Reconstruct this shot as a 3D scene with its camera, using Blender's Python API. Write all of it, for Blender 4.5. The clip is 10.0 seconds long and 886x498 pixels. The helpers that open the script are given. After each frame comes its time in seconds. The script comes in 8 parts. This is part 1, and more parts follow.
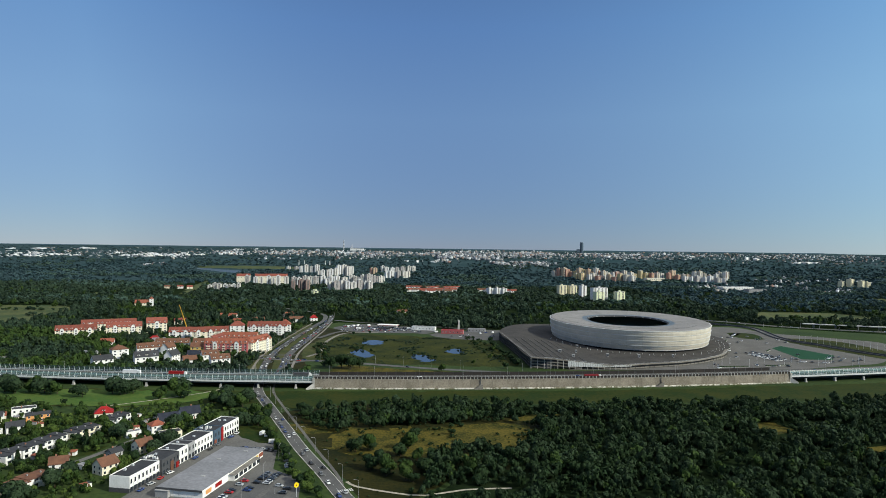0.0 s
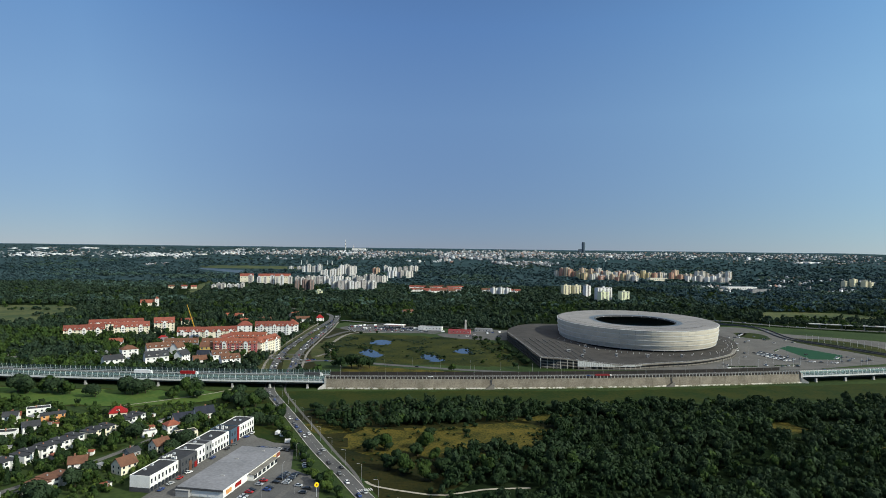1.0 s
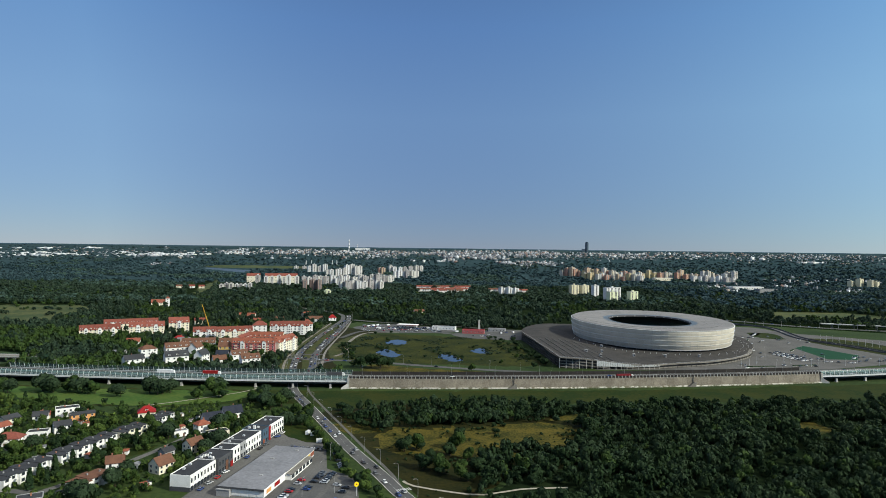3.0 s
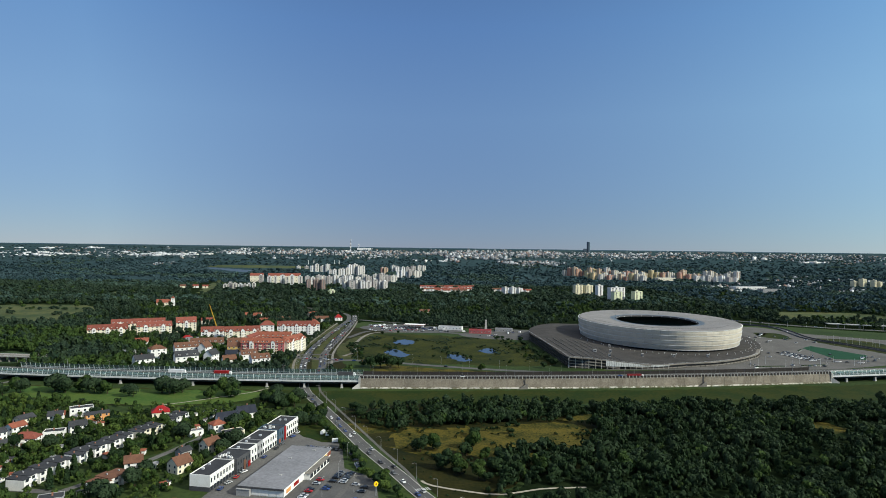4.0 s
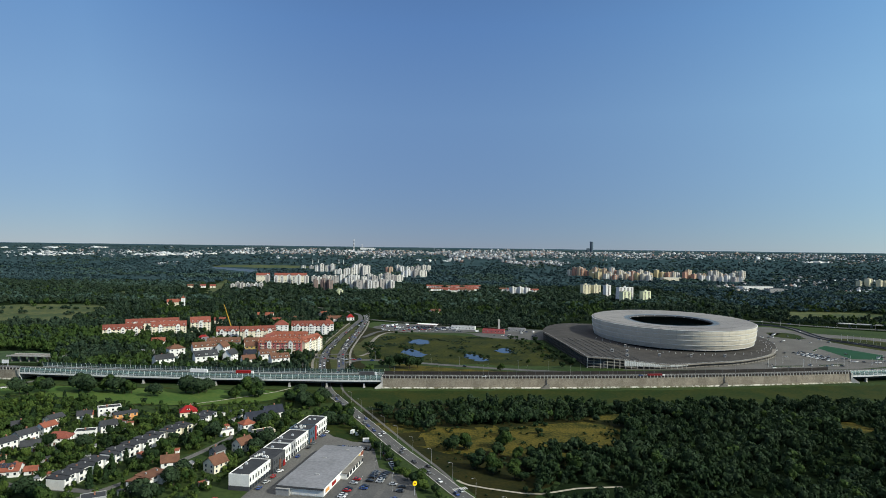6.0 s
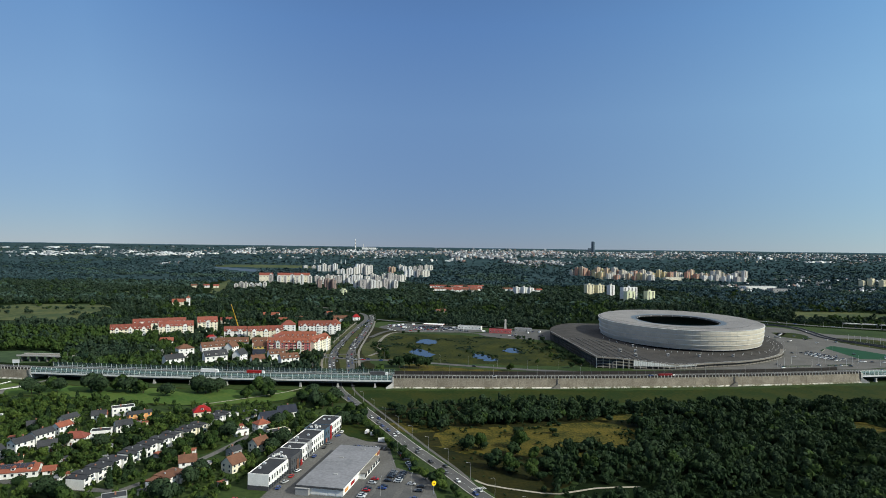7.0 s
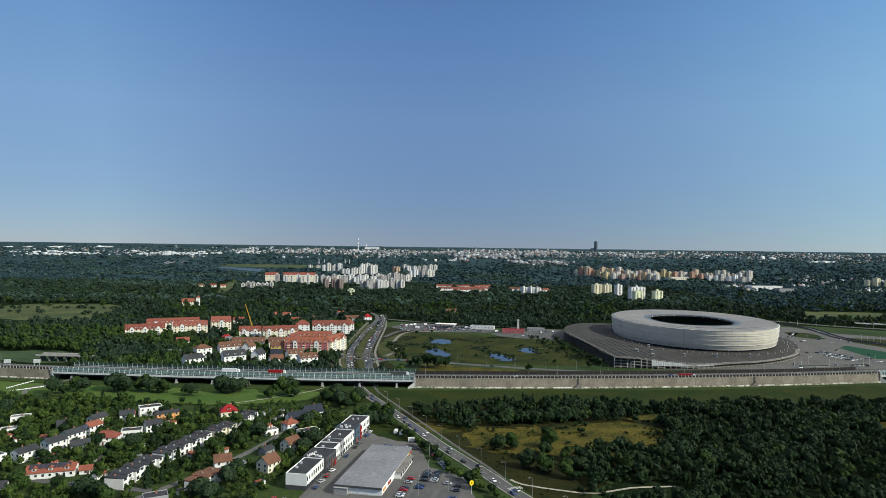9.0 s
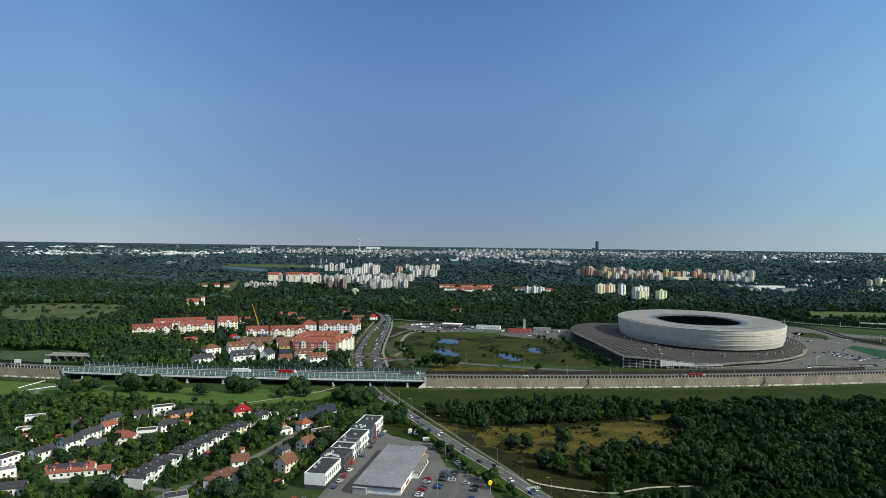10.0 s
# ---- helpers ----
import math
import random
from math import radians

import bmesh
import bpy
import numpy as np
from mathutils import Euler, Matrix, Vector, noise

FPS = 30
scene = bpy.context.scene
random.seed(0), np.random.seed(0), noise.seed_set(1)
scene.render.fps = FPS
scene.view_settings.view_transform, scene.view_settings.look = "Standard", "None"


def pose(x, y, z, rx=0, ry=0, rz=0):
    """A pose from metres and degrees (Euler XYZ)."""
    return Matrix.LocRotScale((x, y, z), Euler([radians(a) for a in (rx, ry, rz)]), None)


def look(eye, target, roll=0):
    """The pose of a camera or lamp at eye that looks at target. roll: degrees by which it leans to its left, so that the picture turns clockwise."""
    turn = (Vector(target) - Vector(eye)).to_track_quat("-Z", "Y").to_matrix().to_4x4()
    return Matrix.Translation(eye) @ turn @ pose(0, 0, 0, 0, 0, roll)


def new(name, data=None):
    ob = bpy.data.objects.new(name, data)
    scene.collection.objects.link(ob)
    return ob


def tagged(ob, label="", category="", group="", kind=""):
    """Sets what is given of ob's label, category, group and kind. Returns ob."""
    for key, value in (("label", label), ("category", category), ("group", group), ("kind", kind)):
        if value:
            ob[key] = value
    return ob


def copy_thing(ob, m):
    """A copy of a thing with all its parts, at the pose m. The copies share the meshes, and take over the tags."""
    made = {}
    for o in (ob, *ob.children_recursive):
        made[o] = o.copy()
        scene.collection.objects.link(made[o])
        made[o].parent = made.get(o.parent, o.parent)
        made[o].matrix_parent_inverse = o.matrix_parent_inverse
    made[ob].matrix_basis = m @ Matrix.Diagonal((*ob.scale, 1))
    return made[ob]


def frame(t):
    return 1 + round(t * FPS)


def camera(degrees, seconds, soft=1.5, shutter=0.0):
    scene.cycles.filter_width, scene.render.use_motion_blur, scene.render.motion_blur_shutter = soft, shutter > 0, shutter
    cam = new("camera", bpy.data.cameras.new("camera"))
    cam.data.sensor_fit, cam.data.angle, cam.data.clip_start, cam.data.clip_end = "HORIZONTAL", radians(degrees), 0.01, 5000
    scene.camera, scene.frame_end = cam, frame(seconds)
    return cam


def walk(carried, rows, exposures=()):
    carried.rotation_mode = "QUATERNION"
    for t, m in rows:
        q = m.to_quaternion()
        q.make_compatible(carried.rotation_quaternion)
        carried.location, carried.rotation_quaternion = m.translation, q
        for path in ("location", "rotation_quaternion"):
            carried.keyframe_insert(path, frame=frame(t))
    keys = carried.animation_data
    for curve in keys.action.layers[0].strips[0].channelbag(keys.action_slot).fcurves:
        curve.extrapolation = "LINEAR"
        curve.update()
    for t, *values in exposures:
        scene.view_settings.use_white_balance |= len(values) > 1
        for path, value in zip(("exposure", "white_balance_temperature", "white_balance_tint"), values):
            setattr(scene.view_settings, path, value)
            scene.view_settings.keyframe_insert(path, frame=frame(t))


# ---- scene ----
LENS = 70
cam = camera(LENS, 10.0, soft=0.78)


def eye_pose(x, y, z, yaw, pitch, roll):
    """Camera pose from its place and its yaw, pitch and roll in degrees."""
    a, b = radians(yaw), radians(pitch)
    ahead = Vector((-math.sin(a) * math.cos(b), math.cos(a) * math.cos(b), math.sin(b)))
    return look((x, y, z), Vector((x, y, z)) + ahead * 100, roll)


walk(cam, [(t, eye_pose(*row)) for t, *row in (
    (0, 45.41, 2.59, 124.57, -0.377, 0.009, 0.697),
    (1, 35.69, 2.08, 124.64, -0.335, -0.005, 0.701),
    (2, 26.00, 1.56, 124.72, -0.296, -0.020, 0.705),
    (3, 16.34, 1.04, 124.79, -0.261, -0.035, 0.710),
    (4, 6.72, 0.52, 124.86, -0.229, -0.051, 0.714),
    (5, -2.88, 0.00, 124.93, -0.202, -0.066, 0.718),
    (6, -12.44, -0.52, 125.00, -0.178, -0.083, 0.722),
    (7, -21.98, -1.04, 125.07, -0.158, -0.099, 0.727),
    (8, -31.48, -1.55, 125.15, -0.142, -0.117, 0.731),
    (9, -40.95, -2.07, 125.22, -0.130, -0.134, 0.735),
    (10, -50.39, -2.59, 125.29, -0.121, -0.152, 0.739),
)], exposures=[(0, 0.0), (10, 0.0)])

# ---- light: a clear late-summer sky and a sun from the right, slightly behind the camera ----
SUN_ELEVATION, SUN_AZIMUTH = 32.0, 116.0
sky_world = bpy.data.worlds.new("sky")
scene.world = sky_world
sky_world.use_nodes = True
wt = sky_world.node_tree
sky = wt.nodes.new("ShaderNodeTexSky")
sky.sky_type = "NISHITA"
sky.sun_disc = False
sky.sun_elevation, sky.sun_rotation = radians(SUN_ELEVATION), radians(SUN_AZIMUTH)
sky.altitude, sky.air_density, sky.dust_density, sky.ozone_density = 1500, 1.0, 0.0, 5.0
# the clear-air sky under a thin summer haze, which is palest low down and deep blue overhead
def sky_math(kind, a, b):
    n = wt.nodes.new("ShaderNodeVectorMath")
    n.operation = kind
    for socket, value in zip(n.inputs, (a, b)):
        if isinstance(value, tuple):
            socket.default_value = value
        else:
            wt.links.new(value, socket)
    return n.outputs["Value" if kind == "DOT_PRODUCT" else "Vector"]


ray = wt.nodes.new("ShaderNodeTexCoord").outputs["Generated"]
height = wt.nodes.new("ShaderNodeSeparateXYZ")
wt.links.new(ray, height.inputs[0])
haze = wt.nodes.new("ShaderNodeValToRGB")
wt.links.new(height.outputs["Z"], haze.inputs[0])
for k, (at, colour) in enumerate(((0.0, (0.110, 0.168, 0.282)), (0.10, (0.116, 0.196, 0.345)), (0.20, (0.118, 0.216, 0.390)), (0.33, (0.086, 0.186, 0.392)), (0.55, (0.040, 0.096, 0.235)), (1.0, (0.014, 0.040, 0.120)))):
    stop = haze.color_ramp.elements[k] if k < 1 else haze.color_ramp.elements.new(at)
    stop.position, stop.color = at, (*colour, 1)
haze.color_ramp.elements.remove(haze.color_ramp.elements[-1])
clear = sky_math("MULTIPLY", sky.outputs[0], (0.023, 0.023, 0.023))
air = sky_math("ADD", clear, haze.outputs[0])
# scattering: darkest square to the sun, paler towards it and away from it
SCATTER = (math.sin(radians(96)), math.cos(radians(96)), 0.0)
toward = sky_math("DOT_PRODUCT", ray, SCATTER)
square = wt.nodes.new("ShaderNodeMath")
square.operation = "MULTIPLY"
wt.links.new(toward, square.inputs[0])
wt.links.new(toward, square.inputs[1])
capped = wt.nodes.new("ShaderNodeMath")
capped.operation = "MINIMUM"
capped.inputs[1].default_value = 0.31
wt.links.new(square.outputs[0], capped.inputs[0])
glow = sky_math("ADD", sky_math("MULTIPLY", capped.outputs[0], (1.8, 1.75, 1.05)), sky_math("MULTIPLY", toward, (0.46, 0.48, 0.28)))
lit = sky_math("MULTIPLY", air, sky_math("ADD", glow, (1.0, 1.0, 1.0)))
wt.links.new(lit, wt.nodes["Background"].inputs[0])
wt.nodes["Background"].inputs[1].default_value = 1.0
sun_data = bpy.data.lights.new("sun", "SUN")
sun_data.energy, sun_data.angle, sun_data.color = 4.7, radians(0.5), (0.98, 0.965, 0.83)
sun = new("sun", sun_data)
sun_dir = Vector((math.sin(radians(SUN_AZIMUTH)) * math.cos(radians(SUN_ELEVATION)),
                  math.cos(radians(SUN_AZIMUTH)) * math.cos(radians(SUN_ELEVATION)), math.sin(radians(SUN_ELEVATION))))
sun.matrix_world = look(sun_dir * 900, (0, 0, 0))


# ---- materials ----
def mat(name, c1, c2=None, rough=0.8, scale=0.5, fine=6.0, bump=0.0, metal=0.0, island=0.0, obj=0.0, spec=0.12, contrast=1.0):
    """Procedural surface: two colours mixed by a coarse and a fine noise in world metres,
    varied by piece (island or object), with a fine relief."""
    m = bpy.data.materials.new(name)
    m.use_nodes = True
    nt = m.node_tree
    N, L = nt.nodes, nt.links
    p = N["Principled BSDF"]
    c2 = c2 or tuple(v * 0.72 for v in c1)
    geo = N.new("ShaderNodeNewGeometry")
    n1, n2 = N.new("ShaderNodeTexNoise"), N.new("ShaderNodeTexNoise")
    n1.inputs["Scale"].default_value, n2.inputs["Scale"].default_value = scale, fine
    n1.inputs["Detail"].default_value, n2.inputs["Detail"].default_value = 4, 3
    L.new(geo.outputs["Position"], n1.inputs["Vector"])
    L.new(geo.outputs["Position"], n2.inputs["Vector"])
    add = N.new("ShaderNodeMath")
    add.operation = "ADD"
    L.new(n1.outputs[0], add.inputs[0])
    L.new(n2.outputs[0], add.inputs[1])
    ramp = N.new("ShaderNodeMapRange")
    half = 0.22 / contrast
    ramp.inputs["From Min"].default_value, ramp.inputs["From Max"].default_value = 1 - half, 1 + half
    L.new(add.outputs[0], ramp.inputs["Value"])
    mix = N.new("ShaderNodeMix")
    mix.data_type = "RGBA"
    mix.inputs[6].default_value, mix.inputs[7].default_value = (*c1, 1), (*c2, 1)
    L.new(ramp.outputs[0], mix.inputs[0])
    out = mix.outputs[2]
    for amount, source in ((island, geo.outputs["Random Per Island"]), (obj, None)):
        if amount:
            if source is None:
                source = N.new("ShaderNodeObjectInfo").outputs["Random"]
            mr = N.new("ShaderNodeMapRange")
            mr.inputs["To Min"].default_value, mr.inputs["To Max"].default_value = 1 - amount, 1 + amount
            L.new(source, mr.inputs["Value"])
            mul = N.new("ShaderNodeMix")
            mul.data_type, mul.blend_type = "RGBA", "MULTIPLY"
            mul.inputs[0].default_value = 1.0
            L.new(out, mul.inputs[6])
            L.new(mr.outputs[0], mul.inputs[7])
            out = mul.outputs[2]
    L.new(out, p.inputs["Base Color"])
    p.inputs["Roughness"].default_value, p.inputs["Metallic"].default_value = rough, metal
    p.inputs["Specular IOR Level"].default_value = spec
    if bump:
        b = N.new("ShaderNodeBump")
        b.inputs["Strength"].default_value, b.inputs["Distance"].default_value = bump, 0.2
        L.new(n2.outputs[0], b.inputs["Height"])
        L.new(b.outputs[0], p.inputs["Normal"])
    return m


def picked(name, colours, rough=0.7, by_object=False, scale=0.3):
    """A surface whose colour is picked from a short list, piece by piece."""
    m = mat(name, (0.9, 0.9, 0.9), (0.72, 0.72, 0.72), rough, scale, 3.0)
    nt = m.node_tree
    N, L = nt.nodes, nt.links
    ramp = N.new("ShaderNodeValToRGB")
    ramp.color_ramp.interpolation = "CONSTANT"
    for k, c in enumerate(colours):
        e = ramp.color_ramp.elements[k] if k < 1 else ramp.color_ramp.elements.new(k / len(colours))
        e.color = (*c, 1)
    ramp.color_ramp.elements.remove(ramp.color_ramp.elements[-1])
    source = N.new("ShaderNodeObjectInfo").outputs["Random"] if by_object else N["Geometry"].outputs["Random Per Island"]
    L.new(source, ramp.inputs[0])
    mul = N.new("ShaderNodeMix")
    mul.data_type, mul.blend_type = "RGBA", "MULTIPLY"
    mul.inputs[0].default_value = 1.0
    L.new(ramp.outputs[0], mul.inputs[6])
    L.new(N["Mix"].outputs[2], mul.inputs[7])
    L.new(mul.outputs[2], N["Principled BSDF"].inputs["Base Color"])
    return m


M_GROUND = mat("grass_ground", (0.0168, 0.0336, 0.0098), (0.0378, 0.0588, 0.0154), 0.95, 0.012, 0.3, 0.4)
M_GRASS = mat("mown_grass", (0.0102, 0.0246, 0.00325), (0.0272, 0.0336, 0.00446), 0.95, 0.035, 0.35, 0.5, contrast=1.3)
M_MEDIAN = mat("worn_verge_grass", (0.068, 0.0672, 0.024), (0.0288, 0.0416, 0.0128), 0.95, 0.06, 0.5, 0.5)
M_DRY = mat("dry_meadow", (0.0928, 0.074, 0.0123), (0.0204, 0.026, 0.00422), 0.95, 0.07, 0.6, 0.6, contrast=1.3)
M_ROUGH = mat("rough_grass", (0.00821, 0.012, 0.0019), (0.0247, 0.0228, 0.0038), 0.95, 0.05, 0.5, 0.6)
M_REED = mat("reed_marsh", (0.00728, 0.016, 0.00251), (0.0418, 0.0444, 0.00627), 0.95, 0.035, 0.35, 0.6)
M_FARM = mat("far_field", (0.082, 0.090, 0.034), (0.036, 0.056, 0.022), 0.95, 0.018, 0.12, contrast=1.6)
M_FIELD_GREEN = mat("green_field", (0.048, 0.078, 0.034), (0.030, 0.052, 0.024), 0.95, 0.02, 0.15, contrast=1.4)
M_WATER = mat("pond_water", (0.012, 0.022, 0.035), (0.010, 0.018, 0.028), 0.06, 0.05, 0.5, 0.02, spec=0.5)
M_ASPHALT = mat("asphalt", (0.0715, 0.0715, 0.069), (0.105, 0.104, 0.101), 0.9, 0.08, 1.2, 0.1)
M_ASPHALT_NEW = mat("dark_asphalt", (0.0743, 0.0743, 0.0743), (0.108, 0.107, 0.104), 0.9, 0.08, 1.2, 0.1)
M_PAVING = mat("grey_paving", (0.0894, 0.0877, 0.0836), (0.132, 0.129, 0.123), 0.9, 0.05, 0.8, 0.1)
M_FORECOURT = mat("forecourt_paving", (0.0862, 0.0834, 0.0778), (0.127, 0.122, 0.114), 0.9, 0.04, 0.5, 0.1)
M_TRACK = mat("pale_track", (0.36, 0.33, 0.27), (0.28, 0.25, 0.2), 0.95, 0.2, 1.5, 0.2)
M_LINE = mat("road_paint", (0.562, 0.562, 0.54), (0.45, 0.45, 0.435), 0.8, 0.5, 3.0)
M_CONCRETE = mat("weathered_concrete", (0.239, 0.224, 0.196), (0.145, 0.133, 0.116), 0.9, 0.12, 0.8, 0.2)
M_CONCRETE_PALE = mat("pale_concrete", (0.45, 0.441, 0.414), (0.36, 0.351, 0.333), 0.85, 0.2, 1.0, 0.1)
M_STEEL = mat("galvanised_steel", (0.522, 0.54, 0.558), (0.414, 0.432, 0.45), 0.5, 0.5, 3.0, metal=0.15)
M_STEEL_DARK = mat("dark_steel", (0.06, 0.065, 0.07), (0.10, 0.10, 0.105), 0.6, 0.5, 3.0)
M_PALE_POST = mat("pale_posts", (0.62, 0.63, 0.62), (0.50, 0.51, 0.50), 0.6, 0.5, 3.0)
M_NOISE_WALL = mat("dark_noise_wall", (0.045, 0.040, 0.036), (0.028, 0.026, 0.025), 0.9, 0.2, 1.5)
M_WHITE = mat("white_render", (0.80, 0.79, 0.76), (0.69, 0.68, 0.65), 0.85, 0.2, 1.5)
M_CREAM = mat("cream_render", (0.76, 0.70, 0.55), (0.65, 0.60, 0.47), 0.85, 0.2, 1.5)
M_YELLOW = mat("yellow_render", (0.62, 0.42, 0.13), (0.52, 0.36, 0.11), 0.85, 0.2, 1.5)
M_ORANGE = mat("orange_render", (0.68, 0.33, 0.12), (0.6, 0.29, 0.11), 0.85, 0.2, 1.5)
M_PINK = mat("brick_red_render", (0.42, 0.12, 0.12), (0.35, 0.10, 0.10), 0.85, 0.2, 1.5)
M_GREY = mat("grey_render", (0.324, 0.324, 0.324), (0.252, 0.252, 0.252), 0.85, 0.2, 1.5)
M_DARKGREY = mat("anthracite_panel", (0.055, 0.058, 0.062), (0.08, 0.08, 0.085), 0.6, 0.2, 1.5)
M_TILE_RED = mat("red_roof_tiles", (0.235, 0.072, 0.050), (0.150, 0.050, 0.038), 0.8, 0.3, 2.5, 0.3, obj=0.15)
M_TILE_ORANGE = mat("orange_roof_tiles", (0.275, 0.090, 0.055), (0.185, 0.064, 0.042), 0.8, 0.3, 2.5, 0.3)
M_TILE_BRIGHT = mat("bright_red_sheet_roof", (0.30, 0.018, 0.018), (0.23, 0.014, 0.014), 0.5, 0.3, 2.5)
M_TILE_BROWN = mat("brown_roof_tiles", (0.11, 0.055, 0.038), (0.16, 0.08, 0.05), 0.85, 0.3, 2.5, 0.3)
M_ROOF_DARK = mat("bitumen_roof", (0.0325, 0.0345, 0.039), (0.052, 0.054, 0.0585), 0.85, 0.12, 1.5, 0.1)
M_ROOF_BLUE = mat("dark_blue_roof", (0.018, 0.022, 0.034), (0.028, 0.032, 0.045), 0.6, 0.3, 2.5)
M_ROOF_GREY = mat("grey_membrane_roof", (0.225, 0.227, 0.244), (0.153, 0.157, 0.167), 0.9, 0.05, 0.6, 0.1)
M_GLASS = mat("window_glass", (0.030, 0.038, 0.048), (0.02, 0.025, 0.03), 0.12, 0.5, 2.0, spec=0.5)
M_BARK = mat("bark", (0.075, 0.055, 0.038), (0.05, 0.037, 0.027), 0.95, 0.8, 5.0, 0.3)
M_LEAF = mat("leaves", (0.016, 0.0368, 0.0088), (0.0416, 0.0688, 0.0152), 0.75, 0.16, 0.7, island=0.22, spec=0.1)
M_LEAF_DARK = mat("wood_leaves", (0.0089, 0.0221, 0.00844), (0.0194, 0.0368, 0.0122), 0.75, 0.10, 0.5, island=0.18, spec=0.1)
# a touch of haze blue is mixed into these leaf colours
M_LEAF_WOOD = mat("far_wood_leaves", (0.0108, 0.0256, 0.0159), (0.0332, 0.0523, 0.0309), 0.75, 0.05, 0.3, island=0.22, spec=0.08)
M_LEAF_LIGHT = mat("light_leaves", (0.0638, 0.0952, 0.0187), (0.0382, 0.068, 0.0153), 0.75, 0.2, 1.2, island=0.22, spec=0.1)
M_LEAF_GREY = mat("willow_leaves", (0.0284, 0.0484, 0.022), (0.0149, 0.0305, 0.0128), 0.75, 0.14, 1.0, island=0.2, spec=0.12)
# distance haze is painted into the far leaves: paler and bluer than near ones
M_LEAF_HAZED_LIGHT = mat("hazed_light_woods", (0.034, 0.064, 0.054), (0.056, 0.088, 0.066), 0.85, 0.008, 0.12, island=0.3, spec=0.05)
M_LEAF_HAZED = mat("hazed_distant_woods", (0.024, 0.050, 0.056), (0.046, 0.078, 0.084), 0.85, 0.006, 0.12, island=0.35, spec=0.05)


# ---- small mesh tools ----
GROUND_Y = (-600, 2200, 2600, 3000, 3500, 4000, 4500, 4990)
GROUND_Z = (0, 0, 10, 24, 45, 70, 97, 122)


def gz(y):
    """Ground height: a flat plain, far rim bent up to fit the camera's view."""
    return float(np.interp(y, GROUND_Y, GROUND_Z))


def mesh_from(name, verts, faces, material, smooth=False):
    me = bpy.data.meshes.new(name)
    me.from_pydata([tuple(v) for v in verts], [], [tuple(f) for f in faces])
    for m in material if isinstance(material, (list, tuple)) else (material,):
        me.materials.append(m)
    if smooth:
        me.shade_smooth()
    me.update()
    return me


def mesh_fast(name, verts, faces, material):
    """Large joined mesh from arrays, all faces with the same number of corners."""
    verts, faces = np.asarray(verts, np.float32), np.asarray(faces, np.int32)
    me = bpy.data.meshes.new(name)
    k = faces.shape[1]
    me.vertices.add(len(verts))
    me.vertices.foreach_set("co", verts.ravel())
    me.loops.add(faces.size)
    me.loops.foreach_set("vertex_index", faces.ravel())
    me.polygons.add(len(faces))
    me.polygons.foreach_set("loop_start", np.arange(0, faces.size, k, dtype=np.int32))
    me.materials.append(material)
    me.update(calc_edges=True)
    me.validate()
    return me


def part(name, me, parent, label="", m=None):
    """Links a mesh as one part under a thing or a part."""
    ob = new(name, me)
    ob.parent = parent
    if m is not None:
        ob.matrix_basis = m
    return tagged(ob, label) if label else ob


def thing(name, m, label, category, group="", kind=""):
    ob = new(name)
    ob.matrix_basis = m
    return tagged(ob, label, category, group, kind)


BOX_F = ((0, 3, 2, 1), (4, 5, 6, 7), (0, 1, 5, 4), (1, 2, 6, 5), (2, 3, 7, 6), (3, 0, 4, 7))


class Build:
    """Collects boxes, prisms and sheets into one mesh."""

    def __init__(self):
        self.v, self.f = [], []

    def add(self, verts, faces):
        n = len(self.v)
        self.v += [tuple(v) for v in verts]
        self.f += [tuple(i + n for i in f) for f in faces]
        return self

    def box(self, x0, x1, y0, y1, z0, z1, m=None, taper=0.0):
        vs = [(x0, y0, z0), (x1, y0, z0), (x1, y1, z0), (x0, y1, z0),
              (x0 + taper, y0 + taper, z1), (x1 - taper, y0 + taper, z1), (x1 - taper, y1 - taper, z1), (x0 + taper, y1 - taper, z1)]
        if m is not None:
            vs = [m @ Vector(v) for v in vs]
        return self.add(vs, BOX_F)

    def prism(self, xy, z0, z1, m=None):
        n = len(xy)
        vs = [(x, y, z0) for x, y in xy] + [(x, y, z1) for x, y in xy]
        if m is not None:
            vs = [m @ Vector(v) for v in vs]
        return self.add(vs, [tuple(range(n))[::-1], tuple(range(n, 2 * n))] + [(i, (i + 1) % n, n + (i + 1) % n, n + i) for i in range(n)])

    def tube(self, a, b, r0, r1, n=6):
        a, b = Vector(a), Vector(b)
        q = (b - a).to_track_quat("Z", "Y").to_matrix()
        ring = [q @ Vector((math.cos(2 * math.pi * i / n), math.sin(2 * math.pi * i / n), 0)) for i in range(n)]
        vs = [a + w * r0 for w in ring] + [b + w * r1 for w in ring]
        return self.add(vs, [(i, (i + 1) % n, n + (i + 1) % n, n + i) for i in range(n)] + [tuple(range(n, 2 * n))])

    def mesh(self, name, material, smooth=False):
        return mesh_from(name, self.v, self.f, material, smooth)


def inside(x, y, poly):
    """Which of the points lie inside the outline."""
    x, y = np.asarray(x, float), np.asarray(y, float)
    hit = np.zeros(x.shape, bool)
    for (x0, y0), (x1, y1) in zip(poly, poly[1:] + poly[:1]):
        with np.errstate(divide="ignore", invalid="ignore"):
            cross = (y0 > y) != (y1 > y)
            hit ^= cross & (x < (x1 - x0) * (y - y0) / (y1 - y0 if y1 != y0 else 1e-9) + x0)
    return hit


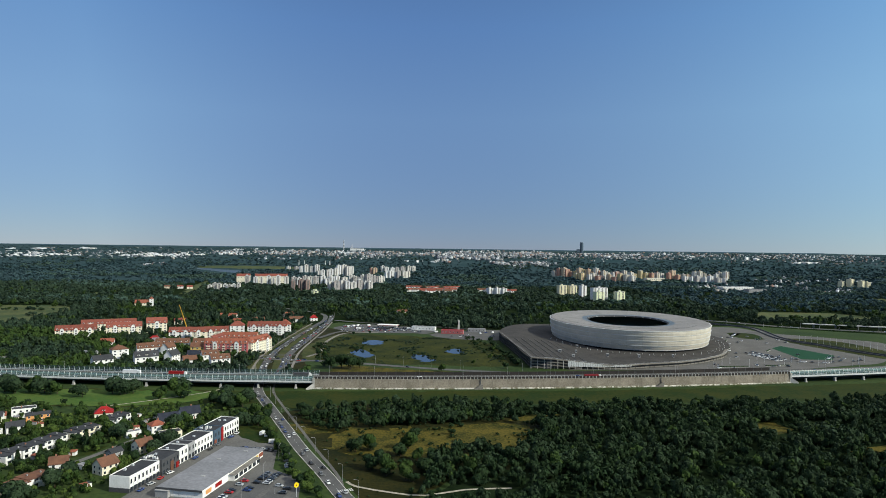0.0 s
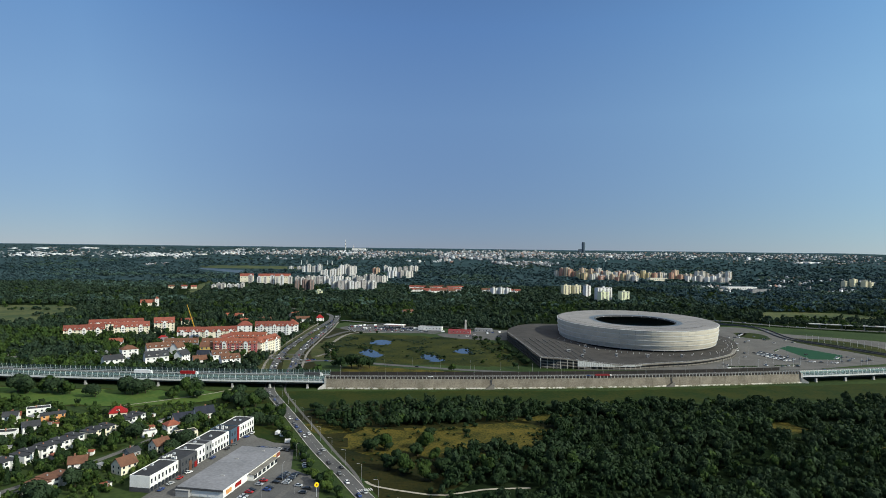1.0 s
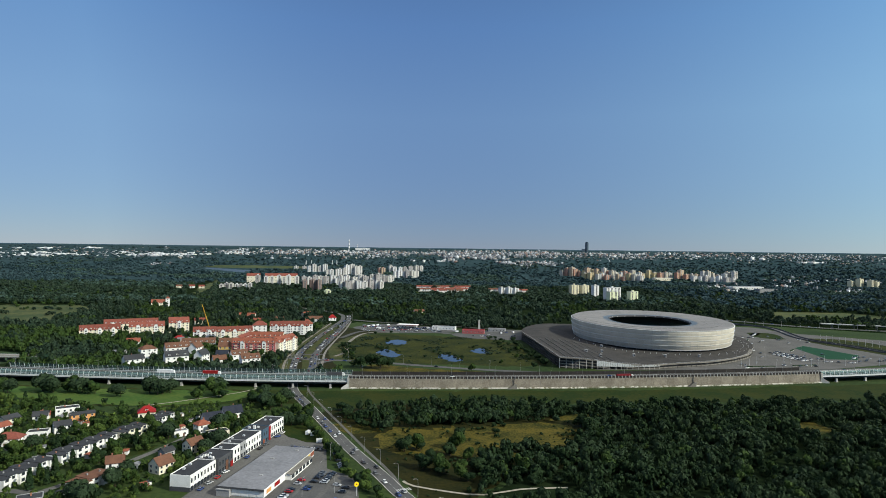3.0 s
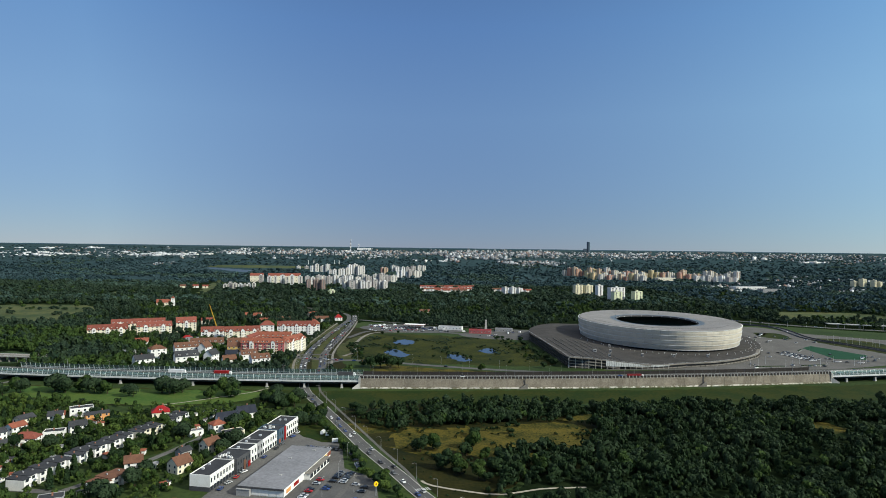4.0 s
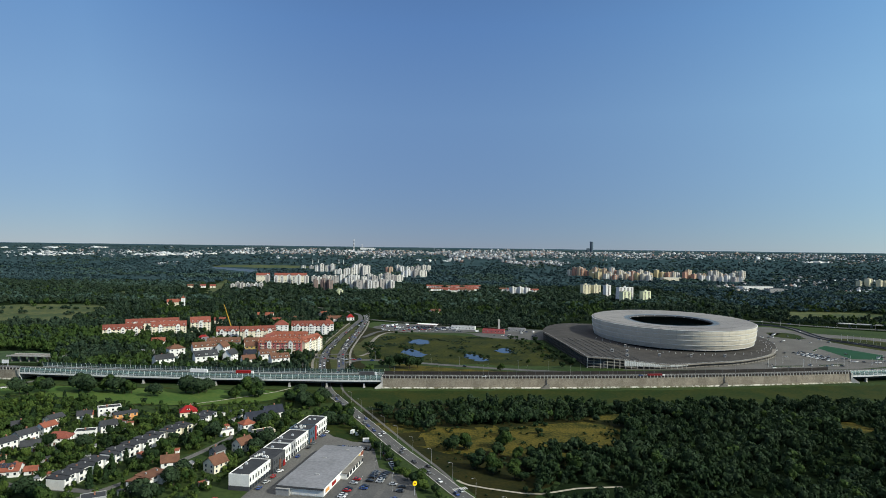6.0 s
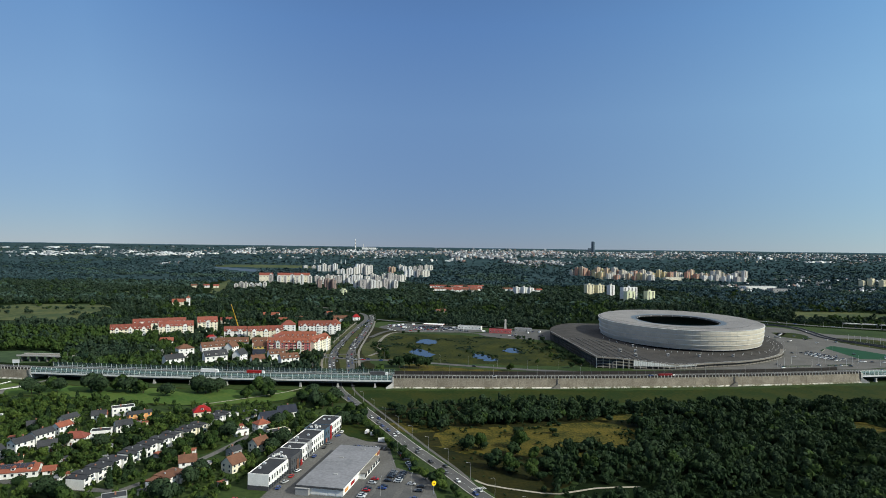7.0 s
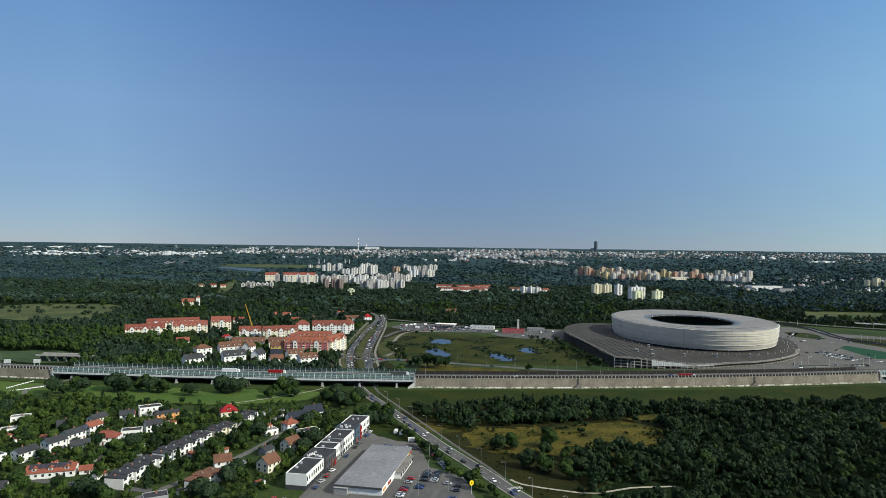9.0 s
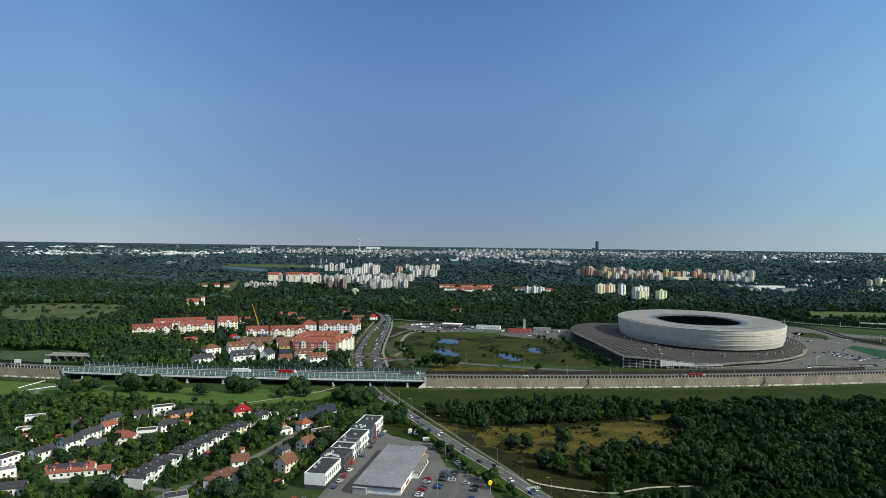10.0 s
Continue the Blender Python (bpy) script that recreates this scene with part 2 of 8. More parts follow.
def dense_line(pts, step, closed=False):
    """Points along a smooth curve through pts."""
    p = [Vector((*q, 0)[:3]) for q in pts]
    n, out = len(p), []
    for i in range(n if closed else n - 1):
        a, b = p[i], p[(i + 1) % n]
        pa = p[i - 1] if closed or i else a * 2 - b
        pb = p[(i + 2) % n] if closed or i + 2 < n else b * 2 - a
        k = max(2, int((b - a).length / step))
        for j in range(k):
            u = j / k
            out.append(0.5 * ((2 * a) + (b - pa) * u + (2 * pa - 5 * a + 4 * b - pb) * u * u + (3 * a - pa - 3 * b + pb) * u ** 3))
    if not closed:
        out.append(p[-1])
    return out


def ribbon(name, pts, width, material, lift, label, category="road", smooth=True, step=8.0, parent=None):
    """A paved strip that follows the ground."""
    line = dense_line(pts, step) if smooth else [Vector((*q, 0)) for q in pts]
    vs, fs = [], []
    for i, p in enumerate(line):
        d = (line[min(i + 1, len(line) - 1)] - line[max(i - 1, 0)]).normalized()
        s = Vector((-d.y, d.x, 0)) * width / 2
        for q in (p + s, p - s):
            vs.append((q.x, q.y, gz(q.y) + lift))
        if i:
            fs.append((2 * i - 2, 2 * i - 1, 2 * i + 1, 2 * i))
    me = mesh_from(name, vs, fs, material)
    if parent is not None:
        return part(name, me, parent)
    return tagged(new(name, me), label, category, kind="structure")


def patch(name, outline, material, lift, label, category="ground", ragged=0.0, step=6.0, smooth=True):
    """A flat area of ground with its own surface and a natural outline."""
    line = dense_line(outline, step, True) if smooth else [Vector((*q, 0)) for q in outline]
    if ragged:
        line = [p + Vector((noise.noise(p * 0.11), noise.noise(p * 0.11 + Vector((50, 0, 0))), 0)) * ragged
                + Vector((noise.noise(p * 0.37), noise.noise(p * 0.37 + Vector((50, 0, 0))), 0)) * ragged * 0.5 for p in line]
    bm = bmesh.new()
    face = bm.faces.new([bm.verts.new((p.x, p.y, 0)) for p in line])
    bmesh.ops.triangulate(bm, faces=[face])
    ys = [v.co.y for v in bm.verts]
    for cut in GROUND_Y[1:-1]:
        if min(ys) < cut < max(ys):
            bmesh.ops.bisect_plane(bm, geom=bm.verts[:] + bm.edges[:] + bm.faces[:], plane_co=(0, cut, 0), plane_no=(0, 1, 0))
    for v in bm.verts:
        v.co.z = gz(v.co.y) + lift
    bmesh.ops.recalc_face_normals(bm, faces=bm.faces[:])
    for f in bm.faces:
        if f.normal.z < 0:
            f.normal_flip()
    me = bpy.data.meshes.new(name)
    bm.to_mesh(me)
    bm.free()
    me.materials.append(material)
    return tagged(new(name, me), label, category, kind="structure")


rng = random.Random(7)

# ---- ground, water and roads ----
def build_ground():
    xs = [-4600 + 400 * i for i in range(24)]
    vs = [(x, y, z) for y, z in zip(GROUND_Y, GROUND_Z) for x in xs]
    n = len(xs)
    fs = [(j * n + i, j * n + i + 1, (j + 1) * n + i + 1, (j + 1) * n + i) for j in range(len(GROUND_Y) - 1) for i in range(n - 1)]
    return tagged(new("ground", mesh_from("ground", vs, fs, M_GROUND)), "dark green grassy plain reaching the horizon", "ground", kind="structure")


POND_FIELD = [(-102, 806), (-94, 884), (-55.5, 917), (35.5, 896), (111, 848), (121, 766), (125, 681), (1.2, 683), (-37.5, 699), (-80, 700)]
DRY_FIELD = [(-15, 389), (-26.1, 418), (-6, 435), (40.3, 444), (97, 456), (116, 437), (96, 393), (71, 379), (47, 376), (20, 391), (0, 384)]
CAR_PARK = [(179, 662), (331, 672), (424, 678), (503, 705), (568, 737), (667, 876), (631, 928), (560, 984), (530, 1052), (420, 1040), (330, 1000), (330, 760), (300, 690)]
HALL_LOT = [(-112, 300), (-100, 383), (-93, 444), (-81, 433), (-54.1, 401), (-46, 358), (-27, 343), (-20, 300)]
FARMS = ([(-759, 1030), (-887, 1258), (-734, 1296), (-651, 1219), (-586, 1042)], [(626, 1164), (729, 1329), (873, 1310), (868, 1164)],
         [(-828, 1601), (-850, 1727), (-772, 1631)], [(-625, 1656), (-788, 2264), (-740, 2188), (-588, 1661)],
         [(-1074, 2986), (-669, 2966), (-688, 3112), (-1067, 3132)])
LAKE = [(-1048, 2886), (-1065, 2956), (-937, 2886), (-838, 2816), (-776, 2766), (-804, 2694), (-887, 2735), (-966, 2816)]
STRIPS = ([(-520, 666), (-557, 725), (-462, 725), (-425, 678), (-457, 656)], [(1157, 1643), (1185, 1759), (1345, 1730), (1292, 1614)])
GRASS_BELT = [(-488, 508), (-492, 576), (-399, 565), (-255, 553), (-102, 550), (61, 558), (205, 569), (383, 597), (537, 619), (533, 574), (429, 547), (280, 526),
              (149, 517), (-6.1, 511), (-50.7, 491), (-112, 508), (-162, 499), (-207, 491), (-275, 495), (-355, 514)]
MAIN_ROAD = [(18, 286), (-2, 322), (-15, 349), (-38.1, 394), (-57.4, 436), (-84, 494), (-109, 550), (-120, 597), (-136, 666), (-148, 759), (-151, 887), (-150, 1020), (-152, 1110), (-178, 1200), (-278, 1309), (-476, 1473)]
SECOND_ROAD = [(-106, 591), (-116, 666), (-127, 740), (-131, 863), (-134, 970), (-140, 1091), (-150, 1164)]
POND_ROAD = [(-115, 680), (-99, 699), (-62, 694), (1.2, 673), (61, 655), (135, 641), (197, 633), (311, 640), (416, 656)]
build_ground()


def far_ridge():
    """Backdrop strip closing the plain at the horizon, haze painted into its colour."""
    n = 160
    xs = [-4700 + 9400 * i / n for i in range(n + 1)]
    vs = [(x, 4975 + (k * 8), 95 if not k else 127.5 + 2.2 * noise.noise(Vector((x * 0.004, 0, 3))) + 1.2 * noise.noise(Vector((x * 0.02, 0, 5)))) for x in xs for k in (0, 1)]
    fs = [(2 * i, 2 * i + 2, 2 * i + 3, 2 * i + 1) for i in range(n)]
    tagged(new("backdrop", mesh_from("backdrop", vs, fs, mat("haze_painted_ridge", (0.060, 0.105, 0.140), (0.045, 0.085, 0.118), 1.0, 0.004, 0.03))), "backdrop strip of distant land, haze painted in", "backdrop", kind="structure")


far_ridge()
# the far ground's sheet carries distance haze in its blue-green colour
patch("far_plain", [(-1900, 2250), (1900, 2250), (4600, 3200), (4600, 4975), (-4600, 4975), (-4600, 3200)], mat("far_plain", (0.022, 0.044, 0.050), (0.040, 0.066, 0.072), 1.0, 0.006, 0.05, spec=0.0), 0.15, "far plain with haze painted into its blue-green", smooth=False)
# dark sheets under the trees: the shade between crowns is painted in
M_SHADE_FLOOR = mat("woodland_floor", (0.0075, 0.0145, 0.0065), (0.0150, 0.0235, 0.0105), 1.0, 0.03, 0.4, 0.3, spec=0.0)
patch("woodland_floor", [(-700, 640), (-150, 640), (-150, 1010), (-120, 1060), (20, 1000), (160, 960), (560, 1080), (700, 1000), (900, 900), (1900, 2245), (-1900, 2245)], M_SHADE_FLOOR, 0.02, "dark sheet under the woods behind the motorway, shade in its colour", smooth=False)
patch("woodland_floor", [(-48, 455), (-45, 480), (-6, 500), (148, 505), (280, 512), (433, 538), (560, 560), (560, 272), (40, 272), (42, 312), (50, 338), (52, 372), (62, 392), (90, 395), (104, 402), (126, 440), (99, 462), (40, 455), (-7, 445)], M_SHADE_FLOOR, 0.02, "dark sheet under the scrub wood, shade in its colour", ragged=5)
patch("meadow", [(-71, 476), (-40.6, 497), (0, 510), (101, 476), (121, 440), (100, 372), (54, 345), (28, 300), (10, 300), (0, 335), (-30.1, 396), (-52.4, 444)], M_ROUGH, 0.03,
      "rough olive meadow beside the road", ragged=4)
patch("dry_meadow", DRY_FIELD, M_DRY, 0.06, "dry yellow-brown meadow with patchy grass", ragged=12)
for clearing in ([(99, 464), (113, 477), (138, 483), (142, 468)], [(268, 458), (290, 466), (296, 448), (276, 436)], [(301, 396), (347, 417), (330, 391)], [(-62, 444), (-40.3, 450), (-20.1, 435), (-38.2, 427)]):
    patch("clearing", clearing, M_DRY, 0.06, "small dry grass clearing in the scrub", ragged=6)
patch("grass_belt", GRASS_BELT, M_GRASS, 0.05, "mown green grass along the motorway", ragged=5)
patch("lush_grass", [(-484, 508), (-490, 570), (-399, 561), (-255, 549), (-160, 547), (-140, 530), (-158, 506), (-207, 495), (-275, 499), (-355, 518)], mat("lush_grass", (0.0385, 0.0847, 0.0172), (0.072, 0.107, 0.0229), 0.95, 0.03, 0.35, 0.5), 0.08, "lush green grass by the bridge", ragged=5)
patch("marsh_edge", [(-120, 800), (-112, 870), (-100, 905), (-86, 915), (-92, 880), (-100, 830), (-98, 780), (-92, 720), (-88, 697), (-104, 712), (-114, 750)], M_MEDIAN, 0.05, "dry yellow-green edge of the marsh", ragged=3)
patch("junction_verge", [(-152, 606), (-146, 736), (-152, 910), (-150, 1005), (-112, 975), (-60, 934), (-100, 905), (-118, 800), (-104, 712), (-80, 640), (-62, 606)], M_ROUGH, 0.03, "rough grass islands between the junction roads", ragged=3)
patch("marsh", POND_FIELD, M_REED, 0.06, "green reed marsh between the roads", ragged=7)
POOLS = ([(-55.1, 831), (-48.8, 859), (-31.8, 859), (-25.3, 833), (-35.9, 817)], [(-58.8, 750), (-52.7, 781), (-37.8, 764), (-28.2, 736), (-37.7, 725)],
         [(13.8, 736), (21.2, 753), (38, 729), (42, 703), (27.4, 706)], [(55.1, 776), (64, 794), (77, 774), (74, 758), (63, 760)])
for pool in POOLS:
    patch("pond", pool, M_WATER, 0.11, "small blue pond in the reeds", "water", ragged=7)
patch("lake", LAKE, mat("river_water", (0.05, 0.065, 0.07), (0.04, 0.055, 0.06), 0.35, 0.02, 0.2), 0.3, "far river widening, grey-blue", "water", ragged=15)
for outline in FARMS:
    patch("field", outline, M_FARM, 0.25, "far pale green field among woods", ragged=20, step=20)
for k, outline in enumerate(STRIPS):
    patch("field", outline, M_FARM if k % 2 else M_FIELD_GREEN, 0.25, "narrow light green field among woods", ragged=14, step=16)
patch("car_park", CAR_PARK, M_FORECOURT, 0.08, "large grey paved forecourt of the stadium", "pavement")
patch("sports_pitch", [(482, 827), (505, 848), (531, 774), (509, 742), (474, 743)], mat("green_court", (0.0108, 0.0473, 0.0223), (0.0132, 0.0585, 0.026), 0.8, 0.1, 1.0), 0.14, "bright green artificial court", "court", smooth=False)
patch("lawn", [(552, 922), (612, 899), (620, 800), (584, 745), (562, 797), (536, 876)], M_REED, 0.12, "mown lawn between slip roads", ragged=3)
patch("lawn", [(491, 976), (528, 970), (514, 910), (485, 925)], M_GRASS, 0.12, "mown lawn between slip roads", ragged=3)
patch("hall_yard", HALL_LOT, M_PAVING, 0.05, "grey asphalt yard and car park", "pavement", smooth=False)
patch("lawn", [(-91, 449), (-64, 439), (-62, 405), (-76, 412), (-86, 422)], M_GRASS, 0.09, "green lawn behind the shop", ragged=2)
patch("service_yard", [(-114, 977), (-108, 1012), (-78, 1040), (15.4, 1003), (38.9, 946), (-56.7, 936)], M_ASPHALT, 0.08, "grey asphalt forecourt of a filling station", "pavement")
patch("service_yard", [(34.5, 920), (65, 958), (130, 979), (161, 948), (137, 876), (66, 882)], M_ASPHALT, 0.10, "grey paved yard beside the marsh", "pavement")
patch("median", [(-122, 640), (-134, 700), (-143, 763), (-146, 887), (-145, 1000), (-139, 970), (-136, 863), (-132, 740), (-121, 670), (-114, 625)], M_MEDIAN, 0.10, "grass median between the carriageways", smooth=False)
patch("verge", [(-128, 625), (-144, 690), (-154, 763), (-156, 887), (-155, 1018), (-168, 1006), (-165, 852), (-160, 725), (-146, 619)], M_MEDIAN, 0.10, "mown grass verge beside the road", ragged=2)
patch("verge", [(-51.6, 626), (41.5, 629), (114, 633), (62, 645), (0.1, 659), (-52, 678), (-62, 654)], M_DRY, 0.08, "dry yellow verge beside the motorway", ragged=2)
for lawn in ([(-232, 352), (-218, 350), (-214, 366), (-230, 368)], [(-172, 372), (-160, 380), (-158, 397), (-172, 388)], [(-226, 384), (-212, 388), (-215, 405), (-229, 399)], [(-176, 338), (-168, 340), (-166, 352), (-176, 350)],
             [(-240, 352), (-234, 360), (-242, 370), (-250, 362)], [(-153, 444), (-162, 456), (-174, 467), (-167, 450)], [(-300, 378), (-286, 380), (-284, 393), (-300, 393)], [(-225, 422), (-211, 427), (-208, 444), (-224, 439)]):
    patch("lawn", lawn, M_GRASS, 0.07, "small green garden lawn between hedges", ragged=2)
ribbon("road", MAIN_ROAD, 7.8, M_ASPHALT_NEW, 0.12, "dark asphalt road running under the motorway")
ribbon("road", SECOND_ROAD, 8.5, M_ASPHALT_NEW, 0.13, "dark asphalt second carriageway")
ribbon("road", POND_ROAD, 9.0, M_ASPHALT, 0.14, "grey asphalt road beside the motorway")
ribbon("road", [(-131, 1091), (-76, 1060), (33.8, 1020), (97, 988), (162, 970)], 9, M_ASPHALT, 0.14, "grey asphalt road past the filling station")
ribbon("road", [(-119, 875), (-97, 946), (-42.8, 960), (32.4, 929), (67, 910)], 7, M_ASPHALT, 0.15, "grey asphalt access road")
ribbon("road", [(-186, 730), (-165, 716), (-132, 706), (-100, 699)], 9, M_ASPHALT, 0.17, "grey asphalt cross street at the junction")
ribbon("road", [(-116, 736), (-157, 725), (-156, 666), (-165, 619)], 6, M_ASPHALT, 0.15, "grey asphalt side street")
ribbon("road", [(484, 1164), (524, 1097), (562, 1042), (544, 922), (564, 857), (597, 771), (672, 725)], 10, M_ASPHALT_NEW, 0.15, "dark asphalt curving slip road")
ribbon("road", [(474, 1189), (559, 1136), (640, 1063), (779, 1006), (970, 970)], 14, M_ASPHALT, 0.16, "grey asphalt motorway slip road")
ribbon("road", [(522, 683), (588, 725), (740, 782), (958, 852)], 10, M_ASPHALT, 0.16, "grey asphalt road past the forecourt")
ribbon("street", [(-196, 296), (-180, 325), (-163, 361), (-150, 401), (-141, 444)], 4.5, M_PAVING, 0.09, "narrow pale residential street")
ribbon("street", [(-330, 345), (-275, 336), (-223, 324), (-180, 318)], 5, M_ASPHALT, 0.1, "grey residential street")
ribbon("footpath", [(-2, 340), (4, 333), (24, 325), (40, 322), (60, 330), (85, 333)], 1.8, M_TRACK, 0.13, "pale narrow footpath through the scrub", "path")
ribbon("footpath", [(5, 300), (-7, 345), (-28, 392), (-47.3, 436), (-73, 494), (-96, 550), (-105, 597)], 1.9, M_FORECOURT, 0.11, "pale paved footpath beside the road", "path")
ribbon("footpath", [(-384, 521), (-393, 541), (-381, 569), (-376, 597)], 4, M_PAVING, 0.11, "pale path leading under the bridge", "path")
ribbon("footpath", [(-208, 495), (-183, 514), (-153, 541), (-143, 557)], 1.6, M_TRACK, 0.11, "pale trodden path in the grass", "path")
for line in ([(-137, 619), (-152, 700), (-160, 790), (-162, 900), (-161, 1042)], [(-99, 619), (-110, 690), (-119, 760), (-123, 863), (-126, 970), (-132, 1066)]):
    ribbon("footpath", line, 2.6, M_CONCRETE, 0.16, "pale paved footpath beside the carriageway", "path")
ribbon("road", [(-103, 725), (-95, 759), (-102, 840), (-90, 925), (-42.8, 939)], 4.5, M_CONCRETE, 0.13, "pale curved service road beside the marsh")

# ---- motorway: bridges, retaining wall and noise barriers ----
DECK_Z, DECK_W = 6.5, 29.6


def edge_y(x, off=0.0):
    """Near edge of the motorway, a very wide curve."""
    return 560.5 + 2.02e-4 * (x + 102) ** 2 + off


def along(x, off=0.0):
    """Pose on the motorway at x, off metres from its near edge; local x runs along it."""
    slope = 4.04e-4 * (x + 102)
    a = math.atan(slope)
    return Matrix.Translation((x - math.sin(a) * off, edge_y(x) + math.cos(a) * off, 0)) @ Matrix.Rotation(a, 4, "Z")


def extrude_along(xs, profile, material, name):
    """Sweeps an (offset, z) outline along the motorway."""
    vs, fs, n = [], [], len(profile)
    for i, x in enumerate(xs):
        m = along(x)
        vs += [m @ Vector((0, o, z)) for o, z in profile]
        if i:
            for k in range(n):
                j = (k + 1) % n
                fs.append(((i - 1) * n + k, i * n + k, i * n + j, (i - 1) * n + j))
    fs += [tuple(range(n)), tuple(range(len(vs) - n, len(vs)))[::-1]]
    return mesh_from(name, vs, fs, material)


def span(x0, x1, step):
    k = max(1, round((x1 - x0) / step))
    return [x0 + (x1 - x0) * i / k for i in range(k + 1)]


def motorway_bridge(x0, x1, label):
    b = thing("motorway_bridge", pose(0, 0, 0), label, "bridge", kind="structure")
    xs = span(x0, x1, 8)
    part("deck", extrude_along(xs, [(0, DECK_Z), (0, DECK_Z - 1.0), (3, DECK_Z - 1.5), (DECK_W - 3, DECK_Z - 1.5), (DECK_W, DECK_Z - 1.0), (DECK_W, DECK_Z)], M_ASPHALT, "deck"), b)
    part("edge_beam", extrude_along(xs, [(-0.5, DECK_Z + 0.5), (-0.5, DECK_Z - 0.9), (-0.02, DECK_Z - 0.9), (-0.02, DECK_Z + 0.5)], M_PALE_POST, "edge_beam"), b, "pale steel edge beam")
    part("girder", extrude_along(xs, [(3, DECK_Z - 1.52), (3, DECK_Z - 2.9), (6, DECK_Z - 2.9), (6, DECK_Z - 1.52)], M_STEEL_DARK, "girder"), b)
    part("girder", extrude_along(xs, [(20, DECK_Z - 1.52), (20, DECK_Z - 2.9), (23, DECK_Z - 2.9), (23, DECK_Z - 1.52)], M_STEEL_DARK, "girder"), b)
    pier = Build().box(-1.1, 1.1, -1.4, 1.4, -0.5, 0.6).box(-0.75, 0.75, -1.0, 1.0, 0.6, DECK_Z - 2.92 - gz(555), taper=0.06).mesh("pier", M_CONCRETE_PALE)
    for x in span(x0 + 18, x1 - 16, 32):
        for off in (1.7, 21.5):
            m = along(x, off)
            part("pier", pier, b, m=m @ pose(0, 0, gz(m.translation.y)))
    return b


def glass_barrier(x0, x1, off, lean, label):
    """Tall noise barrier of glass panes between curved steel ribs."""
    b = thing("noise_barrier", pose(0, 0, 0), label, "noise barrier")
    h = 4.6
    glass = part_glass
    steps = span(x0, x1, 5.0)
    rib = Build()
    prof = [(lean * (k / 6) ** 2.2 * 1.1, h * k / 6) for k in range(7)]
    for (o0, z0), (o1, z1) in zip(prof, prof[1:]):
        rib.add([(-0.14, o0, z0), (0.14, o0, z0), (0.14, o0 + 0.28, z0), (-0.14, o0 + 0.28, z0), (-0.14, o1, z1), (0.14, o1, z1), (0.14, o1 + 0.28, z1), (-0.14, o1 + 0.28, z1)], BOX_F)
    rib = rib.mesh("rib", M_PALE_POST)
    w = steps[1] - steps[0] - 0.3
    pane = Build()
    vs = [(s * w / 2, o + 0.13 + d, z) for d in (0, 0.04) for o, z in prof for s in (-1, 1)]
    k = len(prof) * 2
    pane.add(vs, [(2 * i, 2 * i + 1, 2 * i + 3, 2 * i + 2) for i in range(6)] + [(k + 2 * i, k + 2 * i + 2, k + 2 * i + 3, k + 2 * i + 1) for i in range(6)])
    pane = pane.mesh("pane", glass)
    for i, x in enumerate(steps):
        m = along(x, off) @ pose(0, 0, DECK_Z + 0.3)
        part("rib", rib, b, m=m)
        if i:
            m = along((x + steps[i - 1]) / 2, off) @ pose(0, 0, DECK_Z + 0.3)
            part("pane", pane, b, m=m)
    xs = span(x0, x1, 8)
    part("rail", extrude_along(xs, [(off - 0.05, DECK_Z + 1.5), (off + 0.12, DECK_Z + 1.5), (off + 0.12, DECK_Z + 1.7), (off - 0.05, DECK_Z + 1.7)], M_STEEL, "rail"), b)
    part("base_panel", extrude_along(xs, [(off, DECK_Z), (off + 0.2, DECK_Z), (off + 0.2, DECK_Z + 0.55), (off, DECK_Z + 0.55)], M_STEEL, "base_panel"), b)
    return b


part_glass = bpy.data.materials.new("barrier_glass")
part_glass.use_nodes = True
_n, _l = part_glass.node_tree.nodes, part_glass.node_tree.links
_p = _n["Principled BSDF"]
_p.inputs["Base Color"].default_value, _p.inputs["Roughness"].default_value = (0.19, 0.25, 0.25, 1), 0.2
_t, _m = _n.new("ShaderNodeBsdfTransparent"), _n.new("ShaderNodeMixShader")
_t.inputs[0].default_value = (0.66, 0.79, 0.77, 1)
_m.inputs[0].default_value = 0.24
_l.new(_t.outputs[0], _m.inputs[1])
_l.new(_p.outputs[0], _m.inputs[2])
_l.new(_m.outputs[0], _n["Material Output"].inputs[0])

B0, B1, B2, B3 = -396, -63.4, 385, 583
motorway_bridge(B0, B1, "long motorway bridge with pale edge and concrete piers")
motorway_bridge(B2, B3, "motorway bridge continuing past the retaining wall")
for a, b in ((B0, B1), (B2, B3)):
    glass_barrier(a, b, 0.1, 1, "glass noise barrier with pale curved ribs on the bridge")
    if a < 0:
        glass_barrier(a, b, DECK_W - 0.4, -1, "glass noise barrier on the far edge of the bridge")


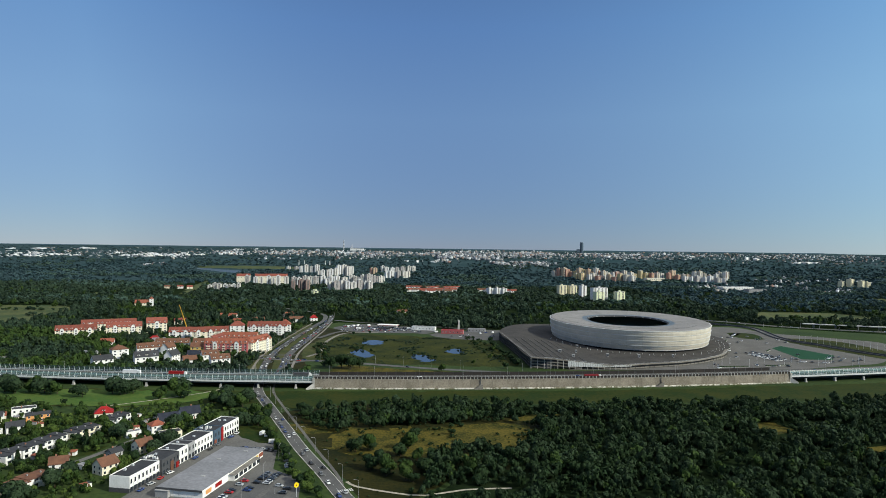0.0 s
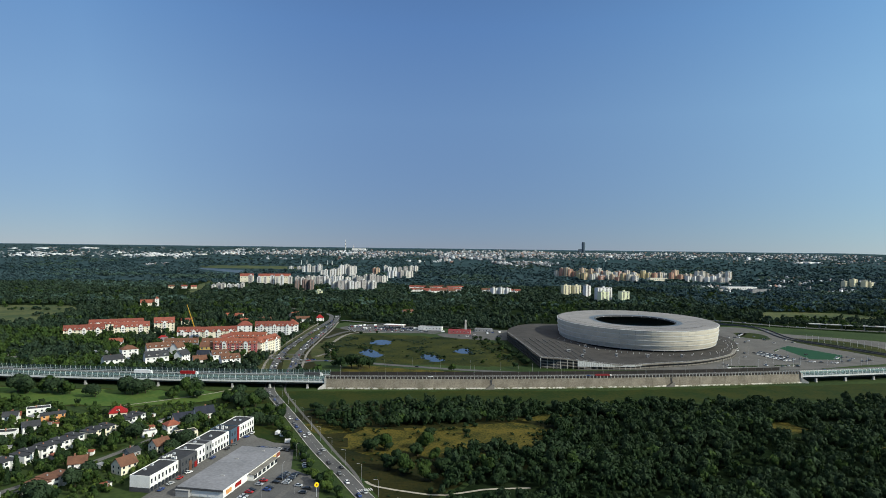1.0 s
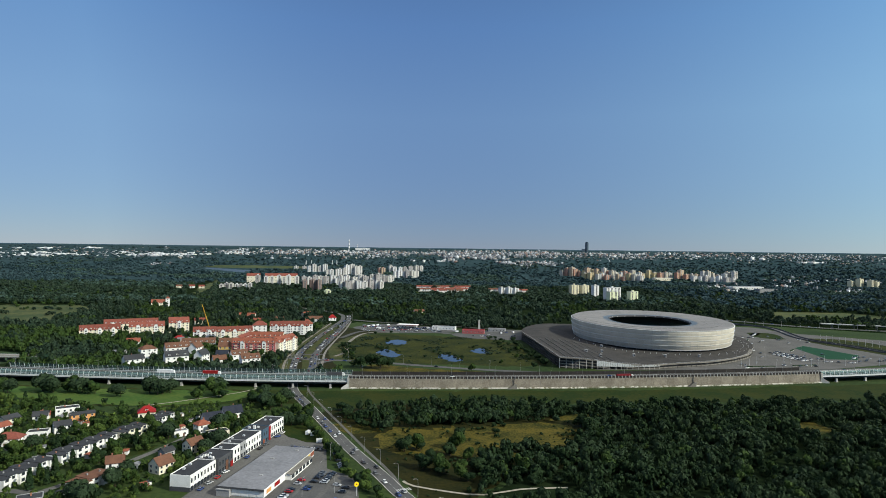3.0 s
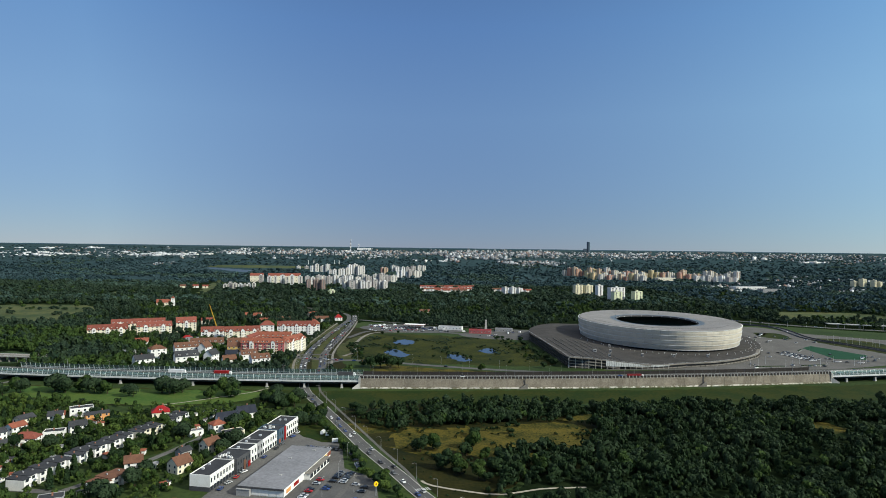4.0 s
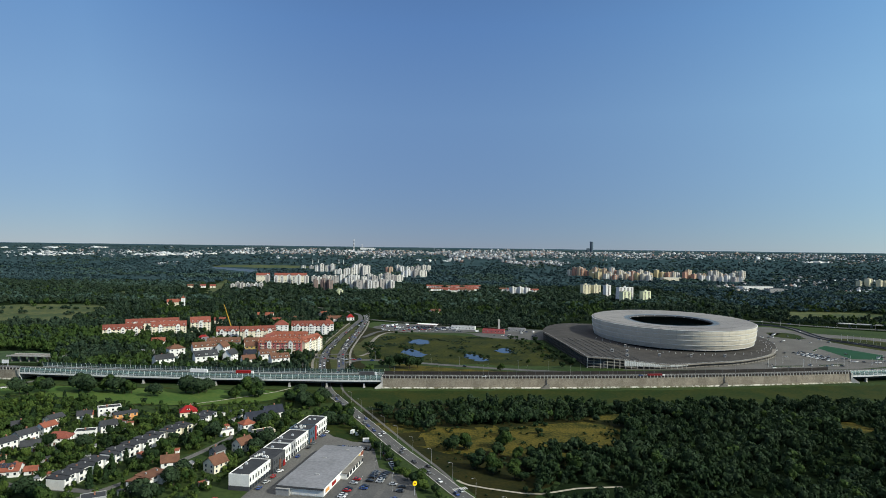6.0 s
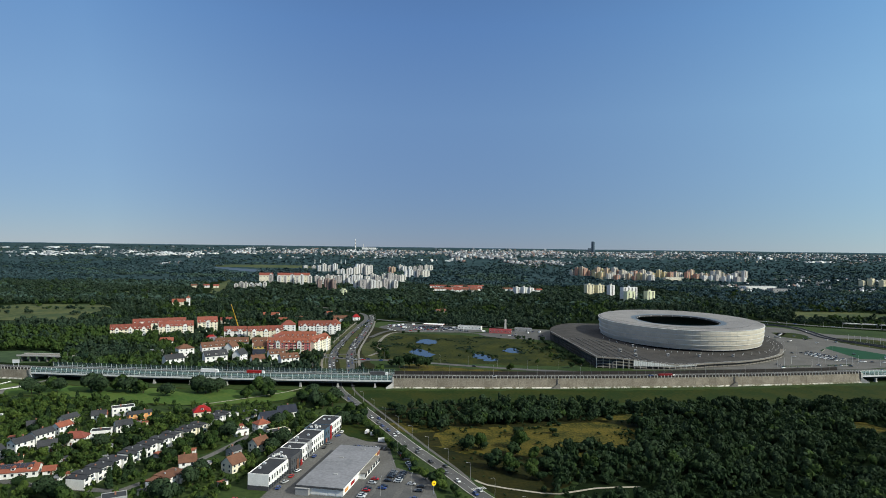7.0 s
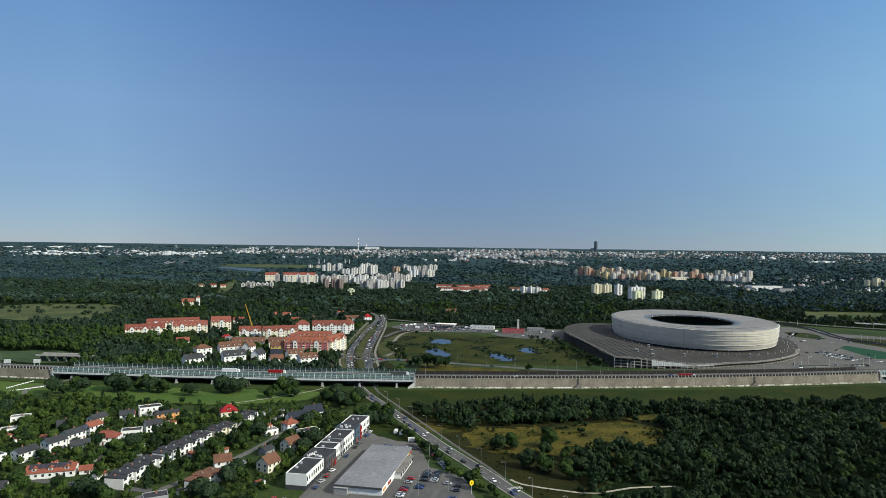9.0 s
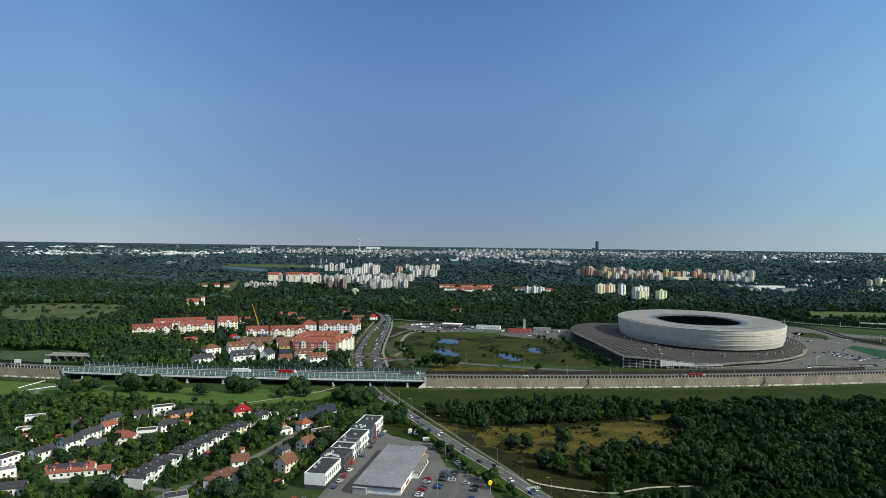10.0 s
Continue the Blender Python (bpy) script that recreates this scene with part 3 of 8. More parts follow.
def wall_section(x0, x1, label, barrier=True):
    """Motorway on an embankment held by a concrete wall, with a post-and-panel parapet and a dark far barrier."""
    xs = span(x0, x1, 8)
    w = thing("retaining_wall", pose(0, 0, 0), label, "retaining wall", kind="structure")
    part("embankment", extrude_along(xs, [(0.6, 0), (0.6, DECK_Z), (DECK_W, DECK_Z), (DECK_W + 6, 0)], M_ASPHALT, "embankment"), w, "grey asphalt carriageway on an embankment")
    part("footing", extrude_along(xs, [(-0.9, -0.8), (-0.9, 0.8), (0.58, 1.55), (0.58, -0.8)], M_FOOTING, "footing"), w, "pale stained concrete footing")
    steps = span(x0, x1, 6.6)
    width = steps[1] - steps[0]
    panel = Build().add([(-width / 2 + 0.04, -0.25, 1.35), (width / 2 - 0.04, -0.25, 1.35), (width / 2 - 0.04, 0.55, 1.35), (-width / 2 + 0.04, 0.55, 1.35),
                         (-width / 2 + 0.04, 0.2, 9.0), (width / 2 - 0.04, 0.2, 9.0), (width / 2 - 0.04, 0.55, 9.0), (-width / 2 + 0.04, 0.55, 9.0)], BOX_F).mesh("panel", M_WALL)
    post = Build().box(-0.26, 0.26, -0.15, 0.6, 8.6, 10.8).mesh("post", M_CONCRETE_PALE)
    infill = Build().box(-width / 4 + 0.3, width / 4 - 0.3, 0.3, 0.42, 9.02, 10.7).mesh("infill", M_NOISE_WALL)
    for a, b in zip(steps, steps[1:]):
        part("panel", panel, w, m=along((a + b) / 2))
        for x in (a, (a + b) / 2):
            part("post", post, w, m=along(x))
            part("infill", infill, w, m=along(x + width / 4))
    if not barrier:
        return
    far = thing("noise_wall", pose(0, 0, 0), "dark brown noise wall along the far carriageway", "noise barrier", kind="structure")
    part("panel", extrude_along(xs, [(DECK_W - 0.6, DECK_Z), (DECK_W - 0.3, DECK_Z), (DECK_W - 0.3, 9.6), (DECK_W - 0.6, 9.6)], M_NOISE_WALL, "panel"), far)
    fpost = Build().box(-0.15, 0.15, DECK_W - 0.75, DECK_W - 0.2, DECK_Z, 9.8).mesh("post", M_STEEL_DARK)
    for x in span(x0, x1, 9):
        part("post", fpost, far, m=along(x))


M_FOOTING = mat("lime_stained_footing", (0.60, 0.57, 0.50), (0.16, 0.15, 0.10), 0.95, 0.16, 0.5, 0.2, contrast=2.0)
M_WALL = mat("stained_wall_concrete", (0.293, 0.258, 0.205), (0.192, 0.165, 0.13), 0.95, 0.14, 0.9, 0.25, obj=0.10)
wall_section(B1, B2, "tall weathered concrete retaining wall with damp stains")
wall_section(-520, B0, "weathered concrete wall carrying the motorway", False)
for a, b in ((-520, B0), (B0, B1), (B1, B2), (B2, B3)):
    for off in (4.2, 11.9, 16.9, 24.8):
        tagged(new("lane_line", extrude_along(span(a, b, 8), [(off, DECK_Z + 0.02), (off + 0.25, DECK_Z + 0.02), (off + 0.25, DECK_Z + 0.04), (off, DECK_Z + 0.04)], M_LINE, "lane_line")),
               "white painted lane line on the motorway", "lane line", kind="structure")
tagged(new("median_rail", extrude_along(span(-520, B3, 8), [(14.3, DECK_Z), (14.7, DECK_Z), (14.7, DECK_Z + 0.9), (14.3, DECK_Z + 0.9)], M_STEEL, "median_rail")),
       "steel crash barrier on the motorway median", "crash barrier", kind="structure")
# flyover behind the left wall, and the pale sign boards beside it
fly = thing("flyover", pose(-434, 668, 0, 0, 0, -3), "low concrete flyover with pale parapets", "bridge", kind="structure")
part("deck", Build().box(-32, 32, -6, 6, 5.6, 6.6).mesh("deck", M_CONCRETE), fly)
for s in (-6.2, 5.9):
    part("parapet", Build().box(-32, 32, s, s + 0.3, 6.2, 7.5).mesh("parapet", M_CONCRETE_PALE), fly)
for k in range(7):
    part("pier", Build().box(-28.6 + 9.3 * k, -27.4 + 9.3 * k, -4, 4, -0.5, 5.59).mesh("pier", M_CONCRETE), fly)
for x, y in ((-428, 606), (-455, 604)):
    sign = thing("sign_gantry", pose(x, y, 0, 0, 0, 4), "pale grey back of a motorway sign on two posts", "sign", "motorway signs")
    part("board", Build().box(-3.2, 3.2, -0.1, 0.1, 9.6, 13.0).mesh("board", M_PALE_POST), sign)
    for p in (-2.2, 2.2):
        part("post", Build().box(p - 0.12, p + 0.12, 0.12, 0.36, -0.5, 12.6).mesh("post", M_STEEL), sign)
# abutments and wing walls at the bridge ends
for x, s in ((B1, 1), (B2, -1), (B0, -1)):
    ab = thing("abutment", along(x), "concrete bridge abutment with a sloping wing wall", "abutment", kind="structure")
    part("wall", Build().box(-0.8, 0.8, -0.6, DECK_W, -0.5, DECK_Z - 1.55).mesh("wall", M_CONCRETE_PALE), ab)
    part("wing", Build().add([(0, -0.9, -0.6), (-s * 6, -3.5, -0.6), (-s * 6, -3.0, -0.6), (0, -0.3, -0.6), (0, -0.9, DECK_Z - 1.2), (-s * 6, -3.5, 1.2), (-s * 6, -3.0, 1.2), (0, -0.3, DECK_Z - 1.2)], BOX_F).mesh("wing", M_CONCRETE_PALE), ab)
    part("cap", Build().box(-1.0, 1.0, -0.95, -0.65, DECK_Z - 1.5, DECK_Z + 3.4).mesh("cap", M_CONCRETE_PALE), ab)
# service stairs and drains on the wall
for x in (81, 249):
    st = thing("service_stair", along(x), "pale concrete service stair down the wall", "stair", "stairs on the retaining wall")
    for k in range(9):
        part("step", Build().box(-3.2 + k * 0.7, -2.4 + k * 0.7, -2.4, -0.95, -0.2, 0.3 + k * 0.45).mesh("step", M_CONCRETE), st)
    part("landing", Build().box(3.1, 5.2, -2.4, -0.95, -0.2, 4.3).mesh("landing", M_CONCRETE), st)
    part("drain", Build().box(2.6, 3.2, -0.6, -0.28, 1.5, 8.8).mesh("drain", M_STEEL_DARK), st, "dark drain pipe")
# long white fences and the sports net on the grass by the bridge
for x0, y0, x1, y1 in ((-409, 536, -405, 565), (-399, 526, -380, 546)):
    f = thing("fence", pose(0, 0, 0), "long low white fence on the grass", "fence", "white fences on the grass")
    n = 10
    for k in range(n + 1):
        t = k / n
        part("fence_post", Build().box(x0 + (x1 - x0) * t - 0.1, x0 + (x1 - x0) * t + 0.1, y0 + (y1 - y0) * t - 0.1, y0 + (y1 - y0) * t + 0.1, gz(y0) - 0.2, gz(y0) + 1.7).mesh("fence_post", M_PALE_POST), f)
    part("rail", Build().tube((x0, y0, gz(y0) + 1.1), (x1, y1, gz(y1) + 1.1), 0.3, 0.3, 4).mesh("rail", M_WHITE), f)

# ---- stadium ----
STX, STY, STA, STB = 308.0, 881.0, 104.0, 128.0
RIM_Z, HANG_Z, BASE_Z = 30.4, 6.2, 3.8
M_FACADE = mat("facade_mesh", (0.66, 0.60, 0.50), (0.54, 0.495, 0.41), 0.5, 0.06, 0.9, metal=0.15, obj=0.06, spec=0.4)
M_ROOF_MEMBRANE = mat("stadium_roof_membrane", (0.241, 0.233, 0.224), (0.185, 0.179, 0.174), 0.75, 0.04, 0.6, obj=0.05)
M_ROOF_GLASS = mat("stadium_roof_glazing", (0.10, 0.125, 0.14), (0.075, 0.095, 0.11), 0.5, 0.05, 0.6, spec=0.5)
M_SEATS = mat("stadium_seats", (0.05, 0.075, 0.06), (0.08, 0.10, 0.08), 0.8, 0.2, 2.0)


def oval(k, u, sq=1.0):
    """Point at angle u on the stadium's oval, scaled by k; sq below 1 squares it off."""
    c, s = math.cos(u), math.sin(u)
    if sq != 1.0:
        c, s = math.copysign(abs(c) ** sq, c), math.copysign(abs(s) ** sq, s)
    return STX + STA * k * c, STY + STB * k * s


def ring_piece(bands, u0, u1, cuts, thick):
    """A curved piece between two angles; bands are (scale, z, squareness) from one edge to the other."""
    vs, fs = [], []
    for i in range(cuts + 1):
        u = u0 + (u1 - u0) * i / cuts
        for inner in (0, 1):
            for k, z, sq in bands:
                x, y = oval(k - inner * thick / 100, u, sq)
                vs.append((x, y, z - inner * thick * 0.3))
    n = len(bands)
    for i in range(cuts):
        a, b = i * 2 * n, (i + 1) * 2 * n
        for k in range(n - 1):
            fs.append((a + k, b + k, b + k + 1, a + k + 1))
            fs.append((a + n + k, a + n + k + 1, b + n + k + 1, b + n + k))
        fs.append((a, a + n, b + n, b))
        fs.append((a + n - 1, b + n - 1, b + 2 * n - 1, a + 2 * n - 1))
    for a in (0, cuts * 2 * n):
        for k in range(n - 1):
            q = (a + k, a + k + 1, a + n + k + 1, a + n + k)
            fs.append(q if a == 0 else q[::-1])
    return vs, fs


def build_stadium():
    st = thing("stadium", pose(0, 0, 0), "large oval football stadium wrapped in pale grey mesh", "stadium")
    levels = [0.968, 0.984, 0.992, 0.997, 1.0]
    zs = [HANG_Z + (RIM_Z - 0.8 - HANG_Z) * f for f in (0, 0.24, 0.49, 0.745, 1.0)]
    count = 72
    for row in range(4):
        for i in range(count):
            u0, u1 = 2 * math.pi * i / count, 2 * math.pi * (i + 1) / count
            gap = 0.0006
            mid = (levels[row] + levels[row + 1]) / 2 + 0.004
            part("facade_panel", mesh_from("facade_panel", *ring_piece([(levels[row] , zs[row] + 0.12, 1), (mid, (zs[row] + zs[row + 1]) / 2, 1), (levels[row + 1] + 0.003, zs[row + 1] - 0.12, 1)], u0 + gap, u1 - gap, 2, 0.4), M_FACADE, False), st)
    full = 2 * math.pi
    for row in range(5):
        part("ring_beam", mesh_from("ring_beam", *ring_piece([(levels[row] - 0.004, zs[row] - 0.25, 1), (levels[row] + 0.008, zs[row], 1), (levels[row] - 0.004, zs[row] + 0.25, 1)], 0, full, 144, 0.3), M_PALE_POST if row == 4 else M_STEEL), st, "pale steel ring beam")
    part("inner_wall", mesh_from("inner_wall", *ring_piece([(0.90, BASE_Z - 1, 1), (0.93, RIM_Z - 2, 1)], 0, full, 96, 0.6), M_DARKGREY), st, "dark concourse wall behind the mesh")
    # roof: outer membrane sectors, a lighter inner collar and a glazed inner edge
    for i in range(count):
        u0, u1 = full * i / count + 0.0008, full * (i + 1) / count - 0.0008
        part("roof_panel", mesh_from("roof_panel", *ring_piece([(1.0, RIM_Z - 0.5, 1), (0.985, RIM_Z + 0.25, 1), (0.86, RIM_Z + 0.05, 1)], u0, u1, 2, 0.4), M_ROOF_MEMBRANE), st)
        part("roof_panel", mesh_from("roof_panel", *ring_piece([(0.858, RIM_Z + 0.2, 1), (0.72, RIM_Z - 0.6, 0.97), (0.575, RIM_Z - 1.4, 0.90)], u0, u1, 2, 0.4), M_ROOF_MEMBRANE), st)
        part("glazing_panel", mesh_from("glazing_panel", *ring_piece([(0.573, RIM_Z - 1.4, 0.90), (0.50, RIM_Z - 1.9, 0.86)], u0, u1, 2, 0.3), M_ROOF_GLASS), st, "translucent inner roof edge")
    part("roof_edge", mesh_from("roof_edge", *ring_piece([(0.500, RIM_Z - 1.5, 0.86), (0.492, RIM_Z - 3.2, 0.86)], 0, full, 96, 0.4), M_DARKGREY), st, "dark steel inner roof edge")
    # stands and pitch below the opening
    part("stand", mesh_from("stand", *ring_piece([(0.88, RIM_Z - 6, 0.95), (0.66, RIM_Z - 15, 0.8), (0.64, RIM_Z - 17, 0.8), (0.42, BASE_Z - 3, 0.55)], 0, full, 96, 0.5), M_SEATS), st, "tiers of dark green seats")
    part("pitch", Build().box(STX - 40, STX + 40, STY - 58, STY + 58, BASE_Z - 4.5, BASE_Z - 3.7).mesh("pitch", M_GRASS), st, "green playing field")
    lamp = Build().box(-0.7, 0.7, -0.25, 0.25, -0.4, 0.4).mesh("floodlight", M_PALE_POST)
    for i in range(24):
        u = full * i / 24
        x, y = oval(0.486, u, 0.86)
        part("floodlight", lamp, st, "white floodlight on the inner roof edge", pose(x, y, RIM_Z - 2.6, 0, 0, math.degrees(u) + 90))
    col = Build().tube((0, 0, 0), (0, 0, HANG_Z - BASE_Z + 1), 0.45, 0.45, 8).mesh("column", M_CONCRETE_PALE)
    for i in range(48):
        x, y = oval(0.93, full * i / 48)
        part("column", col, st, m=pose(x, y, BASE_Z - 0.6))
    return st


def esplanade_z(x, y):
    """Top of the esplanade: high at the parking corner, sloping down to the stadium."""
    f = min(1.0, max(0.0, (x - 144) / 99))
    return 11.1 - 7.0 * f * f * (3 - 2 * f)


def build_esplanade():
    """Raised parking deck and forecourt round the stadium."""
    es = thing("esplanade", pose(0, 0, 0), "raised paved esplanade over open parking decks", "esplanade", kind="structure")
    front = [(144, 669), (172, 667), (203, 666), (239, 668), (273, 680), (314, 694), (352, 718), (385, 750), (407, 787)]
    back = [(130, 869), (151, 946), (206, 1018), (293, 1048), (380, 1030), (431, 970), (443, 899), (431, 840), (407, 787)]
    outline = [front[0], (137, 771), *back[:-1]] + front[:0:-1]
    ring = dense_line(outline, 10, True)
    vs, fs = [], []
    n = len(ring)
    for f in (1.0, 0.94, 0.85, 0.7, 0.5, 0.25):
        for p in ring:
            x, y = STX + (p.x - STX) * f, STY + (p.y - STY) * f
            vs.append((x, y, esplanade_z(x, y)))
    for r in range(5):
        for i in range(n):
            j = (i + 1) % n
            fs.append((r * n + i, r * n + j, (r + 1) * n + j, (r + 1) * n + i))
    fs.append(tuple(range(5 * n, 6 * n)))
    part("paving", mesh_from("paving", vs, fs, M_ESPLANADE), es)
    # outer walls: dark sheet standing in for shade, set behind the open decks
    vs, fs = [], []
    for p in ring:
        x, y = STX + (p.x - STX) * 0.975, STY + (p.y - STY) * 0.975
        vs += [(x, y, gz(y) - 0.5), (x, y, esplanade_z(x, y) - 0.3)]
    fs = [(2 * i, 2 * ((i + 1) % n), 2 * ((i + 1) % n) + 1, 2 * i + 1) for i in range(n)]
    part("inner_wall", mesh_from("inner_wall", vs, fs, M_DARKGREY), es, "dark sheet standing in for shade inside the parking decks")
    # slab edges level by level along the left side and the front
    # left side faces away from the sun: its shade is put into this concrete
    M_CONCRETE_SHADED = mat("shaded_concrete", (0.105, 0.10, 0.092), (0.06, 0.057, 0.053), 0.95, 0.12, 0.8, 0.2)
    left = [(130, 869), (135, 805), (137, 771), (141, 725), (144, 669)]
    line = dense_line(left, 6)[:-1] + dense_line(front, 6)
    for lvl in range(4):
        b, side = Build(), Build()
        for p, q in zip(line, line[1:]):
            za = [esplanade_z(v.x, v.y) - lvl * 3.1 for v in (p, q)]
            if min(za) - gz(p.y) < 0.8:
                continue
            d = (q - p).normalized()
            s = Vector((d.y, -d.x, 0))
            o, i = s * 0.3, -s * 4
            (side if p.y > 673 and p.x < 146 else b).add([(p.x + o.x, p.y + o.y, za[0] - 0.6), (q.x + o.x, q.y + o.y, za[1] - 0.6), (q.x + i.x, q.y + i.y, za[1] - 0.6), (p.x + i.x, p.y + i.y, za[0] - 0.6),
                   (p.x + o.x, p.y + o.y, za[0] + 0.45), (q.x + o.x, q.y + o.y, za[1] + 0.45), (q.x + i.x, q.y + i.y, za[1] + (0.01 if lvl else 0.02)), (p.x + i.x, p.y + i.y, za[0] + (0.01 if lvl else 0.02))], BOX_F)
        if side.v:
            part("slab", side.mesh("slab", M_CONCRETE_SHADED), es, "concrete deck edge with shade in its colour")
        if b.v:
            part("slab", b.mesh("slab", M_CONCRETE), es, "pale concrete deck edge")
    run = 0.0
    for p, q in zip(line, line[1:]):
        run += (q - p).length
        zt = esplanade_z(p.x, p.y)
        if zt - gz(p.y) > 2:
            part("column", Build().box(p.x - 0.35, p.x + 0.35, p.y - 0.35, p.y + 0.35, gz(p.y) - 0.4, zt - 0.3).mesh("column", M_CONCRETE_PALE if p.y < 673 else M_CONCRETE_SHADED), es)
    # pale slatted cladding along the middle of the front
    slat = Build().box(-0.75, 0.75, -0.1, 0.1, 0, 5.6).mesh("slat", M_PALE_POST)
    for i in range(38):
        x = 183.3 + i * 1.82
        y = float(np.interp(x, [v[0] for v in front], [v[1] for v in front])) - 0.9
        zt = esplanade_z(x, y)
        h = max(1.5, zt - gz(y) - 2.6)
        part("slat", slat, es, m=pose(x, y, zt - h + 0.3) @ Matrix.Diagonal((1, 1, h / 5.6, 1)))
    rail = dense_line([(130, 869), (137, 771), (144, 669)], 6)[:-1] + dense_line(front, 6)
    b = Build()
    for p, q in zip(rail, rail[1:]):
        b.tube((p.x, p.y, esplanade_z(p.x, p.y) + 1.3), (q.x, q.y, esplanade_z(q.x, q.y) + 1.3), 0.07, 0.07, 4)
    part("handrail", b.mesh("handrail", M_STEEL), es)
    for x, y, w in ((185, 725, 3.4), (206, 736, 2), (240, 725, 2.2), (275, 722, 2.2), (195, 699, 2.6), (315, 725, 1.8), (217, 782, 2)):
        kiosk = thing("kiosk", pose(x, y, esplanade_z(x, y)), "small pale kiosk standing on the esplanade", "kiosk", "kiosks on the esplanade")
        part("body", Build().box(-w / 2, w / 2, -1.5, 1.5, 0, 2.8).mesh("body", M_GREY), kiosk)
        part("roof", Build().box(-w / 2 - 0.3, w / 2 + 0.3, -1.8, 1.8, 2.8, 3.1).mesh("roof", M_GREY), kiosk)
        part("hatch", Build().box(-w / 3, w / 3, -1.62, -1.5, 1.0, 2.2).mesh("hatch", M_GLASS), kiosk)


def esplanade_details():
    """Rows of kerbs on the upper deck, and bollards round the stadium's foot."""
    kerb = Build().box(-0.35, 0.35, -14, 14, -0.1, 0.5).mesh("planter_kerb", M_ASPHALT)
    for i in range(7):
        for j in range(4):
            x, y = 152 + i * 8.4 + j * -2.2, 692 + j * 36
            if (x - STX) ** 2 / (STA + 6) ** 2 + (y - STY) ** 2 / (STB + 6) ** 2 < 1 or x < 145 - (y - 669) * 0.08:
                continue
            k = tagged(new("deck_kerb", kerb), "low concrete kerb on the esplanade", "kerb", "kerbs on the esplanade")
            k.matrix_basis = pose(x, y, esplanade_z(x, y), 0, 0, 4)
    post = Build().tube((0, 0, -0.1), (0, 0, 1.4), 0.3, 0.24, 6).mesh("bollard", M_PALE_POST)
    for i in range(56):
        u = math.pi * (1.08 + 1.0 * i / 56)
        x, y = oval(1.10 + 0.05 * (i % 2), u)
        b = tagged(new("bollard", post), "pale bollard on the stadium esplanade", "bollard", "bollards round the stadium")
        b.matrix_basis = pose(x, y, esplanade_z(x, y))
    step_ring = ring_piece([(1.165, BASE_Z - 0.35, 1), (1.165, BASE_Z + 0.25, 1), (1.15, BASE_Z + 0.25, 1)], math.pi * 1.25, math.pi * 1.95, 48, 0.3)
    tagged(new("ring_step", mesh_from("ring_step", *step_ring, M_STEEL_DARK)), "dark curved step round the stadium front", "step", kind="structure")


M_ESPLANADE = mat("esplanade_paving", (0.0635, 0.0595, 0.0554), (0.0365, 0.0344, 0.0325), 0.9, 0.07, 0.6, 0.1)
build_stadium()
build_esplanade()
esplanade_details()

# ---- buildings: shared parts ----
M_FRAME = mat("white_window_frame", (0.72, 0.72, 0.70), (0.6, 0.6, 0.58), 0.5, 0.5, 3.0)
WINDOWS = {}
FOOT = []  # x, y, half length, half width and turn of each building


def window_mesh(w, h, frame_mat=None):
    """A window: a frame standing proud of the wall round a recessed pane; it faces -y."""
    key = (w, h, frame_mat.name if frame_mat else "")
    if key not in WINDOWS:
        a, c = w / 2, h / 2
        vs = [(sx * (a + e), y, sz * (c + e)) for e, y in ((0.1, 0.02), (0.1, -0.08), (0.0, -0.08), (0.0, -0.02)) for sx, sz in ((-1, -1), (1, -1), (1, 1), (-1, 1))]
        fs = [(r * 4 + k, r * 4 + (k + 1) % 4, r * 4 + 4 + (k + 1) % 4, r * 4 + 4 + k) for r in range(3) for k in range(4)] + [(12, 13, 14, 15), (3, 2, 1, 0)]
        me = mesh_from("window", vs, fs, [frame_mat or M_FRAME, M_GLASS])
        me.polygons[12].material_index = 1
        WINDOWS[key] = me
    return WINDOWS[key]


def windows_on(parent, L, W, H, storeys, side, pitch, size, z0=0.0, skip=()):
    """Rows of windows on one side of a box footprint: 'f' is -y, 'b' +y, 'r' +x, 'l' -x."""
    run = L if side in "fb" else W
    n = max(1, int(run / pitch))
    me = window_mesh(*size)
    for s in range(storeys):
        if s in skip:
            continue
        z = z0 + (s + 0.55) * (H - z0) / storeys
        for i in range(n):
            c = -run / 2 + run * (i + 0.5) / n
            m = {"f": pose(c, -W / 2, z), "b": pose(-c, W / 2, z, 0, 0, 180), "r": pose(L / 2, c, z, 0, 0, 90), "l": pose(-L / 2, -c, z, 0, 0, -90)}[side]
            part("window", me, parent, m=m)


def gable_roof(L, W, H, rh, over=0.5, thick=0.25):
    """Pitched roof shell, ridge along x."""
    a, w = L / 2 + over, W / 2 + over
    drop = over * rh / (W / 2)
    b = Build()
    for s in (-1, 1):
        vs = [(-a, s * w, H - drop), (a, s * w, H - drop), (a, 0, H + rh), (-a, 0, H + rh)]
        b.add([(x, y, z + 0.03) for x, y, z in vs] + [(x, y, z + thick) for x, y, z in vs], BOX_F if s < 0 else [f[::-1] for f in BOX_F])
    return b


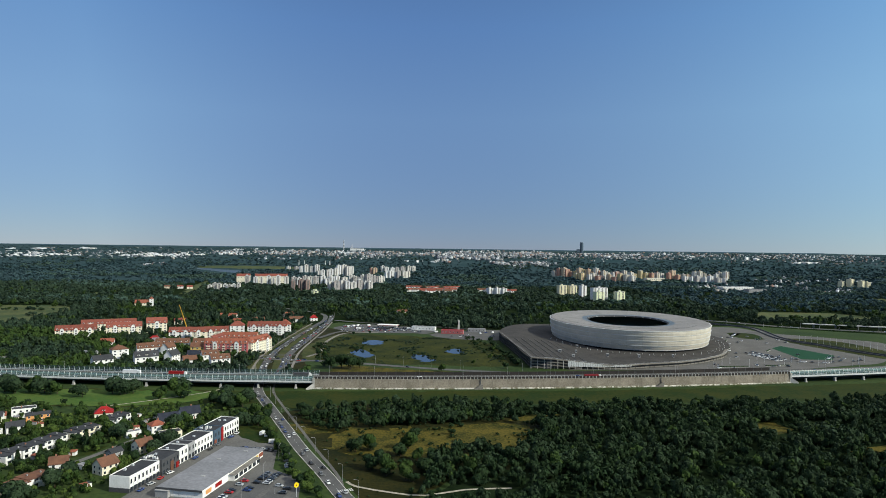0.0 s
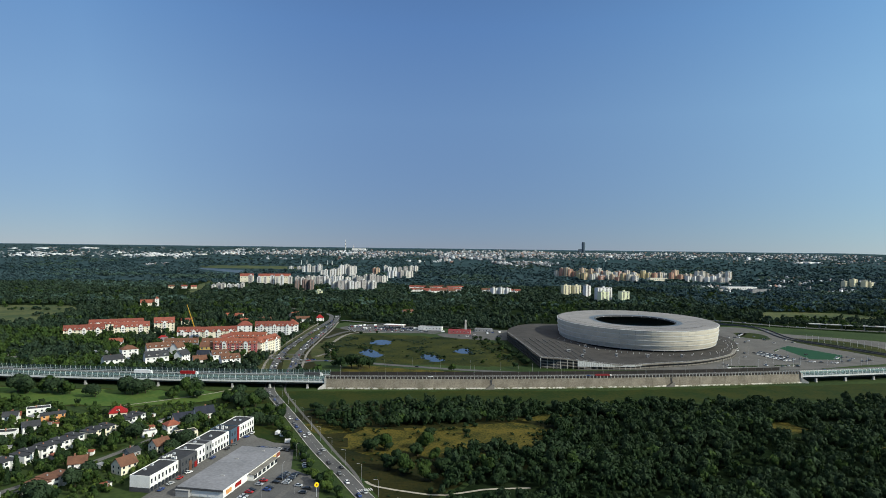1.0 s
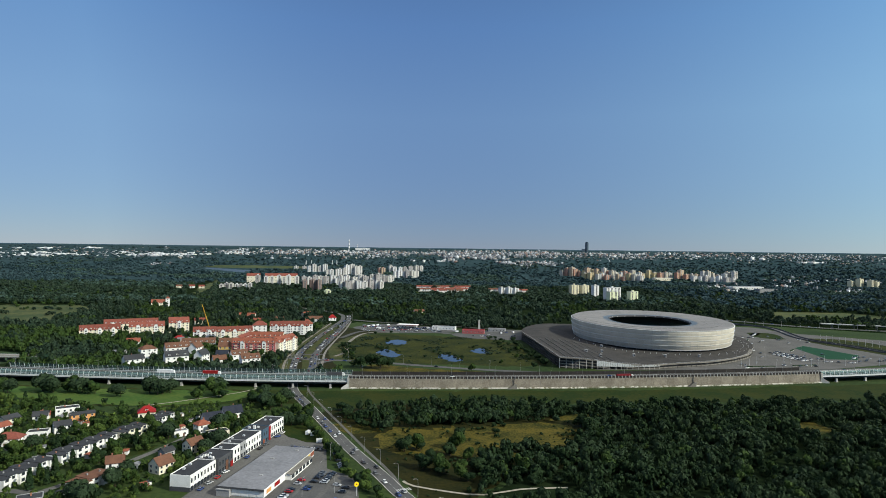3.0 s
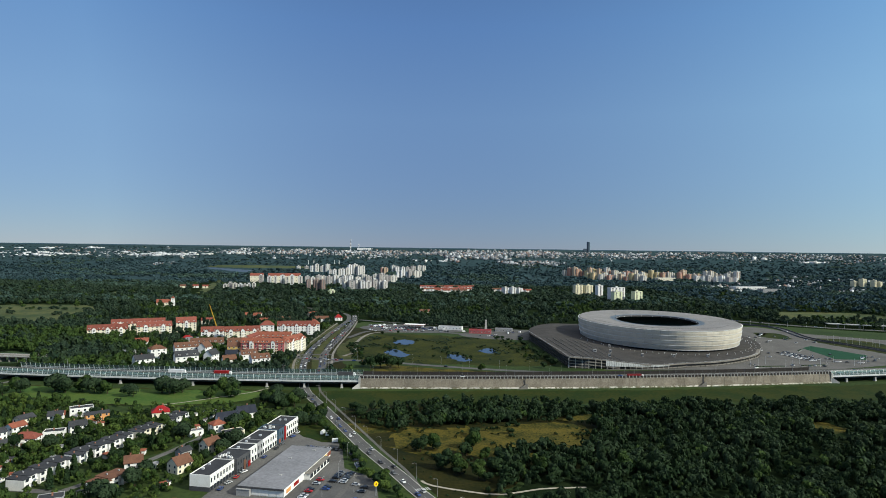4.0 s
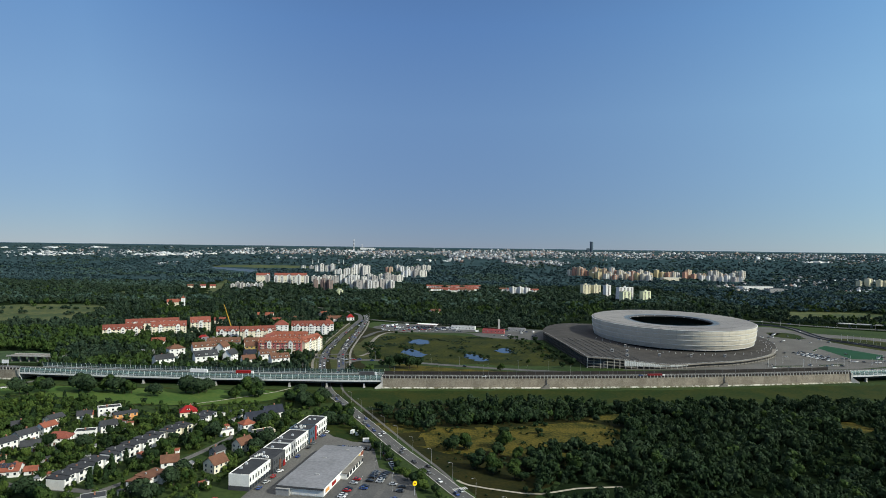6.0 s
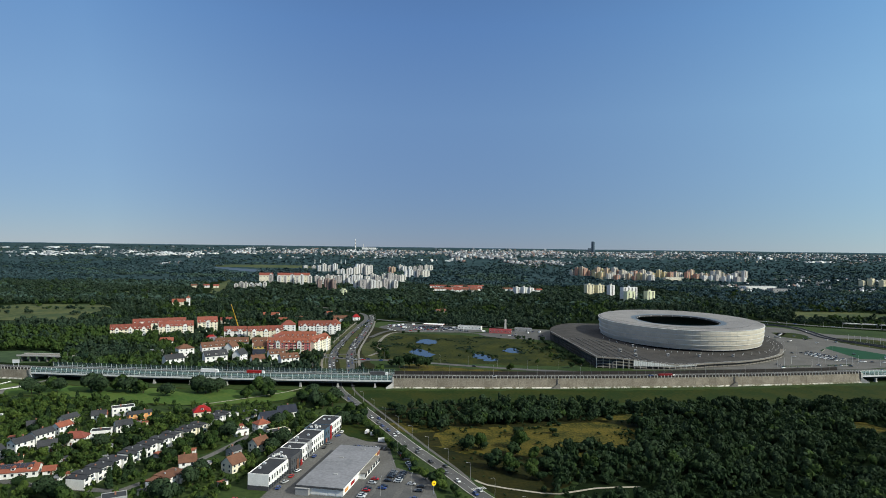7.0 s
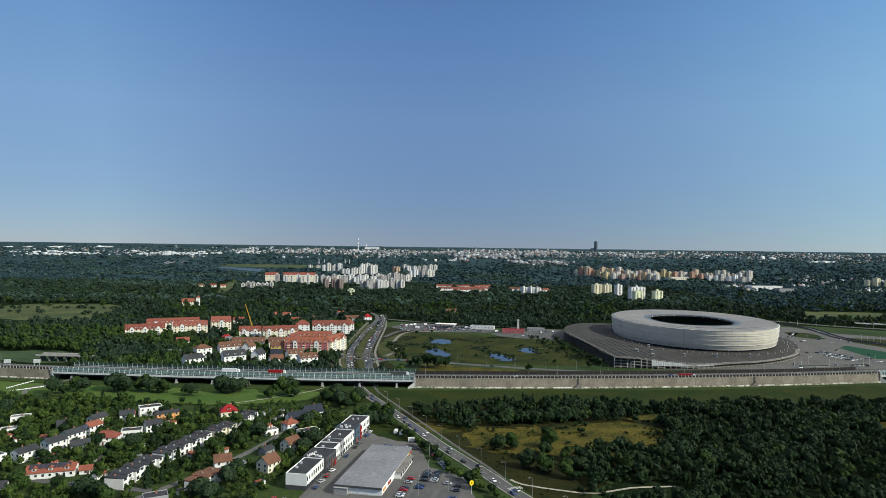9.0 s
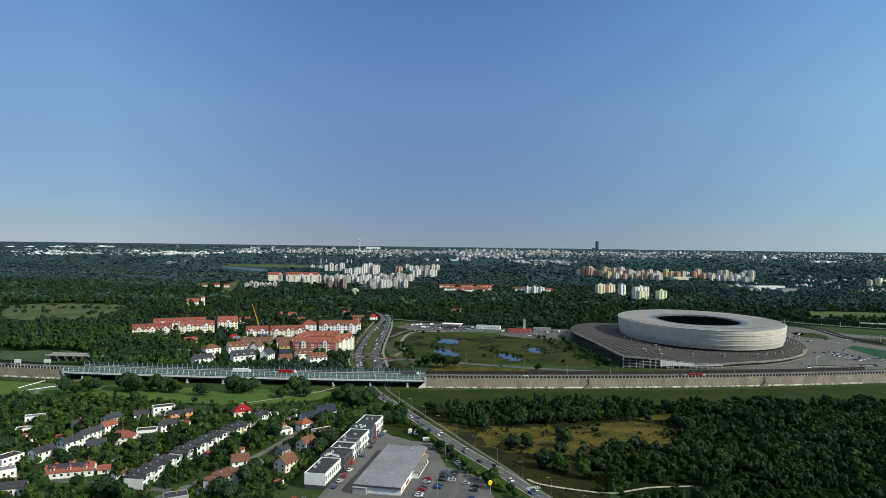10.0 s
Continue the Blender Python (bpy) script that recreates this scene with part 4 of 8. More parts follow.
def hip_roof(L, W, H, rh, over=0.5):
    a, w, r = L / 2 + over, W / 2 + over, max(0.2, L / 2 - W / 2 * 0.9)
    b = Build()
    b.add([(-a, -w, H), (a, -w, H), (a, w, H), (-a, w, H), (-a, -w, H + 0.25), (a, -w, H + 0.25), (a, w, H + 0.25), (-a, w, H + 0.25), (-r, 0, H + rh), (r, 0, H + rh)],
          [(3, 2, 1, 0), (0, 1, 5, 4), (1, 2, 6, 5), (2, 3, 7, 6), (3, 0, 4, 7), (4, 5, 9, 8), (5, 6, 9), (6, 7, 8, 9), (7, 4, 8)])
    return b


def gable_body(L, W, H, rh):
    """Walls with gable ends, ridge along x."""
    a, w = L / 2, W / 2
    return Build().add([(-a, -w, -0.6), (a, -w, -0.6), (a, w, -0.6), (-a, w, -0.6), (-a, -w, H), (a, -w, H), (a, w, H), (-a, w, H), (-a, 0, H + rh), (a, 0, H + rh)],
                       [(3, 2, 1, 0), (0, 1, 5, 4), (1, 2, 6, 9, 5), (2, 3, 7, 6), (3, 0, 4, 8, 7), (4, 5, 9, 8), (6, 7, 8, 9)])


def house(x, y, rz, L, W, H, roof, wall, tiles, label, rh=3.0, storeys=2, name="house", category="house", group="", chimney=True, pitch=3.2, size=(1.2, 1.3), dormers=0, sides="frl", porch=False, z=None, bays=0):
    """A house or block: walls, roof, chimney, windows, door and dormers."""
    h = thing(name, pose(x, y, gz(y) if z is None else z, 0, 0, rz), label, category, group)
    FOOT.append((x, y, L / 2, W / 2, radians(rz)))
    if roof == "gable":
        part("wall", gable_body(L, W, H, rh).mesh("wall", wall), h)
        part("roof", gable_roof(L, W, H, rh).mesh("roof", tiles), h)
    else:
        part("wall", Build().box(-L / 2, L / 2, -W / 2, W / 2, -0.6, H).mesh("wall", wall), h)
        if roof == "hip":
            part("roof", hip_roof(L, W, H, rh).mesh("roof", tiles), h)
        else:
            b = Build().box(-L / 2 + 0.3, L / 2 - 0.3, -W / 2 + 0.3, W / 2 - 0.3, H + 0.002, H + 0.15)
            part("roof", b.mesh("roof", tiles), h)
            b = Build()
            for q in ((-L / 2, L / 2, -W / 2, -W / 2 + 0.3), (-L / 2, L / 2, W / 2 - 0.3, W / 2), (-L / 2, -L / 2 + 0.3, -W / 2 + 0.3, W / 2 - 0.3), (L / 2 - 0.3, L / 2, -W / 2 + 0.3, W / 2 - 0.3)):
                b.box(*q, H + 0.002, H + 0.45)
            part("parapet", b.mesh("parapet", wall), h)
    for side in sides:
        windows_on(h, L, W, H, storeys, side, pitch, size)
    if chimney:
        cx = rng.uniform(-L / 4, L / 4)
        top = H + (rh + 0.9 if roof != "flat" else 1.4)
        part("chimney", Build().box(cx - 0.35, cx + 0.35, 0.5, 1.2, H - 0.2, top).box(cx - 0.43, cx + 0.43, 0.42, 1.28, top, top + 0.12).mesh("chimney", M_BRICKISH), h)
    if dormers:
        slope = rh / (W / 2)
        yy = -W / 2 + 1.2
        zb = H + slope * 1.2 - 0.1
        dm = Build().box(-1.0, 1.0, yy - 0.2, yy + 2.0, zb - 0.2, zb + 1.5).mesh("dormer", M_WHITE)
        rm = Build().add([(-1.3, yy - 0.5, zb + 1.45), (1.3, yy - 0.5, zb + 1.45), (1.3, yy + 2.6, zb + 1.45), (-1.3, yy + 2.6, zb + 1.45), (0, yy - 0.5, zb + 2.2), (0, yy + 2.6, zb + 2.2)],
                         [(3, 2, 1, 0), (0, 1, 4), (1, 2, 5, 4), (2, 3, 5), (3, 0, 4, 5)]).mesh("roof", tiles)
        dormers = int(dormers * 1.5) if y > 600 else dormers
        for s in (0,) if y > 600 else (0, 180):
            for i in range(dormers):
                c = -L / 2 + L * (i + 0.5) / dormers
                d = part("dormer", dm, h, m=pose(0, 0, 0, 0, 0, s) @ pose(c, 0, 0))
                part("roof", rm, d)
                part("window", window_mesh(1.1, 0.9), d, m=pose(0, yy - 0.2, zb + 0.75))
    for k in range(bays):
        c = -L / 2 + L * (k + 0.5) / bays
        by = -W / 2 - 1.0
        bay = part("bay", Build().add([(-2.3, by, -0.5), (2.3, by, -0.5), (2.3, -W / 2 + 2.2, -0.5), (-2.3, -W / 2 + 2.2, -0.5), (-2.3, by, H + 0.8), (2.3, by, H + 0.8), (2.3, -W / 2 + 2.2, H + 0.8), (-2.3, -W / 2 + 2.2, H + 0.8), (0, by, H + 3.0), (0, -W / 2 + 2.2, H + 3.0)],
                                      [(3, 2, 1, 0), (0, 1, 5, 8, 4), (1, 2, 6, 5), (2, 3, 7, 9, 6), (3, 0, 4, 7), (4, 8, 9, 7), (5, 6, 9, 8)]).mesh("bay", M_WHITE), h, "white gabled bay", pose(c, 0, 0))
        part("roof", Build().add([(-2.8, by - 0.4, H + 0.45), (0, by - 0.4, H + 3.15), (2.8, by - 0.4, H + 0.45), (-2.8, -W / 2 + 4, H + 0.45), (0, -W / 2 + 4, H + 3.15), (2.8, -W / 2 + 4, H + 0.45),
                                  (-2.8, by - 0.4, H + 0.7), (0, by - 0.4, H + 3.4), (2.8, by - 0.4, H + 0.7), (-2.8, -W / 2 + 4, H + 0.7), (0, -W / 2 + 4, H + 3.4), (2.8, -W / 2 + 4, H + 0.7)],
                                 [(6, 7, 10, 9), (7, 8, 11, 10), (3, 4, 1, 0), (4, 5, 2, 1), (0, 1, 7, 6), (1, 2, 8, 7), (0, 6, 9, 3), (2, 5, 11, 8), (3, 9, 10, 4), (4, 10, 11, 5)]).mesh("roof", tiles), bay)
        for s in range(storeys):
            part("window", window_mesh(*size), bay, m=pose(0, by, (s + 0.55) * H / storeys))
    if porch:
        part("porch", Build().box(-1.8, 1.8, -W / 2 - 1.8, -W / 2, -0.5, 2.6).box(-2.0, 2.0, -W / 2 - 2.0, -W / 2, 2.6, 2.8).mesh("porch", wall), h)
    if y < 900:
        part("door", Build().box(-0.5, 0.5, -W / 2 - 0.06 - (1.8 if porch else 0), -W / 2 + 0.02 - (1.8 if porch else 0), 0, 2.05).mesh("door", M_TILE_BROWN), h, "dark brown front door", pose(0.0 if porch else L * 0.18, 0, 0))
    return h


M_BRICKISH = mat("chimney_brick", (0.34, 0.16, 0.11), (0.26, 0.12, 0.08), 0.9, 0.6, 4.0)
M_SOLAR = mat("solar_panel", (0.012, 0.016, 0.03), (0.02, 0.025, 0.04), 0.2, 0.3, 2.0, spec=0.5)

# ---- shop hall with its yard ----
HALL = pose(-93.4, 318.6, 0, 0, 0, -10.6)
hall = thing("shop_hall", HALL, "long low shop hall with a grey flat roof", "shop")
part("wall", Build().box(0, 24, 0.6, 66, -0.3, 4.0).mesh("wall", M_WHITE), hall)
part("annex", Build().box(24, 27.6, 26, 54, -0.3, 3.3).mesh("annex", M_WHITE), hall, "lower white annex")
part("roof", Build().box(24.62, 28.1, 25.4, 54.6, 3.302, 3.6).mesh("roof", M_CONCRETE), hall, "brownish annex roof")
part("roof", Build().add([(-0.6, 0, 4.002), (24.6, -0.3, 4.002), (24.6, 66.6, 4.002), (-0.6, 66.6, 4.002), (-0.6, 0, 4.5), (24.6, -0.3, 4.5), (24.6, 66.6, 4.5), (-0.6, 66.6, 4.5)], BOX_F).mesh("roof", M_ROOF_GREY), hall, "grey membrane roof with faint stains")
part("fascia", Build().box(-0.7, 24.7, -0.45, -0.32, 3.6, 4.6).mesh("fascia", M_DARKGREY), hall, "dark grey roof edge")
part("fascia", Build().box(24.72, 24.84, -0.4, 25.3, 3.6, 4.6).mesh("fascia", M_WHITE), hall)
part("store", Build().box(-0.2, 6.8, -1.6, 0.58, -0.3, 3.3).box(-0.5, 7.1, -1.9, 0.58, 3.3, 3.55).mesh("store", M_GREY), hall, "small grey delivery porch")
gate = Build().box(-1.9, 1.9, -0.05, 0.05, 0, 2.9).mesh("panel", M_WHITE)
for i in range(4):
    part("panel", gate, hall, m=pose(9.3 + i * 4.4, 0.53, 0.4))
for x, y in ((14, 18), (16, 60), (8, 44)):
    part("roof_vent", Build().box(x - 1.2, x + 1.2, y - 0.6, y + 0.6, 4.5, 5.0, taper=0.12).mesh("roof_vent", M_GREY), hall)
for i, (c, y0, y1) in enumerate(((M_ORANGE, 4, 9), (M_TILE_BRIGHT, 13, 19), (M_YELLOW, 57, 60), (M_TILE_ORANGE, 61, 66))):
    part("sign_panel", Build().box(24.02, 24.2, y0, y1, 1.0, 3.2).mesh("sign_panel", c), hall, "coloured advertising panel on the wall")
for y in (28, 33, 38, 43, 48, 53):
    part("window", window_mesh(3.4, 1.9, M_DARKGREY), hall, m=pose(27.6, y, 1.8, 0, 0, 90))

# ---- row of shops and offices ----
ROW = pose(-108.6, 321.3, 0, 0, 0, -9.8)


def row_block(v0, v1, x0, x1, H, wall, label, tall=True, base=None, mirror=False, strips=True):
    L = v1 - v0
    b = thing("shop_block", ROW @ pose((x0 + x1) / 2, (v0 + v1) / 2, 0), label, "building", "row of shops")
    w = x1 - x0
    part("wall", Build().box(-w / 2, w / 2, -L / 2 + 0.02, L / 2 - 0.02, -0.4, H).mesh("wall", wall), b)
    part("roof", Build().box(-w / 2 + 0.35, w / 2 - 0.35, -L / 2 + 0.35, L / 2 - 0.35, H + 0.002, H + 0.12).mesh("roof", M_ROOF_DARK), b, "dark bitumen flat roof")
    p = Build()
    for q in ((-w / 2, w / 2, -L / 2 + 0.02, -L / 2 + 0.35), (-w / 2, w / 2, L / 2 - 0.35, L / 2 - 0.02), (-w / 2, -w / 2 + 0.35, -L / 2 + 0.35, L / 2 - 0.35), (w / 2 - 0.35, w / 2, -L / 2 + 0.35, L / 2 - 0.35)):
        p.box(*q, H + 0.002, H + 0.5)
    part("parapet", p.mesh("parapet", wall), b)
    if base:
        part("plinth", Build().box(-w / 2 - 0.06, w / 2 + 0.06, -L / 2 - 0.06, L / 2 - 0.1, -0.4, 2.3).mesh("plinth", base), b, "dark grey ground floor")
    n = max(1, int(L / 3.1))
    for i in range(n):
        y = -L / 2 + L * (i + 0.5) / n
        if tall:
            part("window", window_mesh(1.0, 2.1, M_DARKGREY), b, m=pose(w / 2, y, H * 0.70, 0, 0, 90))
            part("shop_window", window_mesh(2.0, 2.2, M_DARKGREY), b, m=pose(w / 2 + (0.08 if base else 0), y, 1.5, 0, 0, 90))
        part("window", window_mesh(1.2, 1.3), b, m=pose(-w / 2, -y, H * 0.66, 0, 0, -90))
        if strips:
            part("pilaster", Build().box(w / 2 + 0.004, w / 2 + 0.22, y - L / n / 2 + 0.05, y - L / n / 2 + 0.4, 2.4, H + 0.3).mesh("pilaster", wall), b)
    for k in range(max(1, int(L / 9))):
        y = rng.uniform(-L / 2 + 2, L / 2 - 2)
        part("roof_unit", Build().box(-w * 0.2 - 0.6, -w * 0.2 + 0.7, y - 0.6, y + 0.6, H + 0.1, H + 1.0).mesh("roof_unit", M_STEEL), b, "grey rooftop air handling unit", pose(rng.uniform(-2, 4), 0, 0))
    return b


row_block(0, 25, -11.2, 0, 7.9, M_WHITE, "white two-storey shop block with a dark base", base=M_DARKGREY)
row_block(25, 41, -12.4, 1.6, 8.2, M_DARKGREY, "anthracite two-storey shop block with red sign", strips=False)
row_block(41, 52, -12, 0.2, 8.4, M_WHITE, "white two-storey shop block between grey ones")
row_block(52, 59, -12, 0.4, 8.6, M_GREY, "grey two-storey shop block with green trim", strips=False)
row_block(59, 80, -12.4, 0, 8.2, M_WHITE, "white two-storey shop block with narrow windows")
row_block(80, 91, -13, 1.2, 8.6, mat("blue_panel", (0.05, 0.085, 0.12), (0.07, 0.11, 0.15), 0.5, 0.2, 1.5), "blue-grey two-storey shop block with red pier", strips=False)
row_block(91, 114, -13, 0, 8.2, M_WHITE, "white end block of the shop row")
for v, x, c, z1 in ((39.4, 1.62, M_TILE_BRIGHT, 3.4), (34, 1.62, M_TILE_BROWN, 5.5), (89.6, 1.22, M_TILE_BRIGHT, 8.9), (81.4, 1.22, M_TILE_ORANGE, 3.0)):
    sg = tagged(new("sign_board", Build().box(0, 0.25, -1.3, 1.3, 0.2, z1).mesh("sign_board", c)), "red sign board on the shop front", "sign")
    sg.matrix_basis = ROW @ pose(x, v, 0)
for i in range(10):
    x, v = rng.uniform(-10.5, -2), rng.uniform(25.5, 31) if i < 6 else rng.uniform(82, 90)
    u = thing("air_conditioner", ROW @ pose(x, v, 8.33 if v < 46 else 8.73), "white rooftop air conditioner with a round fan", "air conditioner", "rooftop units")
    part("case", Build().box(-0.7, 0.7, -0.5, 0.5, 0, 1.1).mesh("case", M_WHITE), u)
    part("fan_grille", Build().tube((0, 0, 1.1), (0, 0, 1.18), 0.4, 0.38, 10).mesh("fan_grille", M_STEEL_DARK), u)

# ---- houses and terraces among the gardens ----
A = 15.0
for x, y, rz, L, W, H, roof, wall, tiles, label, kw in (
    (-249, 339, 18, 23, 10.5, 3.4, "gable", M_WHITE, M_TILE_ORANGE, "long white house with an orange roof and dark solar panels", dict(rh=2.6, dormers=3, storeys=1)),
    (-279, 362, 70, 12, 7.5, 5.6, "gable", M_WHITE, M_ROOF_DARK, "white gabled house with a dark roof", dict(rh=2.2)),
    (-274, 381, 70, 12, 7.5, 5.6, "gable", M_WHITE, M_ROOF_DARK, "white gabled house with a dark roof", dict(rh=2.2)),
    (-273, 399, 70, 13, 7.5, 5.4, "gable", M_WHITE, M_ROOF_DARK, "white gabled house with a dark roof", dict(rh=2.2)),
    (-270, 416, 70, 10, 7.5, 5.4, "gable", M_WHITE, M_TILE_ORANGE, "white gabled house with a red roof", dict(rh=2.2)),
    (-277, 435, 70, 11, 7.5, 5.4, "gable", M_CREAM, M_ROOF_DARK, "pale gabled house with a dark roof", dict(rh=2.2)),
    (-250, 396, 8, 14, 9, 4, "hip", M_WHITE, M_TILE_RED, "white house with a red hipped roof", dict(rh=3.5, porch=True)),
    (-258, 381, 30, 10, 8, 4.0, "gable", M_GREY, M_ROOF_DARK, "grey gabled house with a dark roof", dict(rh=2.4)),
    (-261, 444, 25, 9, 8, 5.5, "gable", M_WHITE, M_ROOF_DARK, "white house with a dark grey roof", dict(rh=2.4)),
    (-253, 462, 32, 15, 9, 6.2, "flat", M_WHITE, M_ROOF_DARK, "pale two-storey flat-roofed house", dict()),
    (-236, 451, 38, 15, 7, 5, "gable", M_ORANGE, M_ROOF_DARK, "orange rendered house with a low dark roof", dict(rh=1.2)),
    (-233, 422, 40, 10, 8, 5, "gable", M_WHITE, M_ROOF_DARK, "white gabled house with a dark roof", dict(rh=2.6)),
):
    house(x, y, rz, L, W, H, roof, wall, tiles, label, group="detached houses", **kw)
for x, y, rz, L, W, H, roof, wall, tiles, label, kw in (
    (-241, 410, 20, 12, 8, 4.2, "flat", M_WHITE, M_ROOF_DARK, "white flat-roofed house with terrace", dict(storeys=1)),
    (-196, 463, 25, 11.5, 9, 3.6, "hip", M_CREAM, M_TILE_BRIGHT, "cream house with a bright red hipped roof", dict(rh=4.2, dormers=1, storeys=1)),
    (-162, 352, 25, 9, 8, 5.2, "gable", M_WHITE, M_TILE_BROWN, "white house with a dark brown roof", dict(rh=3.0)),
    (-136, 351, 62, 10, 8.5, 5.0, "gable", M_CREAM, M_TILE_BROWN, "cream gabled house with a brown tiled roof", dict(rh=3.6)),
    (-142, 445, 35, 13, 9, 4.2, "gable", M_WHITE, M_ROOF_BLUE, "white house with a steep dark blue roof", dict(rh=4.2, storeys=1)),
    (-134, 463, 35, 13, 9, 4.2, "gable", M_WHITE, M_ROOF_BLUE, "white house with a steep dark blue roof", dict(rh=4.2, storeys=1)),
    (-142, 427, 45, 9, 8, 5.2, "hip", M_WHITE, M_TILE_ORANGE, "white house with an orange hipped roof", dict(rh=2.8)),
    (-127, 413, 38, 13, 8, 4.6, "flat", M_CREAM, M_ROOF_DARK, "cream flat-roofed bungalow with dark roof", dict(storeys=1)),
    (-132, 386, 60, 10, 8, 5, "gable", M_CREAM, M_TILE_BROWN, "cream gabled house with a brown roof", dict(rh=3.2)),
    (-144, 376, 60, 7, 6, 3.6, "gable", M_GREY, M_ROOF_DARK, "small grey garage house with a dark roof", dict(rh=1.8, storeys=1)),
    (-153, 417, 40, 9, 6, 3.4, "flat", M_WHITE, M_ROOF_GREY, "low white annex with a pale flat roof", dict(storeys=1)),
):
    house(x, y, rz, L, W, H, roof, wall, tiles, label, group="detached houses", **kw)
for x, y, rz, L, W, H, roof, wall, tiles, label, kw in (
    (-177, 302, 28, 11, 8, 4.6, "flat", M_GREY, M_ROOF_DARK, "grey flat-roofed house with a dark roof", dict(storeys=1)),
    (-333, 440, 30, 12, 7, 4, "flat", M_WHITE, M_ROOF_GREY, "low white flat-roofed house", dict(storeys=1)),
    (-321, 410, 30, 9, 7, 4, "flat", M_WHITE, M_ROOF_GREY, "low white flat-roofed house", dict(storeys=1)),
    (-292, 352, 70, 13, 9, 5.4, "flat", M_WHITE, M_ROOF_DARK, "white flat-roofed house with a dark roof", dict()),
    (-282, 334, 40, 11, 8, 4.4, "flat", M_WHITE, M_ROOF_GREY, "white flat-roofed house with pale roof", dict(storeys=1)),
    (-288, 312, 20, 14, 8, 4.4, "gable", M_CREAM, M_TILE_BROWN, "cream house with a brown roof beside the street", dict(rh=2.6, storeys=1)),
    (-262, 312, 20, 12, 7, 4.0, "gable", M_WHITE, M_ROOF_DARK, "white house with a dark roof beside the street", dict(rh=2.2, storeys=1)),
    (-264, 452, 30, 8, 6, 3.4, "gable", M_CREAM, M_TILE_ORANGE, "small cream house with an orange roof", dict(rh=2.0, storeys=1)),
    (-233, 343, 20, 6, 5, 2.4, "gable", M_WHITE, M_TILE_ORANGE, "small garden house with an orange roof", dict(rh=1.8, storeys=1, chimney=False)),
    (-292, 422, 35, 9, 7, 4.4, "gable", M_GREY, M_ROOF_DARK, "grey house with a dark roof among trees", dict(rh=2.2)),
    (-345, 372, 30, 11, 8, 5.0, "gable", M_WHITE, M_TILE_BROWN, "white house with a brown roof among trees", dict(rh=2.6)),
):
    house(x, y, rz, L, W, H, roof, wall, tiles, label, group="detached houses", **kw)
for i in range(18):
    p = tagged(new("solar_panel", Build().box(-1.0, 1.0, -0.8, 0.8, 0, 0.08).mesh("solar_panel", M_SOLAR)), "dark blue solar panel on the orange roof", "solar panel", "panels on the long house")
    p.matrix_basis = pose(-249, 339, 0, 0, 0, 18) @ pose(-9.5 + (i % 9) * 2.2, -2.35 + (i // 9) * 1.6, 5.2 + (i // 9) * 0.8, 26.3, 0, 0)


def terrace(x0, y0, x1, y1, units, wall, label, H=5.4, W=9.6, roofs=None, step=0.9, group="terraced houses"):
    """A staggered row of narrow terraced houses with dark flat roofs."""
    d = Vector((x1 - x0, y1 - y0, 0))
    rz = math.degrees(math.atan2(d.y, d.x))
    L = d.length / units
    for i in range(units):
        c = Vector((x0, y0, 0)) + d * (i + 0.5) / units
        h = thing("terraced_house", Matrix.Translation((c.x, c.y, gz(c.y))) @ Matrix.Rotation(radians(rz), 4, "Z") @ pose(0, (0.5 if i % 2 else -0.5) * step, 0), label, "house", group)
        FOOT.append((c.x, c.y, L / 2, W / 2 + 1, radians(rz)))
        z = H + (0.35 if i % 2 else 0)
        part("wall", Build().box(-L / 2 + 0.01, L / 2 - 0.01, -W / 2, W / 2, -0.5, z).mesh("wall", wall), h)
        part("roof", Build().add([(-L / 2 - 0.02, -W / 2 - 0.5, z + 0.01), (L / 2 - 0.02, -W / 2 - 0.5, z + 0.01), (L / 2 - 0.02, W / 2 + 0.4, z + 0.01), (-L / 2 - 0.02, W / 2 + 0.4, z + 0.01),
                                  (-L / 2 - 0.02, -W / 2 - 0.5, z + 0.2), (L / 2 - 0.02, -W / 2 - 0.5, z + 0.2), (L / 2 - 0.02, W / 2 + 0.4, z + 0.75), (-L / 2 - 0.02, W / 2 + 0.4, z + 0.75)], BOX_F).mesh("roof", roofs or M_ROOF_DARK), h)
        part("party_wall", Build().box(-L / 2, -L / 2 + 0.25, -W / 2 - 0.9, W / 2, -0.5, z - 0.1).mesh("party_wall", wall), h)
        part("balcony", Build().box(-L / 2 + 0.3, L / 2 - 0.3, -W / 2 - 0.9, -W / 2 - 0.8, 2.8, 3.7).box(-L / 2 + 0.3, L / 2 - 0.3, -W / 2 - 0.8, -W / 2 - 0.01, 2.7, 2.85).mesh("balcony", wall), h)
        part("window", window_mesh(2.2, 1.5), h, m=pose(0.3, -W / 2, 4.5))
        part("window", window_mesh(2.2, 1.7), h, m=pose(0.3, -W / 2, 1.4))
        part("window", window_mesh(1.2, 1.3), h, m=pose(0, W / 2, 4.2, 0, 0, 180))
        part("chimney", Build().box(-0.3, 0.3, 0.6, 1.2, z, z + 1.3).mesh("chimney", M_GREY if i % 3 else M_BRICKISH), h)


